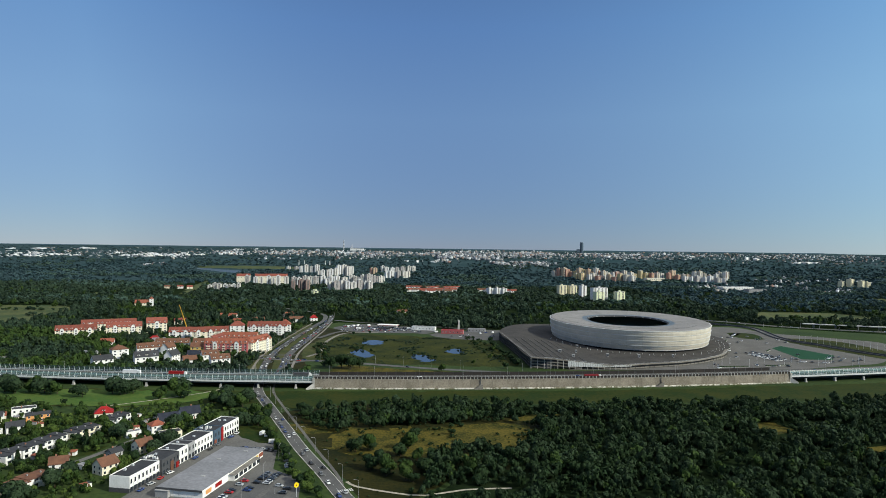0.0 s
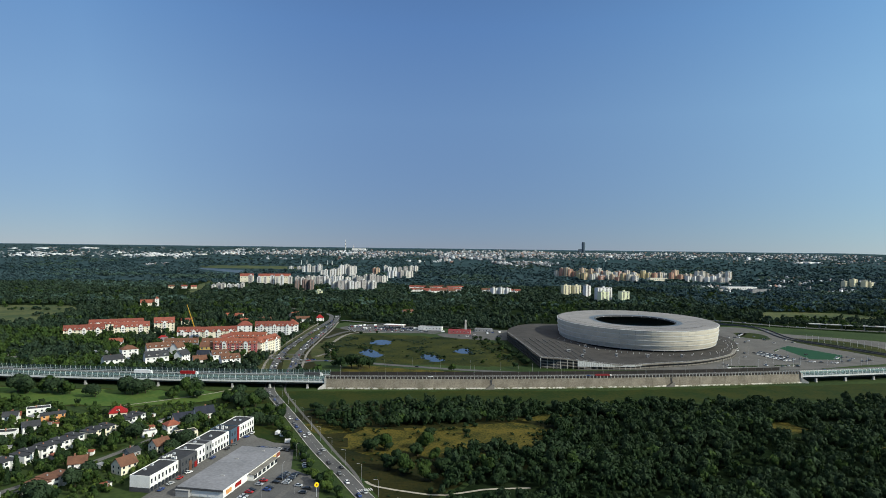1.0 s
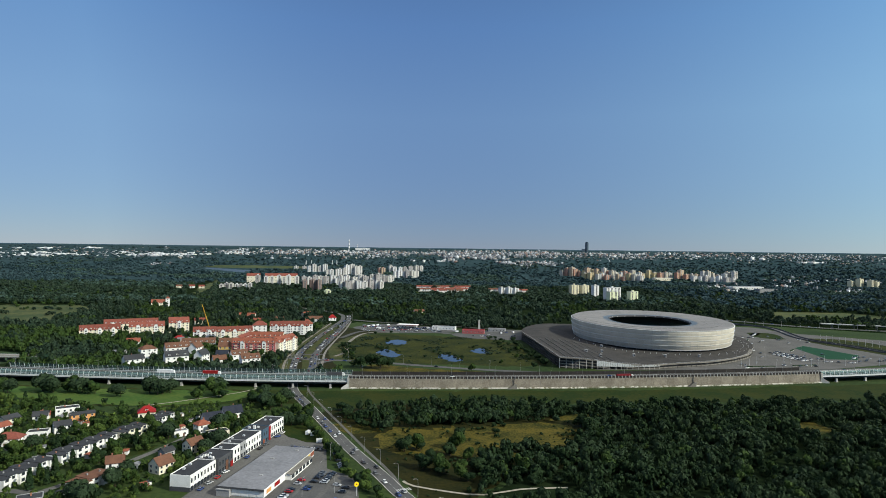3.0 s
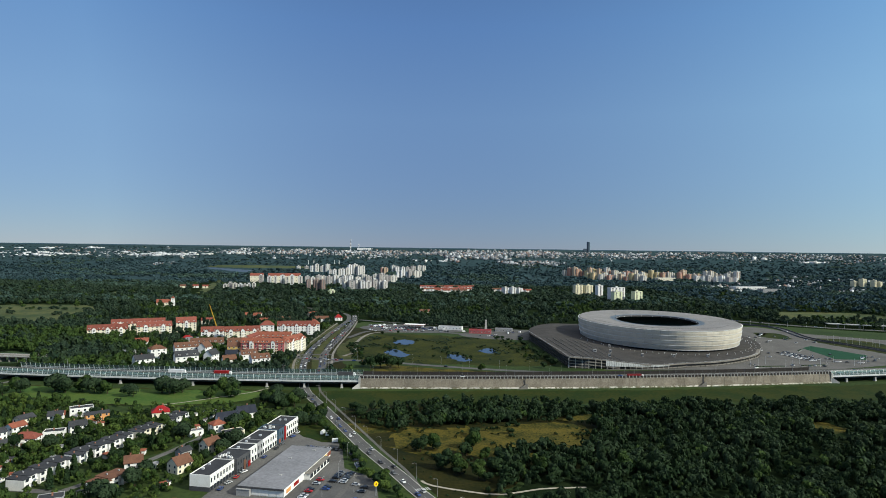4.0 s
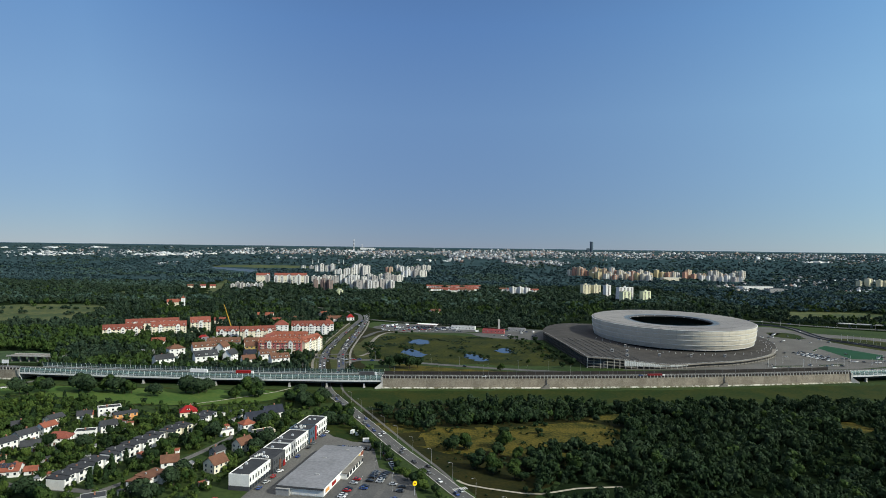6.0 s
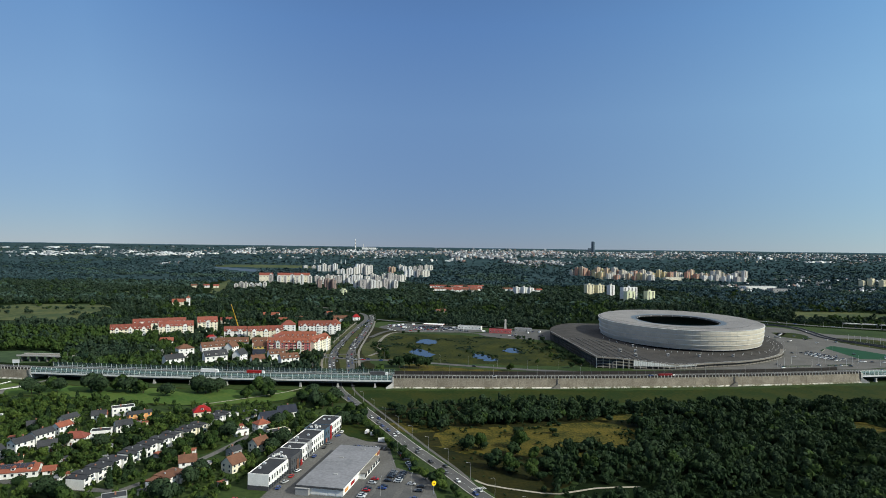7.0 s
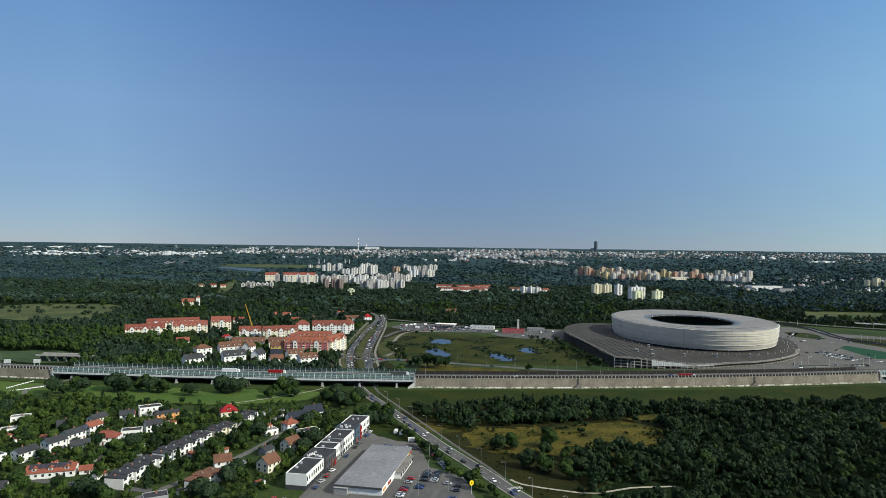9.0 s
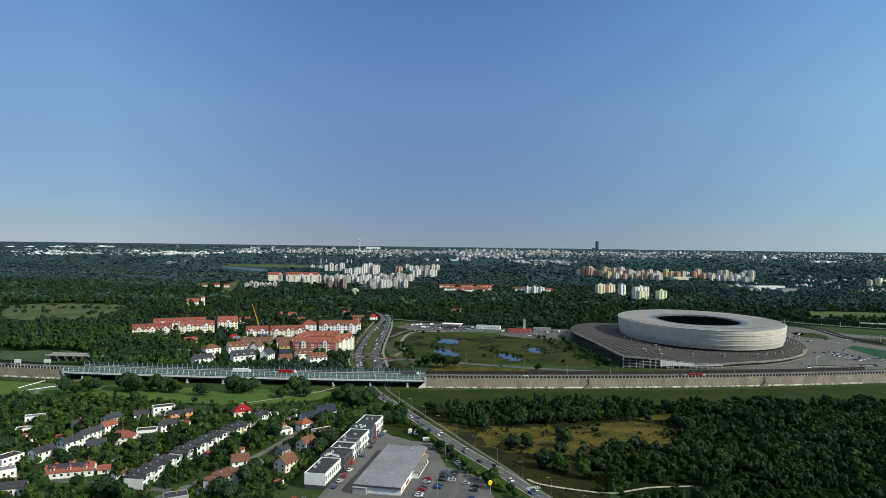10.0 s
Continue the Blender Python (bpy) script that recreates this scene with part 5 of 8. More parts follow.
terrace(-207, 320, -202, 356, 7, M_WHITE, "white terraced house with a dark flat roof")
terrace(-201, 359, -190, 402, 8, M_WHITE, "white terraced house with a dark flat roof")
terrace(-188, 405, -181, 424, 4, M_CREAM, "cream terraced house with a dark flat roof")
terrace(-180, 435, -176, 454, 4, M_WHITE, "white terraced house with a dark flat roof")
terrace(-166, 318, -160, 338, 3, M_WHITE, "white terraced house with a brown roof", H=4.8, W=9.5, roofs=M_TILE_BROWN)

# ---- red-roofed housing estate behind the motorway ----
for x, y, rz, L, W, H, roof, wall, tiles, label, kw in (
    (-446, 866, 26, 49, 13.9, 9.6, "gable", M_CREAM, M_TILE_RED, "cream apartment block with a red dormered roof", dict(rh=6, storeys=3, dormers=6, bays=3)),
    (-434, 929, 26, 70.8, 14, 10.7, "gable", M_CREAM, M_TILE_RED, "long cream apartment block with a red roof", dict(rh=6, storeys=3, dormers=8, bays=3)),
    (-396, 896, 26, 44.9, 13.9, 10.7, "gable", M_CREAM, M_TILE_RED, "cream apartment block with a red dormered roof", dict(rh=6, storeys=3, dormers=5, bays=2)),
    (-361, 920, 26, 26.8, 15, 13.9, "gable", M_CREAM, M_TILE_RED, "tall cream apartment block with a red roof", dict(rh=7, storeys=4, dormers=3, bays=1)),
    (-253, 835, 22, 44.6, 13.8, 13.8, "gable", M_CREAM, M_TILE_RED, "cream apartment block with balconies and red roof", dict(rh=5.5, storeys=4, dormers=5, bays=3)),
    (-295, 843, 14, 27.7, 12.8, 11.7, "gable", M_WHITE, M_TILE_RED, "white apartment block with a red roof", dict(rh=5.5, storeys=4, dormers=3, bays=2)),
    (-237, 896, 14, 19.2, 15, 13.9, "hip", M_WHITE, M_TILE_RED, "white apartment block with a hipped red roof", dict(rh=6, storeys=4)),
    (-197, 905, 10, 53.5, 15, 12.8, "gable", M_WHITE, M_TILE_RED, "white apartment block with a red dormered roof", dict(rh=6, storeys=4, dormers=6, bays=3)),
    (-174, 915, 10, 15, 15, 13.9, "hip", M_WHITE, M_TILE_ORANGE, "corner apartment tower with an orange hipped roof", dict(rh=7, storeys=4)),
):
    house(x, y, rz, L, W, H, roof, wall, tiles, label, name="apartment_block", category="apartment block", group="red-roofed apartment blocks", pitch=5.0, size=(1.9, 1.6), sides="fr", **kw)
for x, y, rz, L, W, H, roof, wall, tiles, label, kw in (
    (-195, 728, 3, 48.3, 13.6, 14.7, "gable", M_PINK, M_TILE_ORANGE, "brick-red apartment block with balconies and orange roof", dict(rh=5, storeys=5, dormers=6, bays=2)),
    (-168, 750, 76, 46.3, 13.7, 14.7, "gable", M_CREAM, M_TILE_ORANGE, "cream and red wing of the apartment court", dict(rh=5, storeys=5, dormers=4, bays=2)),
    (-196, 777, 3, 42.2, 12.7, 14.8, "gable", M_CREAM, M_TILE_ORANGE, "cream rear wing of the apartment court", dict(rh=5.5, storeys=5, dormers=5)),
    (-218, 759, 85, 31.6, 12.6, 14.7, "gable", M_CREAM, M_TILE_RED, "cream side wing of the apartment court", dict(rh=5, storeys=5, dormers=3)),
    (-228, 727, 10, 14.7, 11.6, 10.5, "gable", M_YELLOW, M_TILE_BROWN, "yellow house with a brown roof", dict(rh=4, storeys=3)),
    (-276, 773, 14, 38, 11.6, 7.4, "gable", M_GREY, M_TILE_BROWN, "row of houses with a dark brown roof", dict(rh=5, storeys=2, dormers=4)),
    (-241, 776, 14, 21.1, 11.6, 7.4, "gable", M_WHITE, M_TILE_BROWN, "white house row with a brown roof", dict(rh=5, storeys=2, dormers=2)),
    (-179, 656, 32, 18.7, 11.4, 9.9, "gable", M_WHITE, M_TILE_BROWN, "white gabled houses with a brown roof", dict(rh=4, storeys=3, dormers=2)),
    (-198, 680, 32, 16.7, 11.5, 9.9, "gable", M_WHITE, M_TILE_BROWN, "white gabled house with a dark roof", dict(rh=4, storeys=2, dormers=2)),
    (-258, 663, 35, 22.9, 11.4, 9.9, "gable", M_WHITE, M_ROOF_DARK, "white gabled house with a dark roof", dict(rh=5, storeys=2, dormers=2)),
    (-235, 673, 78, 14.6, 9.4, 9.9, "gable", M_WHITE, M_ROOF_DARK, "white gabled house with a steep gable front", dict(rh=5, storeys=3)),
):
    house(x, y, rz, L, W, H, roof, wall, tiles, label, name="apartment_block" if H > 10.2 else "house", category="apartment block" if H > 10.2 else "house", group="houses behind the motorway", pitch=4.6, size=(1.7, 1.5), sides="fr", **kw)
for x, y, rz, L, W, H, roof, wall, tiles, label, kw in (
    (-281, 720, 34, 25.2, 11.5, 10, "gable", M_WHITE, M_TILE_BROWN, "white gabled house with a brown roof", dict(rh=5, storeys=2, dormers=3)),
    (-260, 722, 80, 14.7, 9.5, 10, "gable", M_WHITE, M_TILE_BROWN, "white house with a steep white gable", dict(rh=5, storeys=3)),
    (-305, 701, 40, 16.7, 12.6, 10.5, "hip", M_WHITE, M_TILE_BROWN, "white villa with a brown hipped roof", dict(rh=4, storeys=3)),
    (-294, 645, 45, 18.7, 10.4, 9.3, "gable", M_WHITE, M_ROOF_DARK, "white house with a grey roof and balconies", dict(rh=4, storeys=3)),
    (-359, 780, 20, 14.8, 10.6, 6.3, "gable", M_WHITE, M_TILE_ORANGE, "white house with an orange roof", dict(rh=4, storeys=2)),
    (-318, 817, 15, 12.7, 9.5, 5.3, "hip", M_CREAM, M_TILE_BRIGHT, "cream house with a bright red roof", dict(rh=4, storeys=1)),
    (-307, 805, 15, 14.8, 9.5, 5.3, "gable", M_WHITE, M_ROOF_GREY, "white house with a pale grey roof", dict(rh=3, storeys=1)),
    (-337, 703, 10, 12.6, 9.4, 5.2, "gable", M_GREY, M_ROOF_GREY, "grey house half hidden by trees", dict(rh=3, storeys=1)),
    (-222, 699, 10, 12.6, 9.4, 6.3, "gable", M_GREY, M_ROOF_BLUE, "grey house with a dark roof", dict(rh=4, storeys=2)),
    (-214, 666, 32, 13.5, 9.4, 6.2, "gable", M_WHITE, M_TILE_BROWN, "white house with a brown roof", dict(rh=4, storeys=2)),
    (-166, 1080, 20, 12, 9.5, 5.2, "hip", M_WHITE, M_TILE_BRIGHT, "white house with a bright red roof by the road", dict(rh=5, storeys=2)),
    (-21.7, 1183, 25, 19.8, 12.1, 6.6, "gable", M_WHITE, M_TILE_BROWN, "white house among the trees", dict(rh=4, storeys=2)),
):
    house(x, y, rz, L, W, H, roof, wall, tiles, label, group="houses behind the motorway", pitch=4.6, size=(1.7, 1.5), sides="fr", **kw)
# balconies on the brick-red block
bal = Build().box(-1.7, 1.7, -1.3, -1.2, 0, 1.0).box(-1.7, -1.6, -1.2, 0, 0, 1.0).box(1.6, 1.7, -1.2, 0, 0, 1.0).box(-1.7, 1.7, -1.2, -0.01, -0.12, 0.02).mesh("balcony", M_CREAM)
for ob in [o for o in scene.objects if o.name.startswith("apartment_block") and "balconies" in o.get("label", "")]:
    L = max(c.bound_box[6][0] for c in ob.children if c.name.startswith("wall"))
    half = max(c.bound_box[6][1] for c in ob.children if c.name.startswith("wall"))
    for k in range(int(2 * L / 8.8)):
        for s in range(1, 5 if half > 6 else 4):
            part("balcony", bal, ob, m=pose(-L + 4.4 + k * 8.8, -half, s * 2.75 + 0.1))
for k in range(7):
    x, y = -360 + k * 29.5 + rng.uniform(-8, 8), 1042 + rng.uniform(-33, 100)
    house(x, y, rng.uniform(0, 60), rng.uniform(12, 26), 10, 6, "gable", rng.choice([M_WHITE, M_CREAM]), rng.choice([M_TILE_RED, M_TILE_ORANGE, M_TILE_BROWN]),
          "house among the distant trees with a pitched roof", rh=4, group="scattered far houses", pitch=5, size=(1.6, 1.5))
house(-555, 1290, 20, 26.3, 13.1, 8.5, "gable", M_CREAM, M_TILE_ORANGE, "cream manor house with an orange roof", rh=6, group="scattered far houses", pitch=5, size=(1.6, 1.5))
house(-538, 1294, 20, 7.4, 7.4, 16.5, "hip", M_WHITE, M_TILE_ORANGE, "slim white tower with an orange cap", rh=4, name="tower_house", category="tower", pitch=4, size=(1.2, 1.5), storeys=4)
# mobile crane with a leaning yellow boom
crane = thing("mobile_crane", pose(-306, 896, gz(838), 0, 0, 20), "yellow mobile crane with a long raised boom", "crane")
part("carrier", Build().box(-6, 6, -1.4, 1.4, 0.8, 2.2).box(4, 6, -1.3, 1.3, 2.2, 3.4).mesh("carrier", M_YELLOW), crane)
part("cab", Build().box(-3, 0, -1.3, 0.2, 2.2, 4.2, taper=0.15).mesh("cab", M_YELLOW), crane)
wheel = Build().tube((0, -0.2, 0), (0, 0.2, 0), 0.7, 0.7, 10).mesh("wheel", M_STEEL_DARK)
for i in range(4):
    for s in (-1.3, 1.3):
        part("wheel", wheel, crane, m=pose(-4.5 + 3 * i, s, 0.7))
part("boom", Build().tube((0, 0, 3), (-7, 0, 26), 0.9, 0.7, 6).tube((-7, 0, 26), (-12, 0, 42), 0.65, 0.45, 6).mesh("boom", mat("crane_paint", (0.50, 0.29, 0.03), (0.42, 0.25, 0.03), 0.5)), crane)

# ---- filling station, memorial column and yards by the junction ----
fs = thing("filling_station", pose(-32.2, 988, gz(915), 0, 0, -14), "filling station with a red and white canopy", "filling station")
part("canopy", Build().box(-16, 16, -7, 7, 5.0, 6.1).mesh("canopy", M_WHITE), fs)
part("canopy_band", Build().box(-16.1, 16.1, -7.1, 7.1, 5.2, 5.7).mesh("canopy_band", M_TILE_BRIGHT), fs, "red canopy band")
for x in (-11, 0, 11):
    part("column", Build().box(x - 0.3, x + 0.3, -0.3, 0.3, -0.2, 5.0).mesh("column", M_PALE_POST), fs)
    part("pump", Build().box(x - 0.5, x + 0.5, 1.2, 1.9, 0.1, 1.8).mesh("pump", M_GREY), fs)
part("shop", Build().box(-10, 10, 10, 18, -0.3, 4.2).mesh("shop", M_GREY), fs)
house(67, 936, -10, 32.2, 10.7, 5.4, "flat", M_PINK, M_TILE_BRIGHT, "low red pavilion with a red roof", name="pavilion", category="building", storeys=1, chimney=False, pitch=5)
house(104, 958, -10, 25.8, 9.7, 4.8, "flat", M_GREY, M_ROOF_GREY, "low grey pavilion with a flat roof", name="pavilion", category="building", storeys=1, chimney=False, pitch=5)
house(23.9, 976, -14, 36.7, 9.7, 4.9, "flat", M_WHITE, M_ROOF_GREY, "low white pavilion with a flat roof", name="pavilion", category="building", storeys=1, chimney=False, pitch=5)
mon = thing("memorial_column", pose(77, 960, gz(892)), "pale stepped stone memorial column", "column")
part("base", Build().box(-3, 3, -3, 3, -0.3, 2, taper=0.3).mesh("base", M_CONCRETE_PALE), mon)
part("shaft", Build().box(-1.7, 1.7, -1.7, 1.7, 2, 15, taper=0.5).mesh("shaft", M_CONCRETE_PALE), mon)
part("cap", Build().box(-1.5, 1.5, -1.5, 1.5, 15, 17.5, taper=0.4).mesh("cap", M_CONCRETE_PALE), mon)

# ---- far tower blocks ----
M_PANEL = picked("far_block_panels", [(0.76, 0.76, 0.75), (0.68, 0.65, 0.61), (0.72, 0.69, 0.62), (0.80, 0.79, 0.77), (0.44, 0.41, 0.39)], by_object=True)
M_PANEL_WARM = picked("far_block_warm", [(0.62, 0.46, 0.32), (0.60, 0.56, 0.48), (0.66, 0.54, 0.30), (0.55, 0.30, 0.22), (0.66, 0.64, 0.6)], by_object=True)
M_YELLOW_FAR = mat("yellow_tower_render", (0.66, 0.61, 0.42), (0.58, 0.53, 0.37), 0.85, 0.1, 0.8)
M_BROWN_FAR = mat("brown_tower_panel", (0.28, 0.21, 0.18), (0.22, 0.16, 0.14), 0.85, 0.1, 0.8)


M_LIME = mat("lime_tower_render", (0.66, 0.68, 0.46), (0.58, 0.6, 0.4), 0.85, 0.1, 0.8)


def tower_block(x, y, rz, L, W, H, wall, label, cap=None, group="far tower blocks"):
    """A slab block: body, shade-coloured loggia strips with floor bands, a roof and a lift house."""
    t = thing("tower_block", pose(x, y, gz(y), 0, 0, rz), label, "apartment block", group)
    FOOT.append((x, y, L / 2, W / 2, radians(rz)))
    part("wall", Build().box(-L / 2, L / 2, -W / 2, W / 2, -1, H).mesh("wall", wall), t)
    part("roof", Build().box(-L / 2 + 0.4, L / 2 - 0.4, -W / 2 + 0.4, W / 2 - 0.4, H + 0.01, H + 0.3).mesh("roof", cap or M_ROOF_GREY), t)
    part("lift_house", Build().box(-2.5, 2.5, -2, 2, H + 0.3, H + 3.2).mesh("lift_house", wall), t)
    n = max(1, int(L / 9))
    for i in range(n):
        c = -L / 2 + L * (i + 0.5) / n
        comb = [(-0.12, 1.5)]
        for k in range(int(H / 2.8) - 1):
            comb += [(-0.12, 2.4 + k * 2.8), (-0.7, 2.4 + k * 2.8), (-0.7, 3.2 + k * 2.8), (-0.12, 3.2 + k * 2.8)]
        comb += [(-0.12, H - 1), (0.05, H - 1), (0.05, 1.5)]
        m = len(comb)
        me = mesh_from("loggia_column", [(c + e, -W / 2 + q, z) for e in (-2.3, 2.3) for q, z in comb], [(k, (k + 1) % m, (k + 1) % m + m, k + m) for k in range(m)] + [tuple(range(m - 1, -1, -1)), tuple(range(m, 2 * m))], [M_LOGGIA, wall])
        for p in me.polygons:
            p.material_index = int(p.center.y < -W / 2 - 0.2 and p.index < m)
        part("loggia_column", me, t, "column of loggias with shade in its colour")
    return t


# dark tone painted on the strips in place of shade inside the loggias
M_LOGGIA = mat("loggia_shade", (0.143, 0.143, 0.143), (0.109, 0.109, 0.111), 0.5, 0.2, 1.0)


def tower_row(x0, y0, x1, y1, n, rz, L, W, H, wall, label, cap=None, jitter=0.32):
    for i in range(n):
        f = (i + 0.5) / n
        tower_block(x0 + (x1 - x0) * f + rng.uniform(-4, 4), y0 + (y1 - y0) * f + rng.uniform(-10, 10), rz + rng.uniform(-6, 6), L * rng.uniform(1 - jitter, 1 + jitter), W,
                    H * rng.uniform(1 - jitter, 1 + jitter), wall, label, cap)


for x, y, L in ((-623, 2177, 44), (-560, 2190, 52), (-506, 2201, 54)):
    house(x, y, 11, L, 16, 24, "gable", M_CREAM, M_TILE_RED, "long cream block with a red tiled roof, far off", rh=8, name="apartment_house", category="apartment block", group="far red-roofed blocks", chimney=False, pitch=9, size=(3.0, 1.6), sides="f")
tower_row(-580, 2050, -444, 2080, 7, 12, 12.5, 15, 28.5, M_PANEL, "slim white tower block before a red-roofed row", None, 0.1)
tower_row(-373, 1813, -323, 1822, 4, 26, 11.5, 15, 29, M_BROWN_FAR, "brown panel tower block, far off", None, 0.1)
tower_row(-288, 1651, -264, 1655, 2, 22, 11.5, 12, 12, M_LIME, "low lime-coloured apartment block", None, 0.1)
tower_row(-276, 1856, -146, 1881, 8, 22, 14.5, 15, 26, M_PANEL, "white panel tower block", None, 0.22)
tower_row(-447, 2112, -267, 2152, 10, 22, 16.5, 15, 25.5, M_PANEL, "white panel tower block", None, 0.18)
tower_row(-281, 2264, -147, 2285, 6, 22, 20, 15, 25.5, M_PANEL, "white panel slab block", None, 0.2)
tower_row(-561, 2768, -480, 2782, 4, 22, 19, 16, 29, M_PANEL, "pale panel slab block", None, 0.15)
tower_row(-436, 2528, -356, 2543, 5, 22, 15, 16, 30, M_PANEL, "grey-white panel tower block", None, 0.2)
tower_row(-375, 2606, -302, 2618, 4, 30, 16.5, 16, 42, M_PANEL, "tall white panel tower block", None, 0.12)
tower_row(-253, 2720, -217, 2726, 2, 22, 17, 16, 26, M_PANEL_WARM, "cream panel tower block", None, 0.1)
tower_row(-220, 2828, -54, 2856, 7, 22, 18, 16, 23, M_PANEL, "white panel tower block", None, 0.2)
tower_row(-170, 2512, -65, 2530, 6, 22, 15.5, 16, 25.5, M_PANEL, "white panel tower block", None, 0.2)
tower_row(-622, 1840, -532, 1858, 7, 12, 11.5, 13, 15, M_PANEL, "low white apartment block with a grey roof", None, 0.15)
tower_row(-665, 2932, -602, 2944, 2, 22, 20, 15, 13, M_PANEL, "low white far block", None, 0.1)
for x, y, L, H, wall, label in ((375, 1690, 24, 32, M_YELLOW_FAR, "pale yellow tower block with loggias"), (405, 1699, 22, 31, M_YELLOW_FAR, "pale yellow tower block with loggias"), (420, 1643, 16, 34, M_PANEL, "slim white and grey tower block"),
                                (437, 1543, 44, 35, M_PANEL, "wide white and grey slab block"), (425, 1497, 24, 28, M_LIME, "pale yellow-green slab block"), (483, 1529, 24, 27, M_LIME, "pale yellow-green slab block")):
    tower_block(x, y, 26, L, 13, H, wall, label)
tower_row(173, 1744, 232, 1747, 3, 31, 14.5, 16.4, 19.2, M_PANEL, "pale green-white apartment block", None, 0.05)
tower_row(536, 2714, 859, 2601, 20, 32, 16.7, 15.9, 30.6, M_PANEL_WARM, "pink and cream panel block")
tower_row(590, 2530, 811, 2470, 11, 32, 18.3, 16.0, 23.3, M_PANEL_WARM, "cream panel block standing far off")
tower_row(857, 2642, 1239, 2601, 18, 32, 18.2, 15.9, 28.2, M_PANEL_WARM, "pale orange and grey panel block")
tower_row(1008, 2494, 1180, 2482, 7, 32, 21.3, 16.0, 20.2, M_PANEL, "grey panel block standing far off")
tower_row(1527, 2339, 1638, 2315, 4, 32, 22.9, 16.0, 23.4, M_YELLOW_FAR, "yellow-green panel block among trees")
for x0, y0, x1, y1, n in ((-45.9, 1849, 97, 1879, 9), (-11, 1804, 84, 1811, 4), (162, 1872, 273, 1834, 6), (-57.4, 1972, 111, 1972, 9), (-758, 1849, -664, 1864, 3)):
    for i in range(n):
        f = (i + 0.5) / n
        house(x0 + (x1 - x0) * f, y0 + (y1 - y0) * f + rng.uniform(-8, 8), rng.uniform(5, 20), rng.uniform(14, 24), 11, 6, "gable", M_WHITE if x0 > -400 or i % 2 else M_CREAM, rng.choice([M_TILE_RED, M_TILE_RED, M_TILE_BROWN]),
              "white row house with a red roof, far off", rh=4, name="row_house", group="far row houses", chimney=False, pitch=8, size=(2.4, 1.6), sides="f")
house(1031, 2098, 8, 109.8, 36.6, 11, "flat", M_WHITE, M_ROOF_GREY, "long white far warehouse", name="warehouse", category="warehouse", chimney=False, storeys=1, pitch=9, size=(3, 1.5))
house(1034, 1972, 8, 60.1, 28.9, 10.8, "flat", M_GREY, M_ROOF_DARK, "grey flat-roofed far warehouse", name="warehouse", category="warehouse", chimney=False, storeys=1, pitch=9, size=(3, 1.5))
house(904, 2518, 8, 73.7, 29.5, 11.1, "flat", M_CREAM, M_ROOF_GREY, "cream flat-roofed far warehouse", name="warehouse", category="warehouse", chimney=False, storeys=1, pitch=9, size=(3, 1.5))

# ---- city on the horizon ----
def far_city(name, quarters, colours, seed, label):
    """Far buildings, too small to pick apart: each quarter is a strip x0 to x1 at depth y, with its spread, number, heights and usual length."""
    r = np.random.RandomState(seed)
    vs, fs = [], []

    def block(x, y, h, l, w, a):
        n, z, c, s = len(vs), gz(y), math.cos(a), math.sin(a)
        for k in (0, 1):
            for px, py in ((-l / 2, -w / 2), (l / 2, -w / 2), (l / 2, w / 2), (-l / 2, w / 2)):
                vs.append((x + px * c - py * s, y + px * s + py * c, z + (h if k else -3)))
        fs.extend(tuple(i + n for i in f) for f in BOX_F)

    for x0, x1, y, spread, n, low, high, length in quarters:
        streets = [(r.uniform(x0, x1), y + spread * r.randn() * 0.6) for _ in range(max(2, n // 6))]
        for _ in range(n):
            sx, sy = streets[r.randint(len(streets))]
            x, yy = np.clip(sx + r.randn() * (x1 - x0) * 0.06, x0, x1), sy + r.randn() * spread * 0.2
            h, l, a = r.uniform(low, high) * (1.5 if r.rand() < 0.07 else 1), length * r.uniform(0.3, 1.25), r.uniform(-0.25, 0.35)
            w = l * r.uniform(0.3, 0.6)
            block(x, yy, h, l, w, a)
            if r.rand() < 0.5:
                block(x + l * r.uniform(-0.2, 0.2), yy + w * 0.1, h * r.uniform(1.1, 1.45), l * r.uniform(0.25, 0.5), w * 0.5, a)
    tagged(new(name, mesh_fast(name, vs, fs, picked(name + "_walls", colours))), label, "city", kind="stuff")


far_city("distant_white_blocks", ((-3077, -2908, 4391, 63, 13, 3.3, 5.5, 28), (-2777, -2382, 4488, 74, 30, 3.9, 7.2, 33), (-2470, -2110, 3779, 125, 64, 4.4, 8.2, 33), (-2575, -2419, 3972, 81, 16, 4.4, 7.7, 25), (-1847, -1379, 3920, 132, 96, 5.0, 9.4, 23), (-2118, -1923, 4014, 163, 24, 3.3, 6.1, 19), (-1454, -1206, 4217, 205, 35, 4.4, 11.0, 20), (-654, -386, 4385, 127, 32, 5.0, 9.9, 22), (-144, 34, 3649, 140, 20, 4.4, 8.2, 18), (2042, 2251, 4092, 82, 7, 9.9, 13.2, 19), (2075, 2558, 3877, 65, 27, 4.4, 7.7, 25), (1172, 1892, 4418, 196, 32, 4.4, 9.9, 15)),
         [(0.78, 0.79, 0.80), (0.62, 0.64, 0.66), (0.80, 0.78, 0.74), (0.50, 0.52, 0.54), (0.72, 0.74, 0.76)], 5, "white blocks and sheds in far quarters along the horizon")
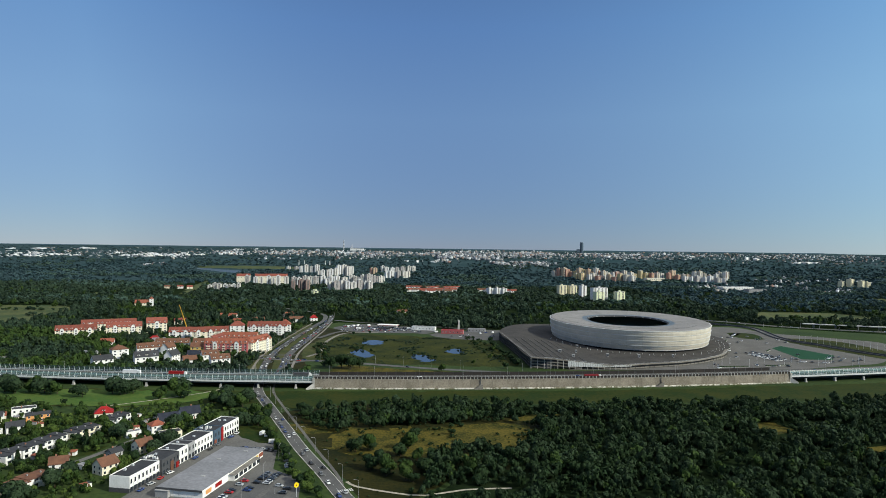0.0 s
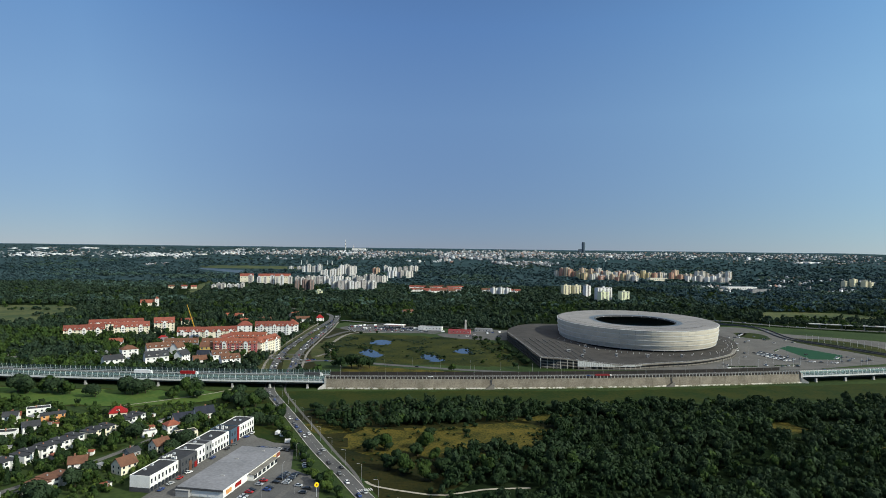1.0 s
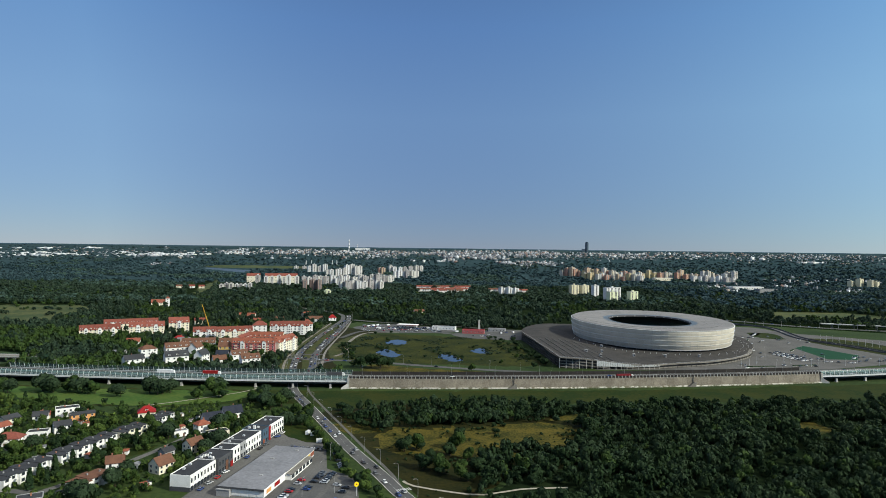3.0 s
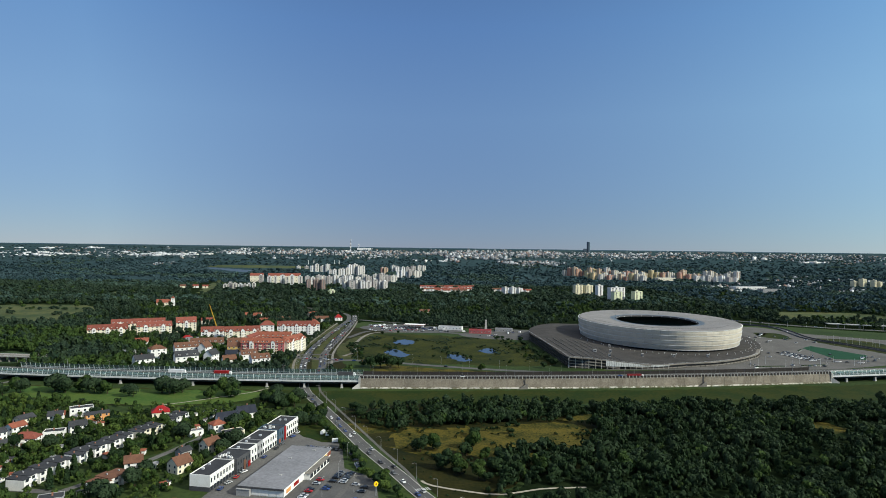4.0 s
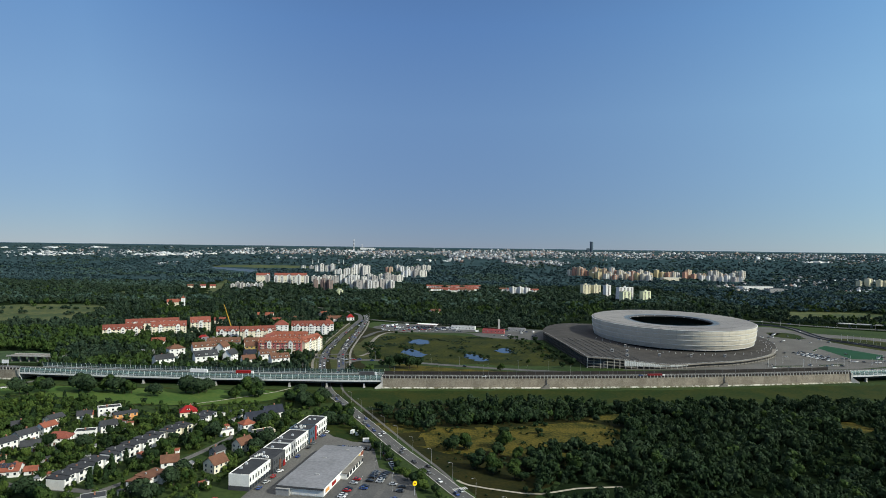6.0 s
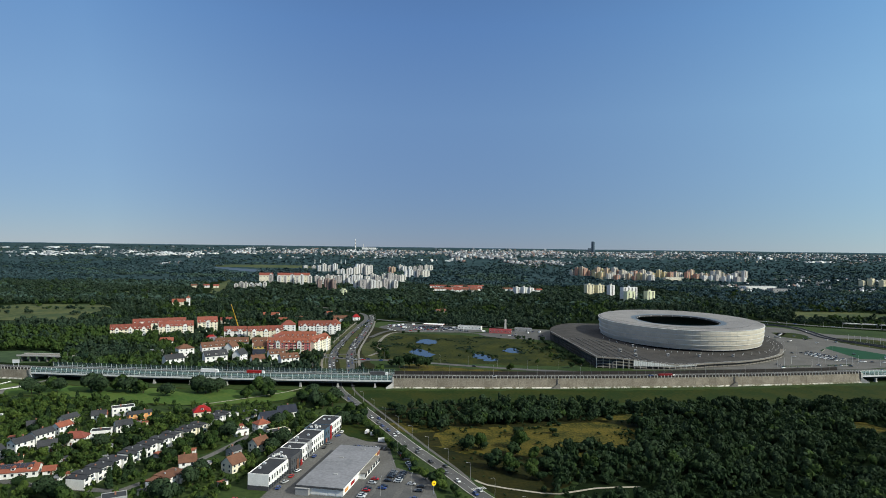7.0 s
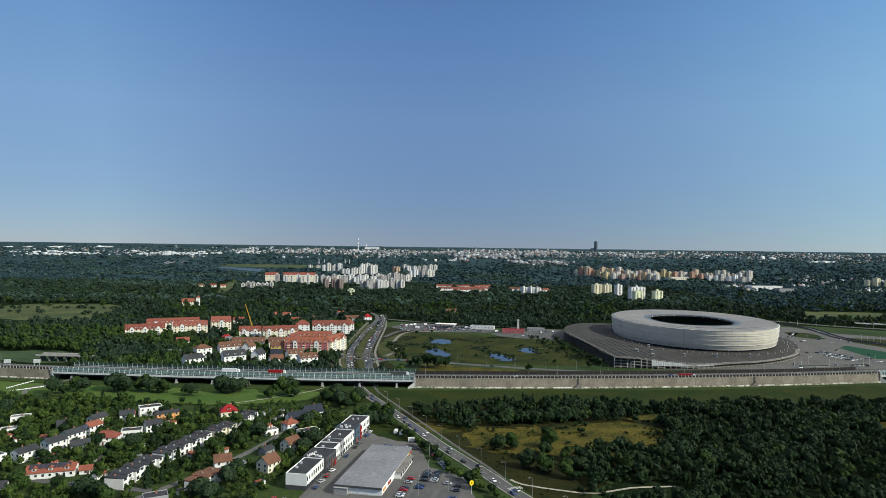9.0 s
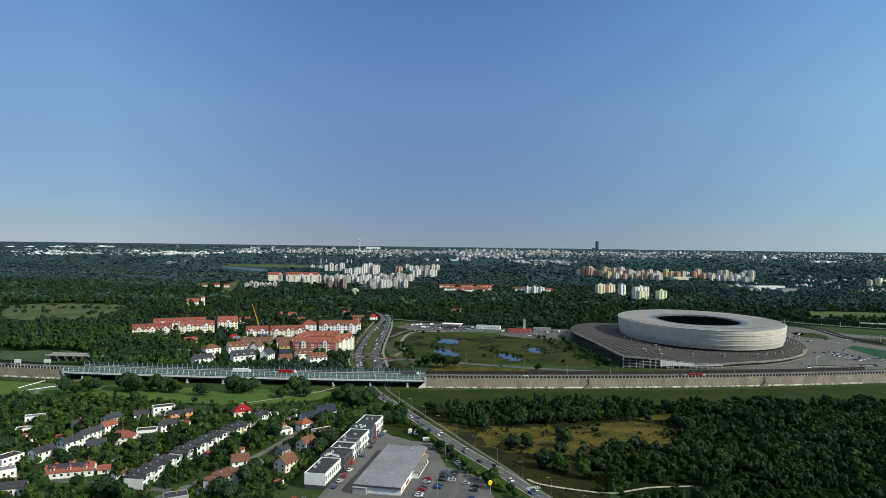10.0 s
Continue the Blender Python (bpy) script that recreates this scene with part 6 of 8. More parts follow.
far_city("distant_city", ((-1454, -578, 4280, 274, 433, 4.8, 10.6, 14), (-555, 45, 4251, 270, 433, 4.8, 10.6, 13), (6, 846, 4386, 291, 586, 4.8, 11.8, 14), (38, 431, 3954, 214, 178, 7.0, 14.2, 20), (338, 690, 3482, 180, 178, 5.3, 10.6, 14), (809, 1633, 4359, 320, 382, 4.1, 9.4, 12), (1563, 3169, 4394, 427, 586, 3.5, 7.7, 12), (-2758, -1454, 4051, 362, 382, 2.9, 5.3, 12), (1300, 1700, 2509, 181, 60, 6, 11, 10), (897, 1263, 2150, 200, 60, 6, 10, 10), (1150, 1500, 1950, 120, 30, 6, 10, 9), (-1032, -938, 1661, 49, 24, 1.8, 2.9, 7), (-1467, -1336, 3166, 118, 33, 2.9, 4.8, 9)),
         [(0.46, 0.48, 0.50), (0.30, 0.32, 0.35), (0.16, 0.18, 0.20), (0.64, 0.66, 0.68), (0.28, 0.19, 0.16), (0.12, 0.14, 0.16), (0.44, 0.40, 0.35), (0.20, 0.22, 0.24)], 9, "dense mixed city buildings along the horizon")
sk = thing("skyscraper", pose(1122, 4767, gz(4767)), "slim dark glass skyscraper rising above the city", "skyscraper")
# glass colour lightened and blued to hold the haze over the city
M_SKYGLASS = mat("hazed_tower_glass", (0.075, 0.105, 0.135), (0.06, 0.085, 0.11), 0.25, 0.02, 0.3, spec=0.5)
oct_ = [(math.cos(radians(a)) * 13, math.sin(radians(a)) * 13) for a in range(15, 375, 30)]
part("shaft", Build().prism(oct_, -5, 72).mesh("shaft", M_SKYGLASS), sk)
part("crown", Build().prism([(x * 0.85, y * 0.85) for x, y in oct_], 72, 77).mesh("crown", M_SKYGLASS), sk)
part("podium", Build().box(-36, -14, -12, 12, -5, 26).mesh("podium", M_SKYGLASS), sk)
for x, y, h, r0 in ((-661, 4708, 76, 4.6), (-599, 4695, 42, 3.2)):
    ch = thing("chimney_stack", pose(x, y, gz(y)), "tall slim power station chimney with pale bands", "chimney", "far chimneys")
    for k in range(6):
        part("band", Build().tube((0, 0, h * k / 6 - 3 * (k == 0)), (0, 0, h * (k + 1) / 6), r0 * (1 - 0.07 * k), r0 * (1 - 0.07 * (k + 1)), 10).mesh("band", M_WHITE if k % 2 else M_GREY), ch)
part("turbine_hall", Build().box(-10, 90, -20, 10, -4, 14).mesh("turbine_hall", M_WHITE), ch)
for x in (-668, -640, -534, -511):
    py = thing("bridge_pylon", pose(x, 3240, gz(3240)), "pale far bridge pylon", "pylon", "far bridge pylons")
    part("leg", Build().box(-2, 2, -2, 2, -2, 24, taper=0.5).mesh("leg", M_PALE_POST), py)

# ---- trees and woods ----
def crown_quads(r, n, size, lobes, squash=0.8, jitter=0.42):
    """Leaf clumps over a cluster of lobes; unit crown radius about 1, base at z 0. Returns corners and faces."""
    cen = [np.array((0, 0, 0.9))]
    for k in range(lobes):
        a, e = r.uniform(0, 2 * np.pi), r.uniform(-0.3, 0.9)
        d = r.uniform(0.35, 0.62)
        cen.append(np.array((d * np.cos(a) * np.cos(e), d * np.sin(a) * np.cos(e), 0.95 + d * np.sin(e) * 1.1)))
    cen = np.array(cen)
    rad = np.r_[0.62, r.uniform(0.3, 0.5, lobes)]
    which = r.choice(len(cen), n, p=rad ** 2 / (rad ** 2).sum())
    d = r.randn(n, 3)
    d[:, 2] = d[:, 2] * 0.9 + 0.45
    d /= np.linalg.norm(d, axis=1)[:, None]
    p = cen[which] + d * (rad[which] * r.uniform(0.82, 1.08, n))[:, None] * np.array((1, 1, squash))
    nor = d + r.randn(n, 3) * jitter * 0.5
    nor /= np.linalg.norm(nor, axis=1)[:, None]
    t = np.cross(nor, r.randn(n, 3))
    t /= np.linalg.norm(t, axis=1)[:, None]
    b = np.cross(nor, t)
    s = (size * r.uniform(0.6, 1.3, n))[:, None]
    k = r.uniform(0.5, 1.0, (4, n, 1))
    v = np.stack([p - t * s * k[0] - b * s * 0.6, p + t * s * k[1] - b * s * 0.5, p + t * s * (k[2] - 0.75) + b * s * k[3]], 1)
    return v.reshape(-1, 3), np.arange(3 * n).reshape(-1, 3)


TR = np.random.RandomState(11)
TEMPLATES_NEAR = [crown_quads(TR, 360, 0.19, 8) for _ in range(10)]
TEMPLATES_FINE = [crown_quads(TR, 180, 0.27, 7) for _ in range(10)]
TEMPLATES_MID = [crown_quads(TR, 92, 0.36, 5) for _ in range(10)]
TEMPLATES_LIGHT = [crown_quads(TR, 56, 0.44, 4) for _ in range(10)]
TEMPLATES_FAR = [crown_quads(TR, 30, 0.56, 3) for _ in range(10)]


def wood(name, xs, ys, radii, heights, templates, material, label):
    """One joined mass of crowns standing on the ground."""
    r = np.random.RandomState(len(xs))
    allv, allf, n = [], [], 0
    pick, turn = r.randint(0, len(templates), len(xs)), r.uniform(0, 2 * np.pi, len(xs))
    g = np.interp(ys, GROUND_Y, GROUND_Z)
    for x, y, ra, h, k, a, z in zip(xs, ys, radii, heights, pick, turn, g):
        v, f = templates[k]
        c, s = np.cos(a) * ra, np.sin(a) * ra
        w = np.empty_like(v)
        w[:, 0], w[:, 1] = x + v[:, 0] * c - v[:, 1] * s, y + v[:, 0] * s + v[:, 1] * c
        w[:, 2] = z + h * (v[:, 2] * 0.62 - 0.08)
        allv.append(w)
        allf.append(f + n)
        n += len(v)
    ob = new(name, mesh_fast(name, np.concatenate(allv), np.concatenate(allf), material))
    return tagged(ob, label, "woodland", kind="stuff")


def off_road(x, y, line, gap):
    """Which points keep clear of a road."""
    ok = np.ones(len(x), bool)
    pts = [(p.x, p.y) for p in dense_line(line, 12)]
    for (x0, y0), (x1, y1) in zip(pts, pts[1:]):
        d2 = (x1 - x0) ** 2 + (y1 - y0) ** 2
        t = np.clip(((x - x0) * (x1 - x0) + (y - y0) * (y1 - y0)) / max(d2, 1e-6), 0, 1)
        ok &= (x - x0 - t * (x1 - x0)) ** 2 + (y - y0 - t * (y1 - y0)) ** 2 > gap ** 2
    return ok


def off_houses(x, y, gap):
    ok = np.ones(len(x), bool)
    for hx, hy, a, b, t in FOOT:
        c, s = math.cos(t), math.sin(t)
        u, v = (x - hx) * c + (y - hy) * s, -(x - hx) * s + (y - hy) * c
        ok &= (abs(u) > a + gap) | (abs(v) > b + gap)
    return ok


def in_view(x, y):
    """Which points leave the camera's sight lines to the far blocks free."""
    ok = np.ones(len(x), bool)
    for hx, hy, a, b, t in FOOT:
        if hy > 1700:
            ok &= ~((abs(x - hx * y / hy) < a) & (y < hy) & (y > hy - (105 if hy < 2100 else 120)))
    return ok


def before_house(x, y):
    """Which points stand on the camera side of a house, where trees hide it."""
    return ~off_houses(x, y + 7.0, 0.8) | ~off_houses(x + 4, y + 4.0, 0.8)


WR = np.random.RandomState(3)
# dense scrub wood in front of the motorway
WOOD = [(-53.4, 450), (-50.6, 482), (-6, 505), (148, 510), (280, 518), (433, 544), (574, 574), (560, 270), (34, 270), (36, 312), (41, 338), (34, 362), (36, 378), (50, 386), (62, 398), (76, 398), (90, 385), (101, 399), (120, 440), (99, 460), (40.4, 450), (-7, 440), (-24.1, 427)]
HOLES = [[(99, 464), (113, 477), (138, 483), (142, 468)], [(268, 458), (290, 466), (296, 448), (276, 436)], [(301, 396), (347, 417), (330, 391)], [(36, 326), (60, 334), (90, 338), (90, 328), (60, 322), (40, 318)]]
x, y = WR.uniform(-60, 430, 18000), WR.uniform(270, 540, 18000)
ok = inside(x, y, WOOD) & (x < 60 + 0.74 * y)
for hole in HOLES:
    ok &= ~inside(x, y, hole) & ~inside(x, y + 8, hole) & ~inside(x, y + 12, hole)
dens = np.array([noise.noise(Vector((a * 0.03, b * 0.03, 0))) for a, b in zip(x, y)])
ok &= WR.rand(len(x)) < 0.62 + 0.5 * dens
x, y, dens = x[ok][:4300], y[ok][:4300], dens[ok][:4300]
rad = (1.3 + 3.0 * WR.rand(len(x)) ** 1.4) * (1 + 0.5 * dens)
tall = np.minimum(rad * WR.uniform(1.5, 2.9, len(x)), 9.5)
kind = WR.rand(len(x))
for sel, leaf, words in ((kind < 0.56, M_LEAF_DARK, "dense dark green scrub wood"), ((kind >= 0.56) & (kind < 0.95), M_LEAF_GREY, "grey-green willows in the scrub wood"), (kind >= 0.95, M_LEAF, "fresh green trees in the scrub wood")):
    for side, crowns in ((y < 318, TEMPLATES_NEAR), (y >= 318, TEMPLATES_FINE)):
        both = sel & side
        wood("scrub_wood", x[both], y[both], rad[both], tall[both], crowns, leaf, words)
# tufts and low scrub dotted over the meadow
x, y = WR.uniform(-70, 130, 2600), WR.uniform(300, 500, 2600)
OPEN = [(-61, 476), (0, 508), (101, 476), (123, 440), (104, 372), (58, 345), (30, 290), (16, 300), (2, 338), (-26, 396), (-46.3, 444)]
clump = np.array([noise.noise(Vector((a * 0.06, b * 0.06, 7))) for a, b in zip(x, y)])
ok = inside(x, y, OPEN) & (WR.rand(len(x)) < 0.16 + 1.0 * clump)
x, y = x[ok], y[ok]
rad = WR.uniform(0.4, 1.5, len(x)) * (1 + np.maximum(clump[ok], 0))
wood("low_scrub", x, y, rad, rad * WR.uniform(0.9, 1.6, len(x)), TEMPLATES_MID, M_LEAF_DARK, "low dark scrub dotted over the meadow")
# undergrowth and hedges in the gardens
x, y = WR.uniform(-460, -110, 9000), WR.uniform(285, 500, 9000)
ok = off_houses(x, y, 1.0) & ~inside(x, y, HALL_LOT) & (x < -112 + (y - 321) * 0.15 - 16) | ((x < -130) & off_houses(x, y, 1.0) & (y > 440))
for line, w in (([(-196, 296), (-180, 325), (-163, 361), (-150, 401), (-141, 444)], 4.0), ([(-330, 345), (-275, 336), (-223, 324), (-180, 318)], 4.5)):
    ok &= off_road(x, y, line, w)
dens = np.array([noise.noise(Vector((a * 0.035, b * 0.035, 4))) for a, b in zip(x, y)])
ok &= (WR.rand(len(x)) < 0.7 + 0.8 * dens + np.where(x < -290, 0.4, 0)) & ~inside(x, y, GRASS_BELT)
x, y = x[ok][:2500], y[ok][:2500]
rad = WR.uniform(0.8, 2.5, len(x))
kind = WR.rand(len(x))
for sel, leaf, words in ((kind < 0.5, M_LEAF, "mixed green shrubs and hedges in the gardens"), (kind >= 0.5, M_LEAF_LIGHT, "light green shrubs and young garden hedges")):
    wood("garden_shrubs", x[sel], y[sel], rad[sel], rad[sel] * WR.uniform(1.4, 2.1, sel.sum()), TEMPLATES_MID, leaf, words)
# more garden trees than one could count, old fruit trees and hedgerow trees
x, y = WR.uniform(-470, -112, 3000), WR.uniform(288, 505, 3000)
ok = off_houses(x, y, 2.0) & (x < -128 + (y - 321) * 0.15) & ~inside(x, y, GRASS_BELT) & ~((y > 470) & (x > -230))
for line, w in (([(-196, 296), (-180, 325), (-163, 361), (-150, 401), (-141, 444)], 4.5), ([(-330, 345), (-275, 336), (-223, 324), (-180, 318)], 5)):
    ok &= off_road(x, y, line, w)
clump = np.array([noise.noise(Vector((a * 0.03, b * 0.03, 14))) for a, b in zip(x, y)])
ok &= WR.rand(len(x)) < 0.5 + 0.5 * clump + np.where(x < -300, 0.3, 0)
ok &= ~before_house(x, y) | (WR.rand(len(x)) < 0.5)
x, y = x[ok][:1080], y[ok][:1080]
rad = WR.uniform(1.5, 3.5, len(x))
tall, kind = rad * WR.uniform(1.7, 2.6, len(x)), WR.rand(len(x))
for sel, leaf in ((kind < 0.5, M_LEAF), (kind > 0.82, M_LEAF_DARK), ((kind >= 0.5) & (kind <= 0.82), M_LEAF_LIGHT)):
    wood("garden_trees", x[sel], y[sel], rad[sel], tall[sel], TEMPLATES_NEAR, leaf, "mass of mixed green garden trees")
# reeds round the ponds and along the marsh edge
x, y = WR.uniform(-122, 130, 5000), WR.uniform(675, 930, 5000)
clump = np.array([noise.noise(Vector((a * 0.03, b * 0.03, 21))) for a, b in zip(x, y)])
ok = inside(x, y, POND_FIELD) & (WR.rand(len(x)) < np.clip(2.4 * clump - 0.35, 0.012, 0.9))
for pool in POOLS:
    ok &= ~inside(x, y, pool)
x, y = x[ok][:800], y[ok][:800]
rad = WR.uniform(0.8, 2.2, len(x))
wood("reeds", x, y, rad, rad * 0.7, TEMPLATES_FAR, M_LEAF_WOOD, "dark green reeds and low bushes in the marsh")
# middle distance, among the houses and behind the motorway
n = 26000
y = 1 / WR.uniform(1 / 2150, 1 / 600, n)
x = WR.uniform(-1, 1, n) * (90 + 0.76 * y)
ok = off_houses(x, y, 2.5)
JUNCTION = [(-154, 608), (-145, 736), (-152, 910), (-186, 1152), (-109, 1115), (43.7, 1042), (162, 988), (160, 887), (119, 852), (130, 678), (186, 619), (62, 626), (-41.5, 666), (-62, 619)]
STADIUM = [(124, 619), (115, 875), (151, 970), (218, 1072), (327, 1091), (469, 1091), (549, 1152), (653, 1072), (791, 1024), (974, 1006), (954, 805), (736, 736), (624, 666), (444, 619)]
OPEN_VERGE = [(-77, 585), (-78, 689), (135, 666), (208, 672), (449, 683), (443, 608)]
ok &= in_view(x, y)
for poly in [FARMS[0], *FARMS[2:], *STRIPS]:
    ok &= ~inside(x, y + 60, poly) | inside(x, y, poly)
for poly in [JUNCTION, STADIUM, POND_FIELD, OPEN_VERGE, *FARMS[1:], *STRIPS]:
    ok &= ~inside(x, y, poly)
ok &= (y > edge_y(x) + 36) & ((abs(x + 434) > 30) | (y > 668))
for line, w in ((MAIN_ROAD, 10), (SECOND_ROAD, 8)):
    ok &= off_road(x, y, line, w)
HOMES = [(-478, 828), (-348, 759), (-310, 619), (-134, 619), (-134, 922), (-236, 946), (-355, 958), (-473, 946)]
dens = np.array([noise.noise(Vector((a * 0.008, b * 0.006, 9))) for a, b in zip(x, y)])
ok &= WR.rand(n) < np.where(inside(x, y, HOMES), 0.46, np.where(inside(x, y, FARMS[0]), 0.015 + 0.6 * ((abs(y - 1272 - 0.1 * x) < 10) | (abs(y - 1054 + 0.08 * x) < 7)), 0.72 + 0.75 * dens)) * np.clip((2150 - y) / 850, 0, 1)
x, y = x[ok][:9000], y[ok][:9000]
rad = WR.uniform(3.2, 6.2, len(x)) * np.where(inside(x, y, HOMES), 0.75, 1.0)
tall = rad * WR.uniform(1.7, 2.4, len(x)) * np.where(inside(x, y, FARMS[0]), 0.6, 1.0)
patchy = np.array([noise.noise(Vector((a * 0.012, b * 0.009, 31))) for a, b in zip(x, y)]) + WR.uniform(-0.25, 0.25, len(x)) + np.where((x < -240) & (y < 900), 0.30, 0.0)
for sel, leaf, words in ((patchy < 0.05, M_LEAF_WOOD, "broad dark green woods behind the motorway"), ((patchy >= 0.05) & (patchy < 0.24), M_LEAF_GREY, "grey-green trees in the woods behind the motorway"), (patchy >= 0.24, M_LEAF, "fresh green trees in the woods behind the motorway")):
    wood("woodland", x[sel], y[sel], rad[sel], tall[sel], TEMPLATES_MID, leaf, words)
# belts of trees along the slip roads beyond the forecourt
x, y = WR.uniform(560, 980, 900), WR.uniform(945, 1170, 900)
clump = np.array([noise.noise(Vector((a * 0.02, b * 0.02, 51))) for a, b in zip(x, y)])
ok = (WR.rand(len(x)) < 0.6 + 0.9 * clump) & (y > 1098 - 0.14 * (x - 565)) & (x < 90 + 0.76 * y)
for line, w in (([(474, 1189), (559, 1136), (640, 1063), (779, 1006), (970, 970)], 14), ([(484, 1164), (524, 1097), (562, 1042), (544, 922)], 10)):
    ok &= off_road(x, y, line, w)
x, y = x[ok][:380], y[ok][:380]
rad = WR.uniform(2.5, 4.6, len(x))
wood("tree_belt", x, y, rad, rad * WR.uniform(1.6, 2.2, len(x)), TEMPLATES_MID, M_LEAF_WOOD, "belts of dark trees beside the slip roads")
# wood edge behind the yards, and thickets round the marsh
x, y = WR.uniform(-150, 190, 1500), WR.uniform(930, 1210, 1500)
ok = inside(x, y, [(-120, 1100), (-30, 1022), (60, 985), (160, 985), (183, 1128), (-60, 1200)]) & off_houses(x, y, 4) & off_road(x, y, MAIN_ROAD, 12) & off_road(x, y, SECOND_ROAD, 10)
x, y = x[ok][:420], y[ok][:420]
rad = WR.uniform(3.0, 5.4, len(x))
wood("wood_edge", x, y, rad, rad * WR.uniform(1.5, 2.2, len(x)), TEMPLATES_MID, M_LEAF_WOOD, "dark edge of the woods behind the yards")
x, y = WR.uniform(-115, 135, 2600), WR.uniform(640, 930, 2600)
ok = inside(x, y, [(-110, 815), (-100, 830), (-84, 760), (-76, 705), (-88, 700), (-100, 760)]) | inside(x, y, [(96, 900), (112, 800), (122, 700), (110, 700), (96, 790), (80, 900)]) & (WR.rand(len(x)) < 0.4)
for x0, y0, x1, y1 in ((-55.1, 862, -25.3, 850), (-58.8, 784, -30, 760), (13.8, 756, 42, 722), (55, 797, 80, 777)):
    ok |= off_road(x, y, [(x0, y0), (x1, y1)], 0.1) & ~off_road(x, y, [(x0, y0), (x1, y1)], 5)
for pool in POOLS:
    ok &= ~inside(x, y, pool)
x, y = x[ok], y[ok]
rad = WR.uniform(1.2, 3.0, len(x))
wood("marsh_thicket", x, y, rad, rad * WR.uniform(0.9, 1.5, len(x)), TEMPLATES_MID, M_LEAF_DARK, "dark thickets and reed beds round the marsh")
# far woods to the horizon
n = 46000
y = 1 / WR.uniform(1 / 4850, 1 / 1290, n)
x = WR.uniform(-1, 1, n) * (90 + 0.76 * y)
ok = off_houses(x, y, 6)
ok &= in_view(x, y)
for poly in [*FARMS, *STRIPS, LAKE]:
    ok &= ~inside(x, y + 70, poly) & ~inside(x, y + 130, poly)
for poly in [*FARMS, *STRIPS, LAKE, JUNCTION, STADIUM]:
    ok &= ~inside(x, y, poly)
dens = np.array([noise.noise(Vector((a * 0.004, b * 0.0025, 2))) for a, b in zip(x, y)])
ok &= WR.rand(n) < (0.62 + 0.7 * dens) * np.clip((y - 1240) / 700, 0, 1)
x, y, dens = x[ok][:15500], y[ok][:15500], dens[ok][:15500]
rad = WR.uniform(6, 13.5, len(x)) * (1.2 - y / 12000) * np.where(y < 2300, 0.78, 1.0)
tall = np.minimum(rad * 1.2, 15 * (1.25 - y / 5200))
patchy = np.array([noise.noise(Vector((a * 0.003, b * 0.006, 41))) for a, b in zip(x, y)]) + WR.uniform(-0.25, 0.25, len(x))
# towards the right the leaves with haze in their colour start nearer
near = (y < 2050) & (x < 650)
for sel, leaf, words in (((patchy < 0.25) & near, M_LEAF_WOOD, "dark green woods beyond the estate"), ((patchy < 0.25) & ~near, M_LEAF_HAZED, "distant dark woods stretching to the horizon"), (patchy >= 0.25, M_LEAF_HAZED_LIGHT, "lighter green groves among the distant woods")):
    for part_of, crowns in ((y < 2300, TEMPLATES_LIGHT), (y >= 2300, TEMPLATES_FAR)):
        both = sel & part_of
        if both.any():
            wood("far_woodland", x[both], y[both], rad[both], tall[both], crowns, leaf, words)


def tree_kind(seed, quads, size, lobes, leaf, height, radius, label, trunk=0.22):
    """A tree: a tapered trunk with limbs, and a crown of leaf clumps; built once, then copied."""
    r = np.random.RandomState(seed)
    t = thing("tree", pose(0, 0, -300), label, "tree", "garden and roadside trees")
    b = Build().tube((0, 0, -0.3), (0.1, 0, height * 0.42), trunk, trunk * 0.6, 6)
    for k in range(4):
        a = 2 * math.pi * k / 4 + r.uniform(0, 1)
        b.tube((0.1, 0, height * 0.3 + 0.05 * k), (math.cos(a) * radius * 0.5, math.sin(a) * radius * 0.5, height * 0.66), trunk * 0.45, trunk * 0.15, 5)
    b.tube((0.1, 0, height * 0.42), (0, 0, height * 0.8), trunk * 0.55, trunk * 0.15, 5)
    part("trunk", b.mesh("trunk", M_BARK), t)
    v, f = crown_quads(r, quads * 2, size, lobes)
    v = v * np.array((radius * 1.25, radius * 1.25, height * 0.62)) + np.array((0, 0, -height * 0.10))
    part("crown", mesh_fast("crown", v, f, leaf), t)
    return t


def poplar_kind(seed, leaf, height, radius, label):
    r = np.random.RandomState(seed)
    t = thing("tree", pose(0, 0, -300), label, "tree", "garden and roadside trees")
    part("trunk", Build().tube((0, 0, -0.3), (0, 0, height * 0.8), 0.2, 0.05, 6).mesh("trunk", M_BARK), t)
    n = 170
    z = r.uniform(0.1, 1, n)
    a = r.uniform(0, 2 * np.pi, n)
    d = radius * np.sqrt(np.clip(1 - z, 0.02, 1)) * r.uniform(0.75, 1.05, n)
    p = np.stack([d * np.cos(a), d * np.sin(a), z * height], 1)
    nor = np.stack([np.cos(a), np.sin(a), np.full(n, 0.5)], 1) + r.randn(n, 3) * 0.35
    nor /= np.linalg.norm(nor, axis=1)[:, None]
    tt = np.cross(nor, r.randn(n, 3))
    tt /= np.linalg.norm(tt, axis=1)[:, None]
    bb = np.cross(nor, tt)
    s = (0.55 * r.uniform(0.6, 1.3, n))[:, None]
    v = np.stack([p - tt * s - bb * s, p + tt * s - bb * s * 0.7, p + tt * s * 0.8 + bb * s, p - tt * s * 0.7 + bb * s], 1).reshape(-1, 3)
    part("crown", mesh_fast("crown", v, np.arange(4 * n).reshape(-1, 4), leaf), t)
    return t


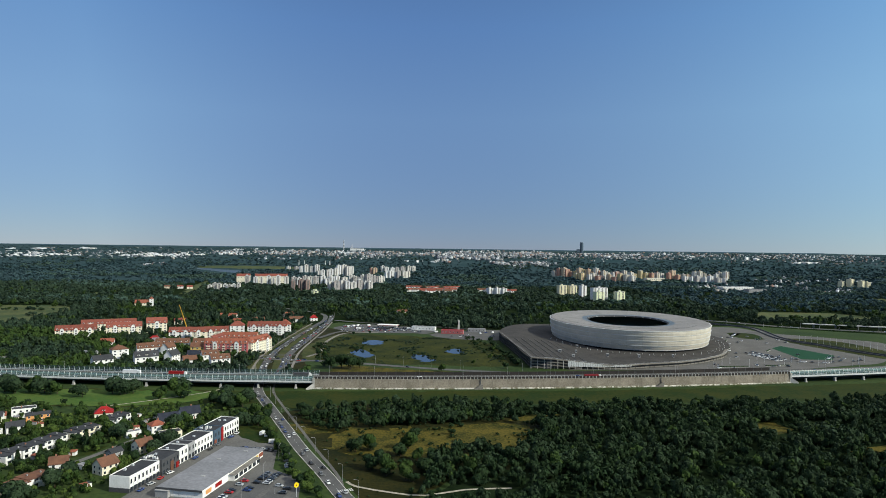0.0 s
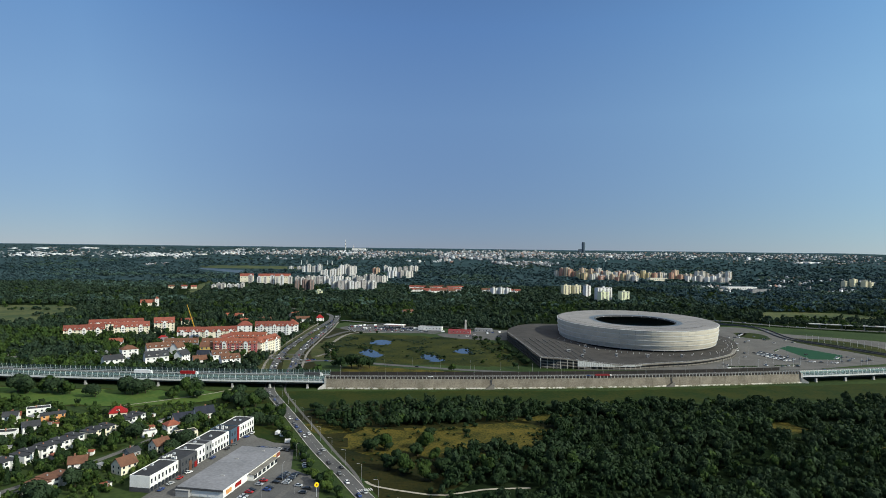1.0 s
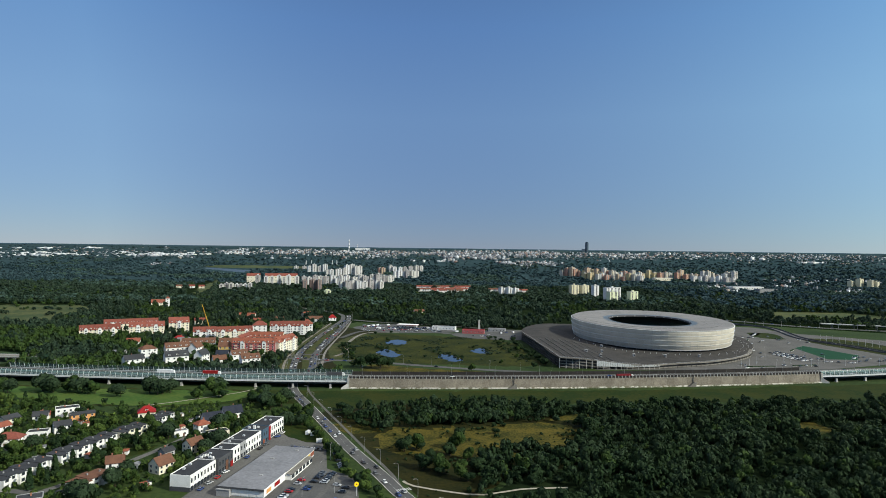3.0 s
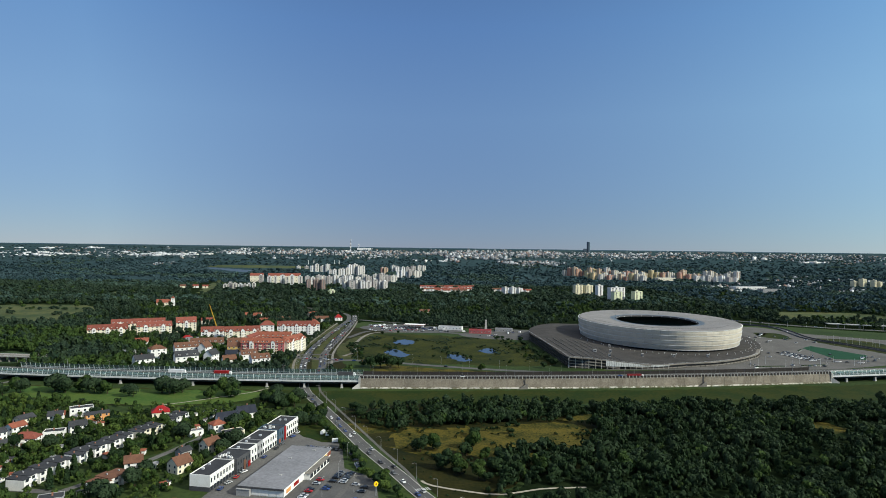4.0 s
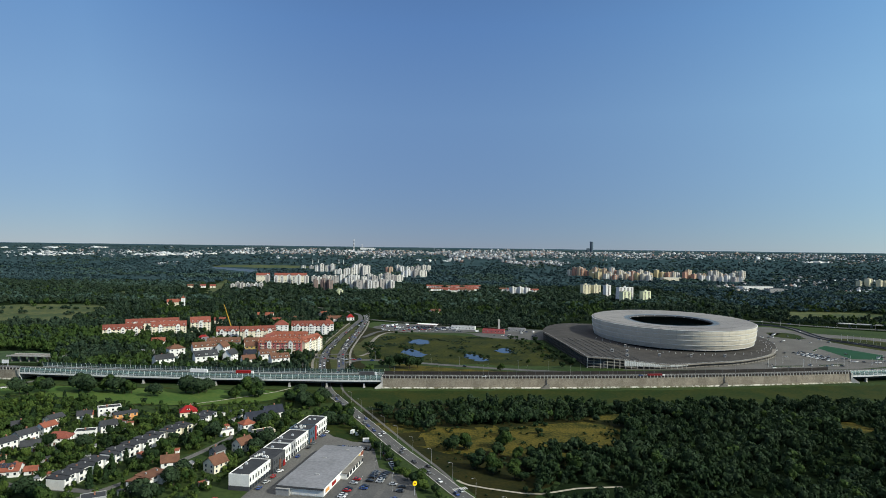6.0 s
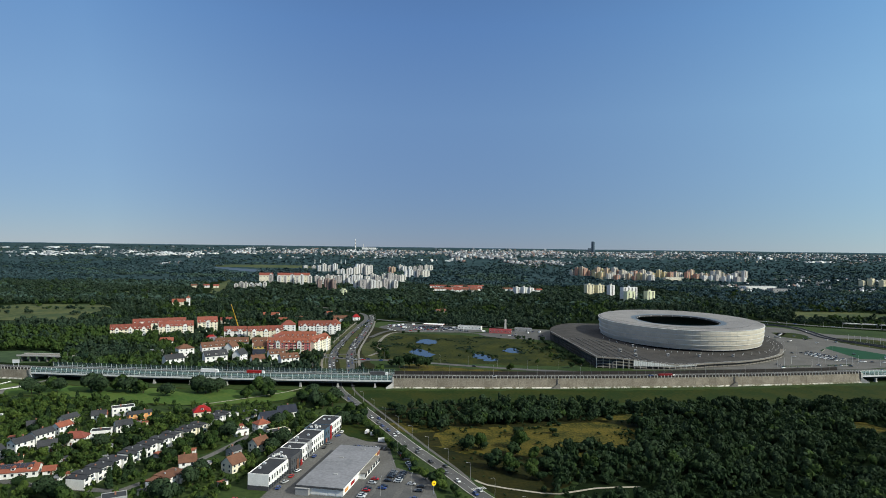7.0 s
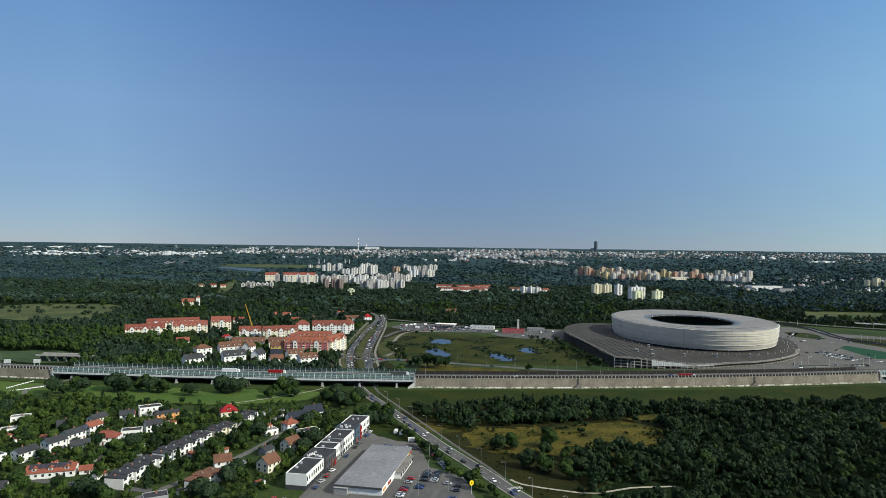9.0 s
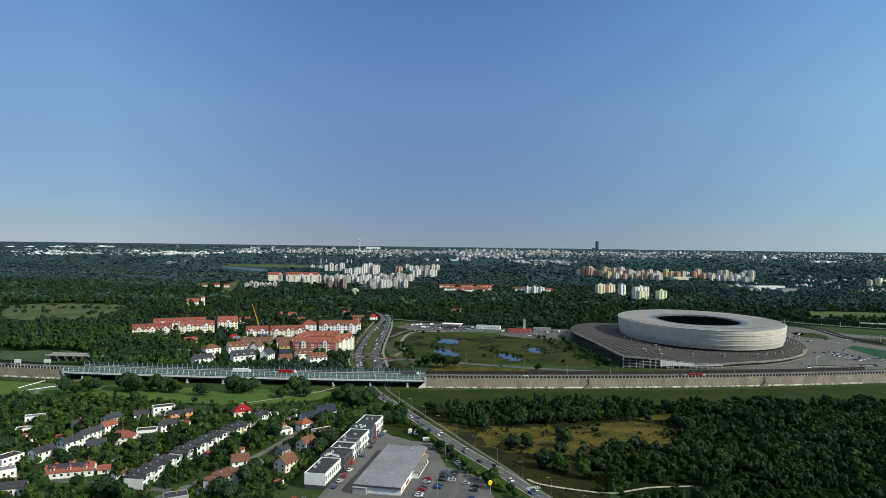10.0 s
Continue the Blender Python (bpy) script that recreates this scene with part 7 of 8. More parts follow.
KINDS = [tree_kind(1, 480, 0.14, 8, M_LEAF, 9, 3.6, "broad green leafy tree standing among grass"), tree_kind(2, 460, 0.14, 7, M_LEAF_DARK, 8, 3.2, "dark green leafy tree standing among grass"),
         tree_kind(3, 440, 0.145, 7, M_LEAF_LIGHT, 7, 2.8, "light green young tree standing among grass"), tree_kind(4, 520, 0.135, 9, M_LEAF_GREY, 10, 4.6, "grey-green willow tree standing among grass"),
         tree_kind(5, 360, 0.16, 6, M_LEAF, 5, 2.3, "small round green tree standing among grass"), poplar_kind(6, M_LEAF_DARK, 9, 1.7, "slim dark green conifer standing among grass"), tree_kind(7, 400, 0.15, 6, M_LEAF_DARK, 5.5, 3.2, "low dark green bush tree standing among grass")]
USED = []


def plant(x, y, k, scale):
    """Sets one tree of a kind on the ground; the first of each kind is the original."""
    m = pose(x, y, gz(y), 0, 0, rng.uniform(0, 360)) @ Matrix.Scale(scale, 4)
    if k not in USED:
        USED.append(k)
        KINDS[k].matrix_basis = m
    else:
        t = copy_thing(KINDS[k], pose(0, 0, 0))
        t.matrix_basis = m


# single trees on the meadow and by the road
for x, y, k, s in ((-4, 389, 6, 1.2), (3, 395, 0, 0.9), (24, 382, 6, 1.1), (28.1, 396, 0, 1.0), (30.2, 421, 6, 0.9), (9, 360, 6, 1.2), (19, 353, 0, 0.9), (38, 356, 6, 1.1), (44, 363, 1, 1.0), (68, 392, 6, 0.7),
                   (55.3, 428, 6, 0.6), (-39.4, 459, 1, 0.9), (-51.5, 465, 1, 0.8), (29, 343, 0, 0.9), (-3, 406, 6, 0.7), (12, 372, 1, 0.8), (34, 374, 0, 0.7), (-58.7, 486, 6, 0.9)):
    plant(x, y, k, s * 1.35)
    if s > 0.85:
        plant(x + rng.uniform(-5, 5), y + rng.uniform(-4, 4), 6, s * rng.uniform(0.8, 1.2))
ROADSIDE = [(-91, 453), (-78, 461), (-70, 435), (-62, 420), (-54.2, 410), (-50.1, 397), (-44, 386), (-40, 374), (-36, 364), (-32, 352), (-28, 344), (-23, 334), (-18, 327), (-13, 318), (-8, 306)]
for i, p in enumerate(dense_line(ROADSIDE, 5.5)):
    plant(p.x - 2 + rng.uniform(-3, 2), p.y + rng.uniform(-3, 3), rng.choice([0, 2, 2, 4, 1]), rng.uniform(0.6, 1.0))
for i in range(16):
    plant(-92 + rng.uniform(-10, 16), 452 + rng.uniform(-10, 24), rng.choice([0, 3, 1]), rng.uniform(0.8, 1.2))
# tall trees between the shop row and the road, and by the terraces
for k in range(20):
    plant(-134 + 1.6 * k + rng.uniform(-4, 4), 492 + rng.uniform(0, 36) - 0.5 * k, rng.choice([0, 3, 1, 1]), rng.uniform(0.9, 1.35))
for x, y, k, size in ((-206, 304, 1, 1.5), (-213, 309, 3, 1.2), (-199, 300, 0, 1.2), (-190, 322, 5, 1.2), (-186, 330, 5, 1.0), (-188, 340, 5, 1.3), (-184, 352, 1, 1.0), (-181, 366, 5, 1.1), (-176, 380, 0, 1.1), (-172, 396, 1, 1.0)):
    plant(x, y, k, size)
# willows and clumps on the grass by the bridge
for x, y, s in ((-318, 538, 1.3), (-306, 532, 1.2), (-296, 539, 1.2), (-283, 534, 1.1), (-270, 530, 1.0), (-226, 534, 1.2), (-218, 530, 1.1), (-210, 536, 1.0), (-171, 530, 1.3), (-165, 523, 1.1), (-346, 530, 1.1), (-358, 521, 1.2), (-179, 517, 1.0), (-244, 521, 0.9)):
    plant(x, y, rng.choice([3, 3, 0]), s * 1.35)
    plant(x + rng.uniform(-6, 6), y + rng.uniform(-3, 3), rng.choice([3, 6, 6]), s * 1.25)
# trees between the houses
spots = 0
while spots < 210:
    x, y = rng.uniform(-400, -112), rng.uniform(292, 500)
    q = np.array([x]), np.array([y])
    if x > -128 + (y - 321) * 0.15 or (y > 470 and x > -260) or not off_houses(*q, 2.2)[0] or (before_house(*q)[0] and rng.random() < 0.5):
        continue
    if not (off_road(*q, [(-196, 296), (-180, 325), (-163, 361), (-150, 401), (-141, 444)], 4.5)[0] and off_road(*q, [(-330, 345), (-275, 336), (-223, 324), (-180, 318)], 5)[0]):
        continue
    plant(x, y, rng.choice([0, 0, 1, 1, 2, 3, 4, 5]), rng.uniform(0.7, 1.3))
    spots += 1
# bushes round the marsh and the stadium walls
for x, y, s in ((-64, 654, 1.5), (-53.9, 659, 1.7), (-43.5, 652, 1.6), (-35.2, 659, 1.3), (-73, 666, 1.2), (-106, 782, 0.8), (-99, 811, 0.8), (-92, 736, 0.9), (-84, 725, 0.8), (49.9, 645, 1.0), (117, 666, 1.0), (129, 683, 0.9), (124, 736, 1.0), (114, 782, 0.8), (-75, 910, 0.8), (-53.4, 925, 0.7), (0.1, 725, 0.6), (84, 689, 0.6), (105, 725, 0.7)):
    plant(x, y, rng.choice([0, 1, 6]) if s < 1.25 else 1, s * (1.35 if s > 1.25 else 1))
for k in range(17):
    plant(136 - k * 0.9 - rng.uniform(3, 9), 684 + k * 10.5 + rng.uniform(-3, 3), rng.choice([1, 6, 6]), rng.uniform(0.7, 1.25))
# dark trees between the red-roofed court and the road
for k in range(16):
    plant(-163 - 0.06 * (k % 4) * 60 + rng.uniform(-3, 3), 684 + k * 10.8 + rng.uniform(-4, 4), rng.choice([1, 1, 3]), rng.uniform(0.8, 1.15))

# ---- vehicles ----
M_TYRE = mat("tyre_rubber", (0.02, 0.02, 0.02), (0.03, 0.03, 0.03), 0.9, 1.0, 5.0)
CAR_PAINTS = [mat("car_paint_" + n, c, tuple(v * 0.85 for v in c), 0.3, 0.5, 3.0, spec=0.5) for n, c in
              (("white", (0.75, 0.75, 0.75)), ("silver", (0.42, 0.43, 0.44)), ("black", (0.015, 0.015, 0.017)), ("grey", (0.12, 0.125, 0.13)), ("red", (0.38, 0.02, 0.02)), ("blue", (0.03, 0.06, 0.20)))]
CAR_WORDS = ["white", "silver grey", "black", "dark grey", "red", "dark blue"]
CARS = {}


def car_kind(k, far=False):
    """A saloon car: lower body, glazed cabin and four wheels, which are left in the dark underside of far cars."""
    c = thing("car", pose(0, 0, -300), CAR_WORDS[k] + " parked or queuing passenger car", "car", "cars")
    xs = [(-2.15, 0.45, 0.78), (-2.1, 0.35, 0.86), (-1.5, 0.3, 0.95), (1.2, 0.3, 0.92), (2.05, 0.35, 0.78), (2.15, 0.45, 0.68)]
    vs, fs = [], []
    for x, z0, z1 in xs:
        z0 = 0.02 if far else z0
        w = 0.86 if abs(x) > 2.1 else 0.9
        vs += [(x, -w, z0), (x, w, z0), (x, w * 0.96, z1), (x, -w * 0.96, z1)]
    for i in range(5):
        a = 4 * i
        fs += [(a + j, a + (j + 1) % 4, a + 4 + (j + 1) % 4, a + 4 + j) for j in range(4)]
    fs += [(3, 2, 1, 0), (20, 21, 22, 23)]
    part("body", mesh_from("body", vs, fs, CAR_PAINTS[k]), c)
    part("cabin", Build().add([(-1.75, -0.82, 0.9), (1.0, -0.82, 0.9), (1.0, 0.82, 0.9), (-1.75, 0.82, 0.9), (-1.2, -0.62, 1.42), (0.3, -0.62, 1.42), (0.3, 0.62, 1.42), (-1.2, 0.62, 1.42)], BOX_F).mesh("cabin", M_GLASS), c, "dark glazed cabin")
    if far:
        return c
    part("roof", Build().box(-1.2, 0.3, -0.62, 0.62, 1.425, 1.47, taper=0.04).mesh("roof", CAR_PAINTS[k]), c)
    wheel = Build().tube((0, -0.1, 0), (0, 0.1, 0), 0.32, 0.32, 10).tube((0, 0.1, 0), (0, -0.1, 0), 0.31, 0.31, 10).mesh("wheel", M_TYRE)
    for x in (-1.35, 1.35):
        for y in (-0.82, 0.82):
            part("wheel", wheel, c, m=pose(x, y, 0.32))
    return c


FAR_CARS = []


def car(x, y, rz, k=None, z=None):
    """One car on the ground; those far off are kept for one joined mass."""
    k = rng.choice([0, 0, 1, 1, 2, 2, 2, 2, 3, 3, 3, 3, 4, 5, 5]) if k is None else k
    m = pose(x, y, (gz(y) + 0.16) if z is None else z, 0, 0, rz)
    if y > 690:
        FAR_CARS.append((k, m))
        return
    far = y > 556
    if (k, far) not in CARS:
        CARS[k, far] = car_kind(k, far)
        CARS[k, far].matrix_basis = m
    else:
        copy_thing(CARS[k, far], m)


def far_cars():
    """The far cars as one mass: a body with sloping ends and a dark glazed cabin each."""
    vs, fs, paint = [], [], []
    for k, m in FAR_CARS:
        for material, pts in ((k, ((-2.15, 0.88, 0.2), (2.15, 0.88, 0.2), (2.0, 0.84, 0.9), (-2.1, 0.84, 0.9))), (len(CAR_PAINTS), ((-1.75, 0.8, 0.9), (1.0, 0.8, 0.9), (0.3, 0.6, 1.45), (-1.2, 0.6, 1.45)))):
            n = len(vs)
            for side in (-1, 1):
                vs += [tuple(m @ Vector((x, side * y, z))) for x, y, z in pts]
            fs += [tuple(i + n for i in f) for f in ((0, 1, 2, 3), (7, 6, 5, 4), (0, 4, 5, 1), (1, 5, 6, 2), (2, 6, 7, 3), (3, 7, 4, 0))]
            paint += [material] * 6
    me = mesh_from("far_cars", vs, fs, [*CAR_PAINTS, M_GLASS])
    me.polygons.foreach_set("material_index", paint)
    tagged(new("far_cars", me), "many small cars on far roads and car parks", "cars", kind="stuff")


def queue(line, off, gap, skip=0.2, z=None, step=1.0):
    """Cars in line along a road."""
    pts = dense_line(line, 1.0)
    run = 0.0
    nxt = gap * rng.random()
    for p, q in zip(pts, pts[1:]):
        run += (q - p).length
        if run > nxt:
            nxt += gap * rng.uniform(0.8, 1.4)
            if rng.random() > skip:
                d = (q - p).normalized()
                s = Vector((d.y, -d.x, 0)) * off
                car(p.x + s.x, p.y + s.y, math.degrees(math.atan2(d.y, d.x)) + (180 if off < 0 else 0))


queue(MAIN_ROAD[:7], -2.1, 10.5, 0.25)
queue(MAIN_ROAD[:7], 2.1, 30, 0.4)
queue(MAIN_ROAD[7:11], -2.0, 8.5, 0.3)
queue(MAIN_ROAD[7:12], 2.0, 12, 0.3)
queue(SECOND_ROAD, 2.0, 11, 0.3)
queue(SECOND_ROAD, -2.0, 13, 0.3)
queue(POND_ROAD, 2.0, 60, 0.3)
queue([(-165, 716), (-132, 706), (-100, 699), (-62, 696)], 2.2, 8, 0.2)
queue([(-165, 716), (-132, 706), (-100, 699)], -2.2, 9, 0.3)
queue(MAIN_ROAD[8:12], 5.0, 11, 0.4)
queue(SECOND_ROAD[2:6], -5.2, 12, 0.4)
# parked in the yard beside the hall, in rows
H2 = HALL
for x0, x1, y0, y1 in ((37.8, 48.4, 2, 42), (51.4, 62, 0, 26), (24.9, 36, 1, 25)):
    patch("parking_bay", [tuple((HALL @ Vector((x, y, 0))).to_2d()) for x, y in ((x0, y0), (x1, y0), (x1, y1), (x0, y1))], M_ASPHALT_NEW, 0.10, "dark asphalt parking bays in the yard", "pavement", smooth=False)
for i in range(11):
    p = H2 @ Vector((33.2, 2 + i * 2.7, 0))
    if i in (0, 1, 3, 4, 7, 9):
        car(p.x, p.y, -10.6, (0, 1, 4, 4, 2, 3)[i % 6])
for i in range(14):
    for col, x in enumerate((40.5, 45.8)):
        if rng.random() < (0.3 if i < 8 else 0.85):
            p = H2 @ Vector((x, 4 + i * 2.7, 0))
            car(p.x, p.y, -10.6 + 180 * col, None if i < 9 else rng.choice([5, 2, 2, 3, 1]))
for i in range(9):
    for col, x in enumerate((54.0, 59.4)):
        if rng.random() < 0.3:
            p = H2 @ Vector((x, 2 + i * 2.7, 0))
            car(p.x, p.y, -10.6 + 180 * col)
for i in range(10):
    p = H2 @ Vector((36 + i * 1.5, 72 - i * 2.9, 0))
    if rng.random() < 0.8:
        car(p.x, p.y, 20)
for i in range(9):
    p = H2 @ Vector((2 + i * 2.8, 77, 0))
    if rng.random() < 0.85:
        car(p.x, p.y, 79)
for i in range(13):
    p = ROW @ Vector((3.6, 4 + i * 8.4, 0))
    if rng.random() < 0.8:
        car(p.x, p.y, -8.7 + 90 - 25 * (i % 2))
for x, y, rz in ((-122, 309, 80), (-117, 308, 82), (-168, 333, 60), (-205, 321, -15), (-230, 325, 165), (-174, 468, 20), (-167, 474, 10), (-160, 476, 0)):
    car(x, y, rz)
# stadium forecourt rows
for x0, y0, x1, y1, n, full in ((425, 775, 437, 726, 16, 0.9), (431, 781, 444, 730, 16, 0.9), (439, 792, 453, 737, 17, 0.8), (425, 840, 446, 866, 5, 0.6), (462, 725, 493, 718, 8, 0.6), (486, 946, 507, 976, 5, 0.6), (494, 725, 547, 736, 8, 0.6)):
    for i in range(n):
        if rng.random() < full:
            f = i / n
            car(x0 + (x1 - x0) * f, y0 + (y1 - y0) * f, 18 + rng.uniform(-4, 4), rng.choice([0, 0, 0, 1, 1, 3, 2]))
for i in range(26):
    x, y = rng.uniform(-102, 5), rng.uniform(952, 1016)
    car(x, y, rng.choice([10, 100, -14]))
for i in range(14):
    car(rng.uniform(64, 134), rng.uniform(900, 965), rng.choice([10, 100]))


def lorry(x, off, colour, word, away=False, length=13.6):
    m = along(x, off) @ pose(0, 0, DECK_Z + 0.06, 0, 0, 180 if away else 0)
    t = thing("lorry", m, word + " articulated lorry on the motorway", "lorry", "lorries on the motorway")
    part("trailer", Build().box(-length / 2 - 1, length / 2 - 1, -1.25, 1.25, 1.15, 4.0).mesh("trailer", colour), t)
    part("chassis", Build().box(-length / 2 - 0.8, length / 2 + 1.6, -0.8, 0.8, 0.7, 1.14).mesh("chassis", M_STEEL_DARK), t)
    part("cab", Build().add([(length / 2 - 0.4, -1.2, 0.8), (length / 2 + 1.8, -1.2, 0.8), (length / 2 + 1.8, 1.2, 0.8), (length / 2 - 0.4, 1.2, 0.8), (length / 2 - 0.4, -1.15, 3.6), (length / 2 + 1.3, -1.15, 3.4), (length / 2 + 1.3, 1.15, 3.4), (length / 2 - 0.4, 1.15, 3.6)], BOX_F).mesh("cab", CAR_PAINTS[0]), t, "white driver's cab")
    wheel = Build().tube((0, -1.2, 0), (0, 1.2, 0), 0.5, 0.5, 10).mesh("wheel", M_TYRE)
    for wx in (-length / 2 + 0.6, -length / 2 + 1.9, length / 2 - 2.6, length / 2 + 1.0):
        part("wheel", wheel, t, m=pose(wx, 0, 0.52))


lorry(-192, 18.5, M_TILE_BRIGHT, "red and white")
lorry(-236, 20.5, CAR_PAINTS[0], "white")
lorry(-78, 20.5, M_DARKGREY, "dark")
lorry(190, 9.5, mat("dull_red_tarpaulin", (0.20, 0.022, 0.026), (0.15, 0.018, 0.02), 0.6), "dull red")
for x, off in ((-300, 9), (-205, 20.5), (-40, 9), (30, 20), (110, 9), (180, 20), (250, 9.5), (400, 9), (430, 20), (455, 12), (-420, 9), (-470, 20)):
    m = along(x, off)
    car(m.translation.x, m.translation.y, 0, z=DECK_Z + 0.05)


# ---- lamps and posts ----
def lamp_kind():
    t = thing("street_lamp", pose(0, 0, -300), "tall grey steel street lamp with a curved arm", "street lamp", "street lamps")
    part("pole", Build().tube((0, 0, -0.3), (0, 0, 8.6), 0.10, 0.05, 6).mesh("pole", M_GREY), t)
    part("arm", Build().tube((0, 0, 8.5), (0.9, 0, 9.2), 0.06, 0.05, 5).tube((0.9, 0, 9.2), (1.9, 0, 9.3), 0.05, 0.04, 5).mesh("arm", M_GREY), t)
    part("head", Build().box(1.7, 2.7, -0.17, 0.17, 9.2, 9.36, taper=0.05).mesh("head", M_GREY), t)
    return t


LAMP = lamp_kind()
LAMP_AT = []
for line, off, gap in ((MAIN_ROAD[:7], 6.0, 26), (MAIN_ROAD[7:12], -6.5, 34), (POND_ROAD, -6.0, 32), (SECOND_ROAD, 6.0, 36)):
    run, nxt = 0, 8
    pts = dense_line(line, 1.0)
    for p, q in zip(pts, pts[1:]):
        run += (q - p).length
        if run > nxt:
            nxt += gap
            d = (q - p).normalized()
            s = Vector((d.y, -d.x, 0)) * off
            LAMP_AT.append(pose(p.x + s.x, p.y + s.y, gz(p.y) + 0.1, 0, 0, math.degrees(math.atan2(-s.y, -s.x))))
for x in range(-600, 620, 42):
    LAMP_AT.append(along(x, DECK_W - 1.2) @ pose(0, 0, DECK_Z, 0, 0, -90))
for i in range(9):
    LAMP_AT.append(pose(534 + i * 13.9, 843 - i * 6.4, gz(843), 0, 0, 120))
for x, y in ((345, 699), (363, 736), (391, 725), (414, 771), (442, 736), (465, 782), (424, 817), (494, 725)):
    LAMP_AT.append(pose(x, y, gz(y), 0, 0, rng.uniform(0, 360)))
for x, y in ((42, 6), (42, 30), (56, 14), (36, 62)):
    p = HALL @ Vector((x, y, 0))
    LAMP_AT.append(pose(p.x, p.y, 0, 0, 0, 80))
LAMP.matrix_basis = LAMP_AT[0]
for m in LAMP_AT[1:]:
    copy_thing(LAMP, m)
# round yellow shop sign on a pole
sg = thing("pole_sign", pose(-24.2, 318.7, 0), "round yellow sign with a red dot on a pole", "sign")
part("pole", Build().tube((0, 0, -0.2), (0, 0, 5.0), 0.16, 0.14, 8).mesh("pole", M_STEEL), sg)
disc = [(math.cos(radians(a)) * 1.25, math.sin(radians(a)) * 1.25) for a in range(0, 360, 20)]
part("disc", Build().prism(disc, -0.2, 0.2, pose(0, 0, 6.0, 90, 0, 30)).mesh("disc", mat("sign_yellow", (0.85, 0.62, 0.02), (0.8, 0.58, 0.02), 0.4)), sg)
part("emblem", Build().prism([(x * 0.3, y * 0.3) for x, y in disc], -0.24, 0.24, pose(0, 0, 6.0, 90, 0, 30)).mesh("emblem", CAR_PAINTS[4]), sg)
# zebra crossing, lane dashes and kerbs on the near road
for k in range(7):
    z = tagged(new("crossing_stripe", Build().box(-0.3, 0.3, -1.8, 1.8, 0, 0.02).mesh("crossing_stripe", M_LINE)), "white painted crossing stripe on the road", "road marking", kind="structure")
    z.matrix_basis = pose(-3.6 + k * 1.05 - 0.5, 326 + k * 0.5, 0.15, 0, 0, 27)
pts = dense_line(MAIN_ROAD[:8], 1.0)
dash = Build().box(-1.2, 1.2, -0.06, 0.06, 0, 0.02).mesh("lane_dash", M_LINE)
for p, q in list(zip(pts, pts[1:]))[::7]:
    d = new("lane_dash", dash)
    d.matrix_basis = pose(p.x, p.y, gz(p.y) + 0.15, 0, 0, math.degrees(math.atan2(q.y - p.y, q.x - p.x)))
    tagged(d, "white dashed lane line on the road", "road marking", kind="structure")
for off in (-4.1, 4.1):
    line = []
    for p, q in list(zip(pts, pts[1:]))[::6]:
        d = (q - p).normalized()
        line.append((p.x + d.y * off, p.y - d.x * off))
    ribbon("kerb", line, 0.4, M_CONCRETE_PALE, 0.22, "pale concrete kerb", "kerb")

# ---- slip roads, flag poles and viaduct beyond the forecourt ----
SLIP = [(484, 1164), (524, 1097), (562, 1042), (544, 922), (564, 857), (597, 771), (672, 725)]
for off in (-5.6, 5.6):
    pts = dense_line(SLIP, 6)
    b = Build()
    for p, q in zip(pts, pts[1:]):
        d = (q - p).normalized()
        s = Vector((d.y, -d.x, 0))
        vs = []
        for v in (p, q):
            for o in (off - 0.25, off + 0.25):
                vs.append((v.x + s.x * o, v.y + s.y * o, gz(v.y)))
        vs = [vs[0], vs[2], vs[3], vs[1]]
        b.add([(x, y, z - 0.2) for x, y, z in vs] + [(x, y, z + 1.5) for x, y, z in vs], BOX_F)
    tagged(new("parapet_wall", b.mesh("parapet_wall", M_STEEL_DARK)), "dark parapet wall along the slip road", "wall", kind="structure")
queue(SLIP, 2.4, 22, 0.3)
queue([(474, 1189), (559, 1136), (640, 1063), (779, 1006), (970, 970)], 3.0, 20, 0.3)
queue([(474, 1189), (559, 1136), (640, 1063), (779, 1006), (970, 970)], -3.0, 24, 0.3)
queue([(522, 683), (588, 725), (740, 782)], 2.2, 26, 0.3)
pole = thing("flag_pole", pose(561, 901, gz(842)), "slim white pole standing on the lawn", "pole", "white poles on the lawn")
part("shaft", Build().tube((0, 0, -0.3), (0, 0, 9), 0.16, 0.10, 6).mesh("shaft", M_PALE_POST), pole)
part("foot", Build().box(-0.4, 0.4, -0.4, 0.4, -0.2, 0.3).mesh("foot", M_CONCRETE), pole)
for i in range(1, 15):
    copy_thing(pole, pose(561 + i * 4.5, 902 - i * 7, gz(902 - i * 7)))
for i in range(16):
    copy_thing(pole, pose(344 + i * 13.6, 684 + i * 1.6 + (i % 3) * 9, gz(684)))
for i in range(12):
    copy_thing(pole, pose(512 + i * 28, 1089 - i * 6.5, gz(1080)))
via = thing("viaduct", pose(0, 0, 0), "long pale road viaduct beyond the lawns", "viaduct", kind="structure")
a, c = Vector((664, 1072, 0)), Vector((1032, 946, 0))
d = (c - a).normalized()
n = Vector((-d.y, d.x, 0))
for off, w in ((0, 10),):
    vs = []
    for z in (5.0, 6.2):
        for v, o in ((a, -w / 2), (c, -w / 2), (c, w / 2), (a, w / 2)):
            vs.append((v.x + n.x * o, v.y + n.y * o, gz(v.y) + z))
    part("deck", Build().add(vs, BOX_F).mesh("deck", M_CONCRETE_PALE), via)
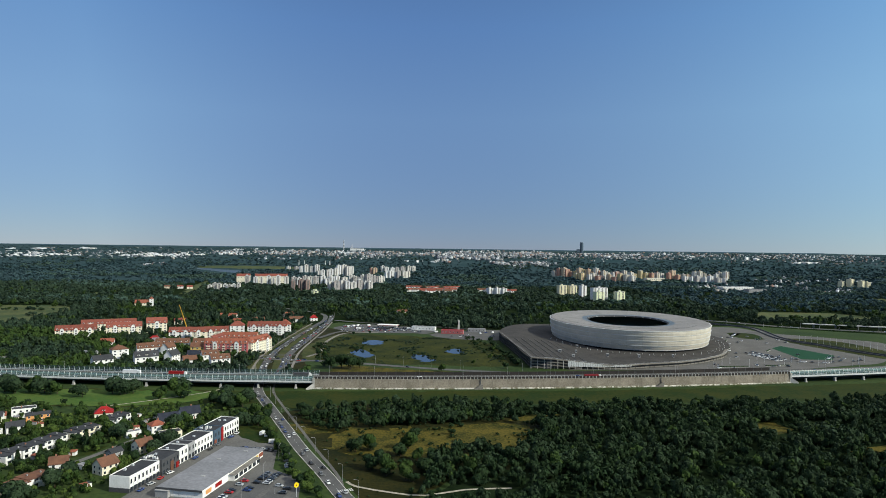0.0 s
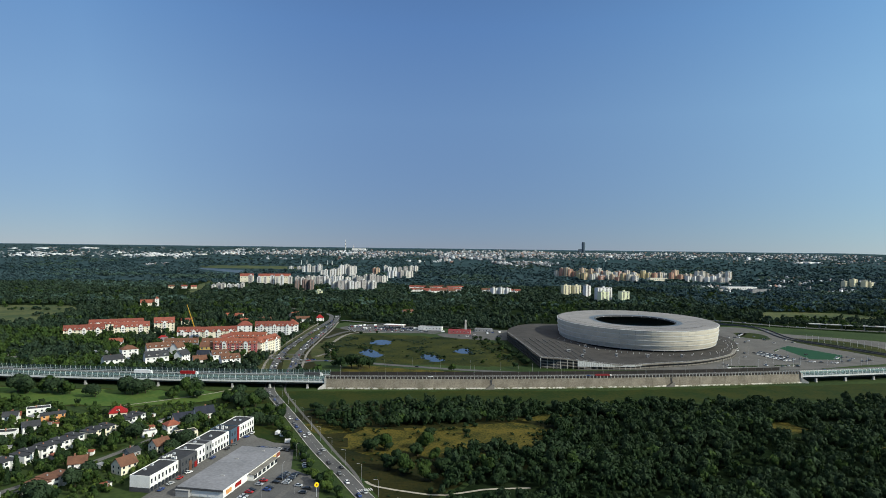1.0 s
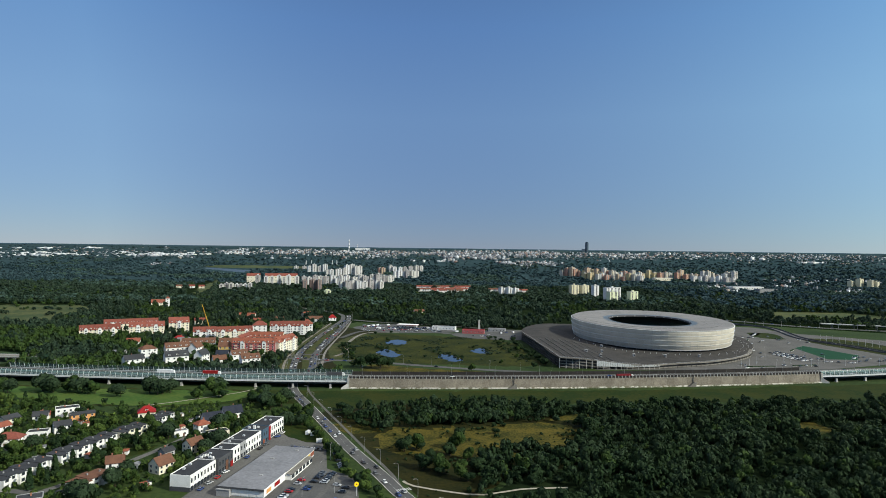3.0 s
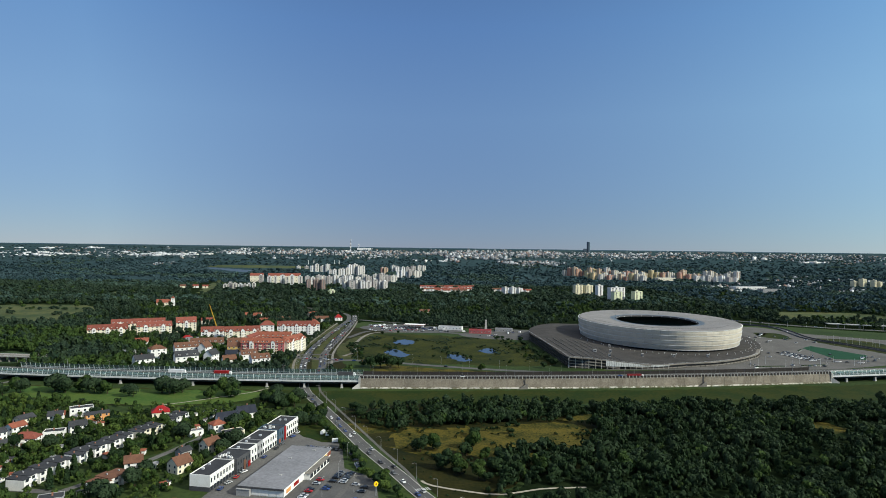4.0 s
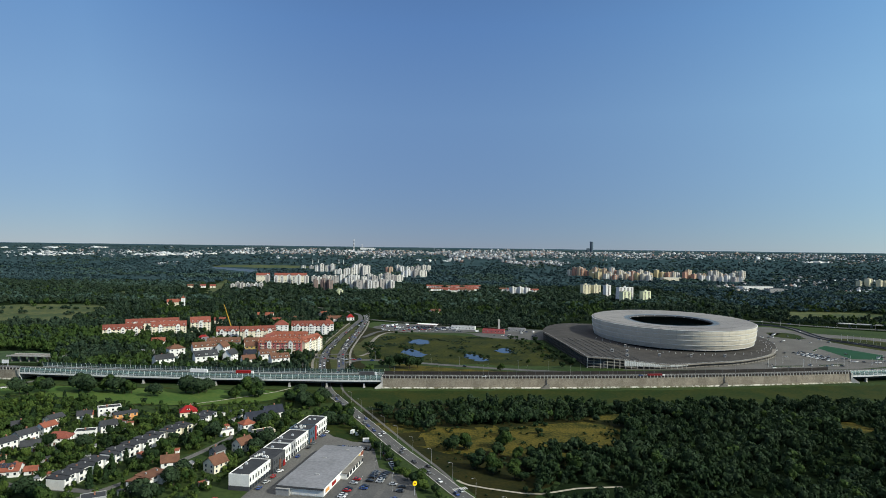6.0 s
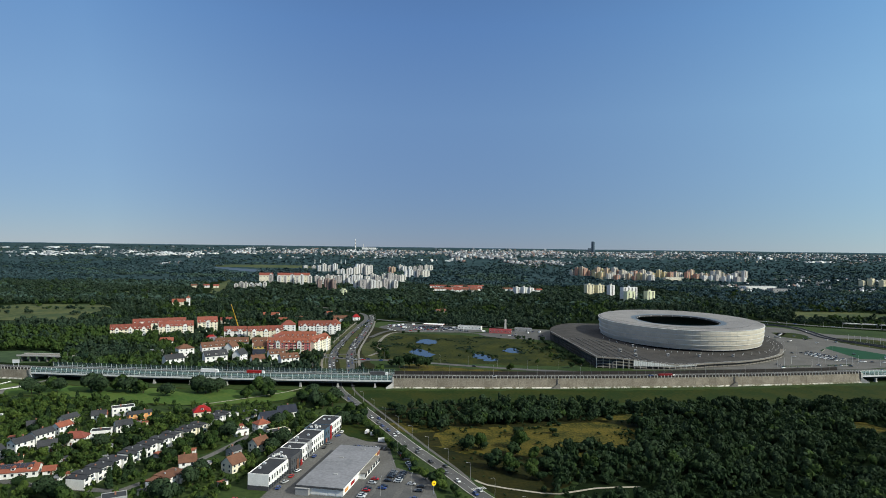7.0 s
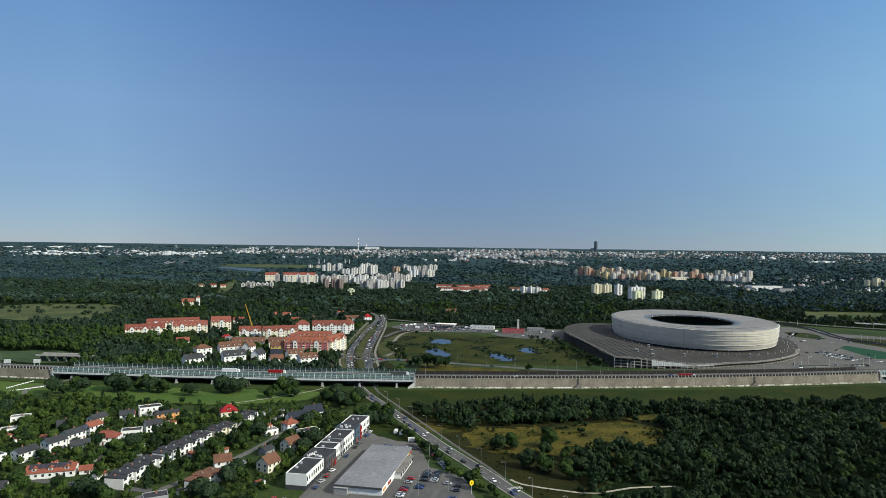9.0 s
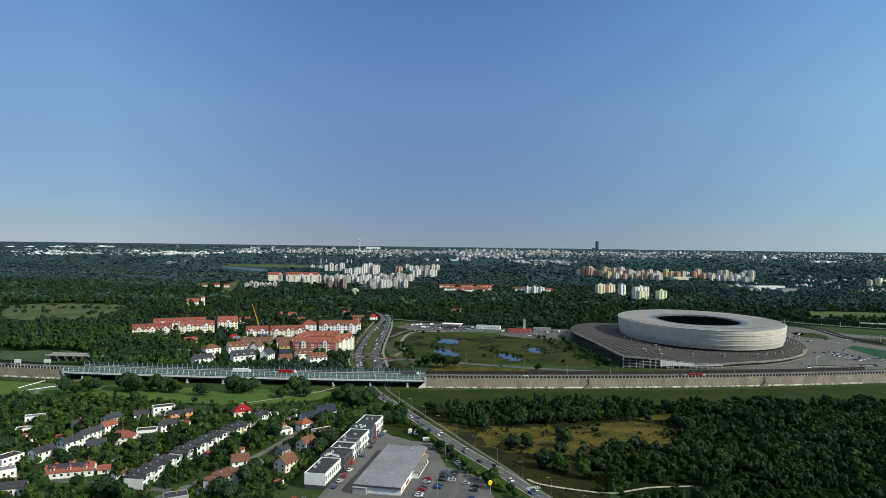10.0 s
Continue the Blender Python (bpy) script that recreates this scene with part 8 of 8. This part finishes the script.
for k in range(12):
    p = a + (c - a) * (k + 0.5) / 12
    part("pier", Build().box(p.x - 1, p.x + 1, p.y - 1.5, p.y + 1.5, gz(p.y) - 0.5, gz(p.y) + 5.0).mesh("pier", M_CONCRETE), via)
# vans and lorries parked by the filling station
van = thing("van", pose(-95, 1000, gz(925) + 0.1, 0, 0, 40), "white delivery van parked by the filling station", "van", "parked vans")
part("body", Build().add([(-2.8, -1, 0.4), (2.8, -1, 0.4), (2.8, 1, 0.4), (-2.8, 1, 0.4), (-2.8, -0.95, 2.5), (1.7, -0.95, 2.5), (1.7, 0.95, 2.5), (-2.8, 0.95, 2.5)], BOX_F).mesh("body", CAR_PAINTS[0]), van)
part("windscreen", Build().add([(1.75, -0.85, 2.4), (2.55, -0.85, 1.2), (2.55, 0.85, 1.2), (1.75, 0.85, 2.4), (1.85, -0.85, 2.45), (2.65, -0.85, 1.25), (2.65, 0.85, 1.25), (1.85, 0.85, 2.45)], BOX_F).mesh("windscreen", M_GLASS), van)
for x in (-1.8, 1.8):
    for y in (-0.9, 0.9):
        part("wheel", Build().tube((x, y - 0.12, 0.36), (x, y + 0.12, 0.36), 0.36, 0.36, 10).mesh("wheel", M_TYRE), van)
for x, y, rz in ((-88, 1008, 40), (-82, 1015, 40), (-65, 1018, 30), (-51.5, 970, 80), (-75, 976, 75), (0.2, 984, 10), (13.2, 970, 100), (43.2, 946, 20), (108, 934, 70), (127, 946, 60), (-78, 981, 10)):
    copy_thing(van, pose(x, y, gz(y) + 0.1, 0, 0, rz))
for x, y, rz in ((-70, 423, 80), (-66, 420, 80), (-58.2, 405, 10)):
    copy_thing(van, pose(x, y, gz(y) + 0.1, 0, 0, rz))
# garden sheds and paved terraces among the houses
shed_rng = random.Random(21)
made = 0
while made < 38:
    x, y = shed_rng.uniform(-320, -118), shed_rng.uniform(300, 470)
    q = np.array([x]), np.array([y])
    if x > -130 + (y - 321) * 0.15 or not off_houses(*q, 3.5)[0] or not off_road(*q, [(-196, 296), (-180, 325), (-163, 361), (-150, 401), (-141, 444)], 5)[0] or not off_road(*q, [(-330, 345), (-275, 336), (-223, 324), (-180, 318)], 5)[0]:
        continue
    rz = shed_rng.uniform(0, 90)
    w, l = shed_rng.uniform(2.2, 3.6), shed_rng.uniform(2.8, 5)
    sh = thing("garden_shed", pose(x, y, gz(y), 0, 0, rz), "small pale garden shed with a sloping roof", "shed", "garden sheds")
    part("wall", Build().box(-l / 2, l / 2, -w / 2, w / 2, -0.2, 2.2).mesh("wall", shed_rng.choice([M_WHITE, M_WHITE, M_CREAM, M_GREY])), sh)
    part("roof", Build().add([(-l / 2 - 0.3, -w / 2 - 0.3, 2.21), (l / 2 + 0.3, -w / 2 - 0.3, 2.21), (l / 2 + 0.3, w / 2 + 0.3, 2.6), (-l / 2 - 0.3, w / 2 + 0.3, 2.6), (-l / 2 - 0.3, -w / 2 - 0.3, 2.36), (l / 2 + 0.3, -w / 2 - 0.3, 2.36), (l / 2 + 0.3, w / 2 + 0.3, 2.75), (-l / 2 - 0.3, w / 2 + 0.3, 2.75)], BOX_F).mesh("roof", shed_rng.choice([M_ROOF_GREY, M_ROOF_DARK, M_TILE_ORANGE])), sh)
    part("door", Build().box(-0.4, 0.4, -w / 2 - 0.05, -w / 2 + 0.01, 0, 1.9).mesh("door", M_TILE_BROWN), sh)
    made += 1
# scattered cars, parking bays and planting beds on the stadium forecourt
for outline in ([(421, 780), (448, 787), (462, 727), (435, 722)], [(458, 729), (498, 725), (495, 713), (458, 718)], [(482, 951), (505, 982), (513, 975), (490, 944)]):
    patch("parking_bay", outline, M_ASPHALT_NEW, 0.12, "dark asphalt parking bays on the forecourt", "pavement", smooth=False)
lot = random.Random(8)
for x0, y0, x1, y1, n in ((391, 736, 498, 805, 12), (458, 852, 538, 946, 12), (504, 725, 569, 759, 10), (344, 680, 440, 703, 8)):
    for i in range(n):
        car(lot.uniform(x0, x1), lot.uniform(y0, y1), lot.choice([18, 108, 60]), lot.choice([0, 0, 1, 3, 2]))
for x, y, rz, l in ((420, 817, 55, 26), (449, 887, 62, 30), (466, 805, 50, 18), (504, 910, 66, 26), (421, 699, 10, 30), (368, 689, 6, 34)):
    bed = thing("planting_bed", pose(x, y, gz(y) + 0.05, 0, 0, rz), "long planting bed with a pale kerb and low hedge", "planting bed", "beds on the forecourt")
    part("kerb", Build().box(-l / 2, l / 2, -1.3, 1.3, -0.1, 0.35).mesh("kerb", M_CONCRETE_PALE), bed)
    part("hedge", Build().box(-l / 2 + 0.4, l / 2 - 0.4, -0.9, 0.9, 0.36, 1.2, taper=0.2).mesh("hedge", M_LEAF_DARK), bed)
yard = random.Random(12)
for i in range(95):
    a, b = yard.random(), yard.random()
    x, y = -108 + 122 * a + 8 * b, 1020 - 75 * b - 52 * a * (1 - b) * 0.6
    if off_houses(np.array([x]), np.array([y]), 2.5)[0]:
        car(x, y, yard.choice([-14, 76, -20]), yard.choice([0, 0, 1, 1, 2, 3, 5, 4]))
far_cars()
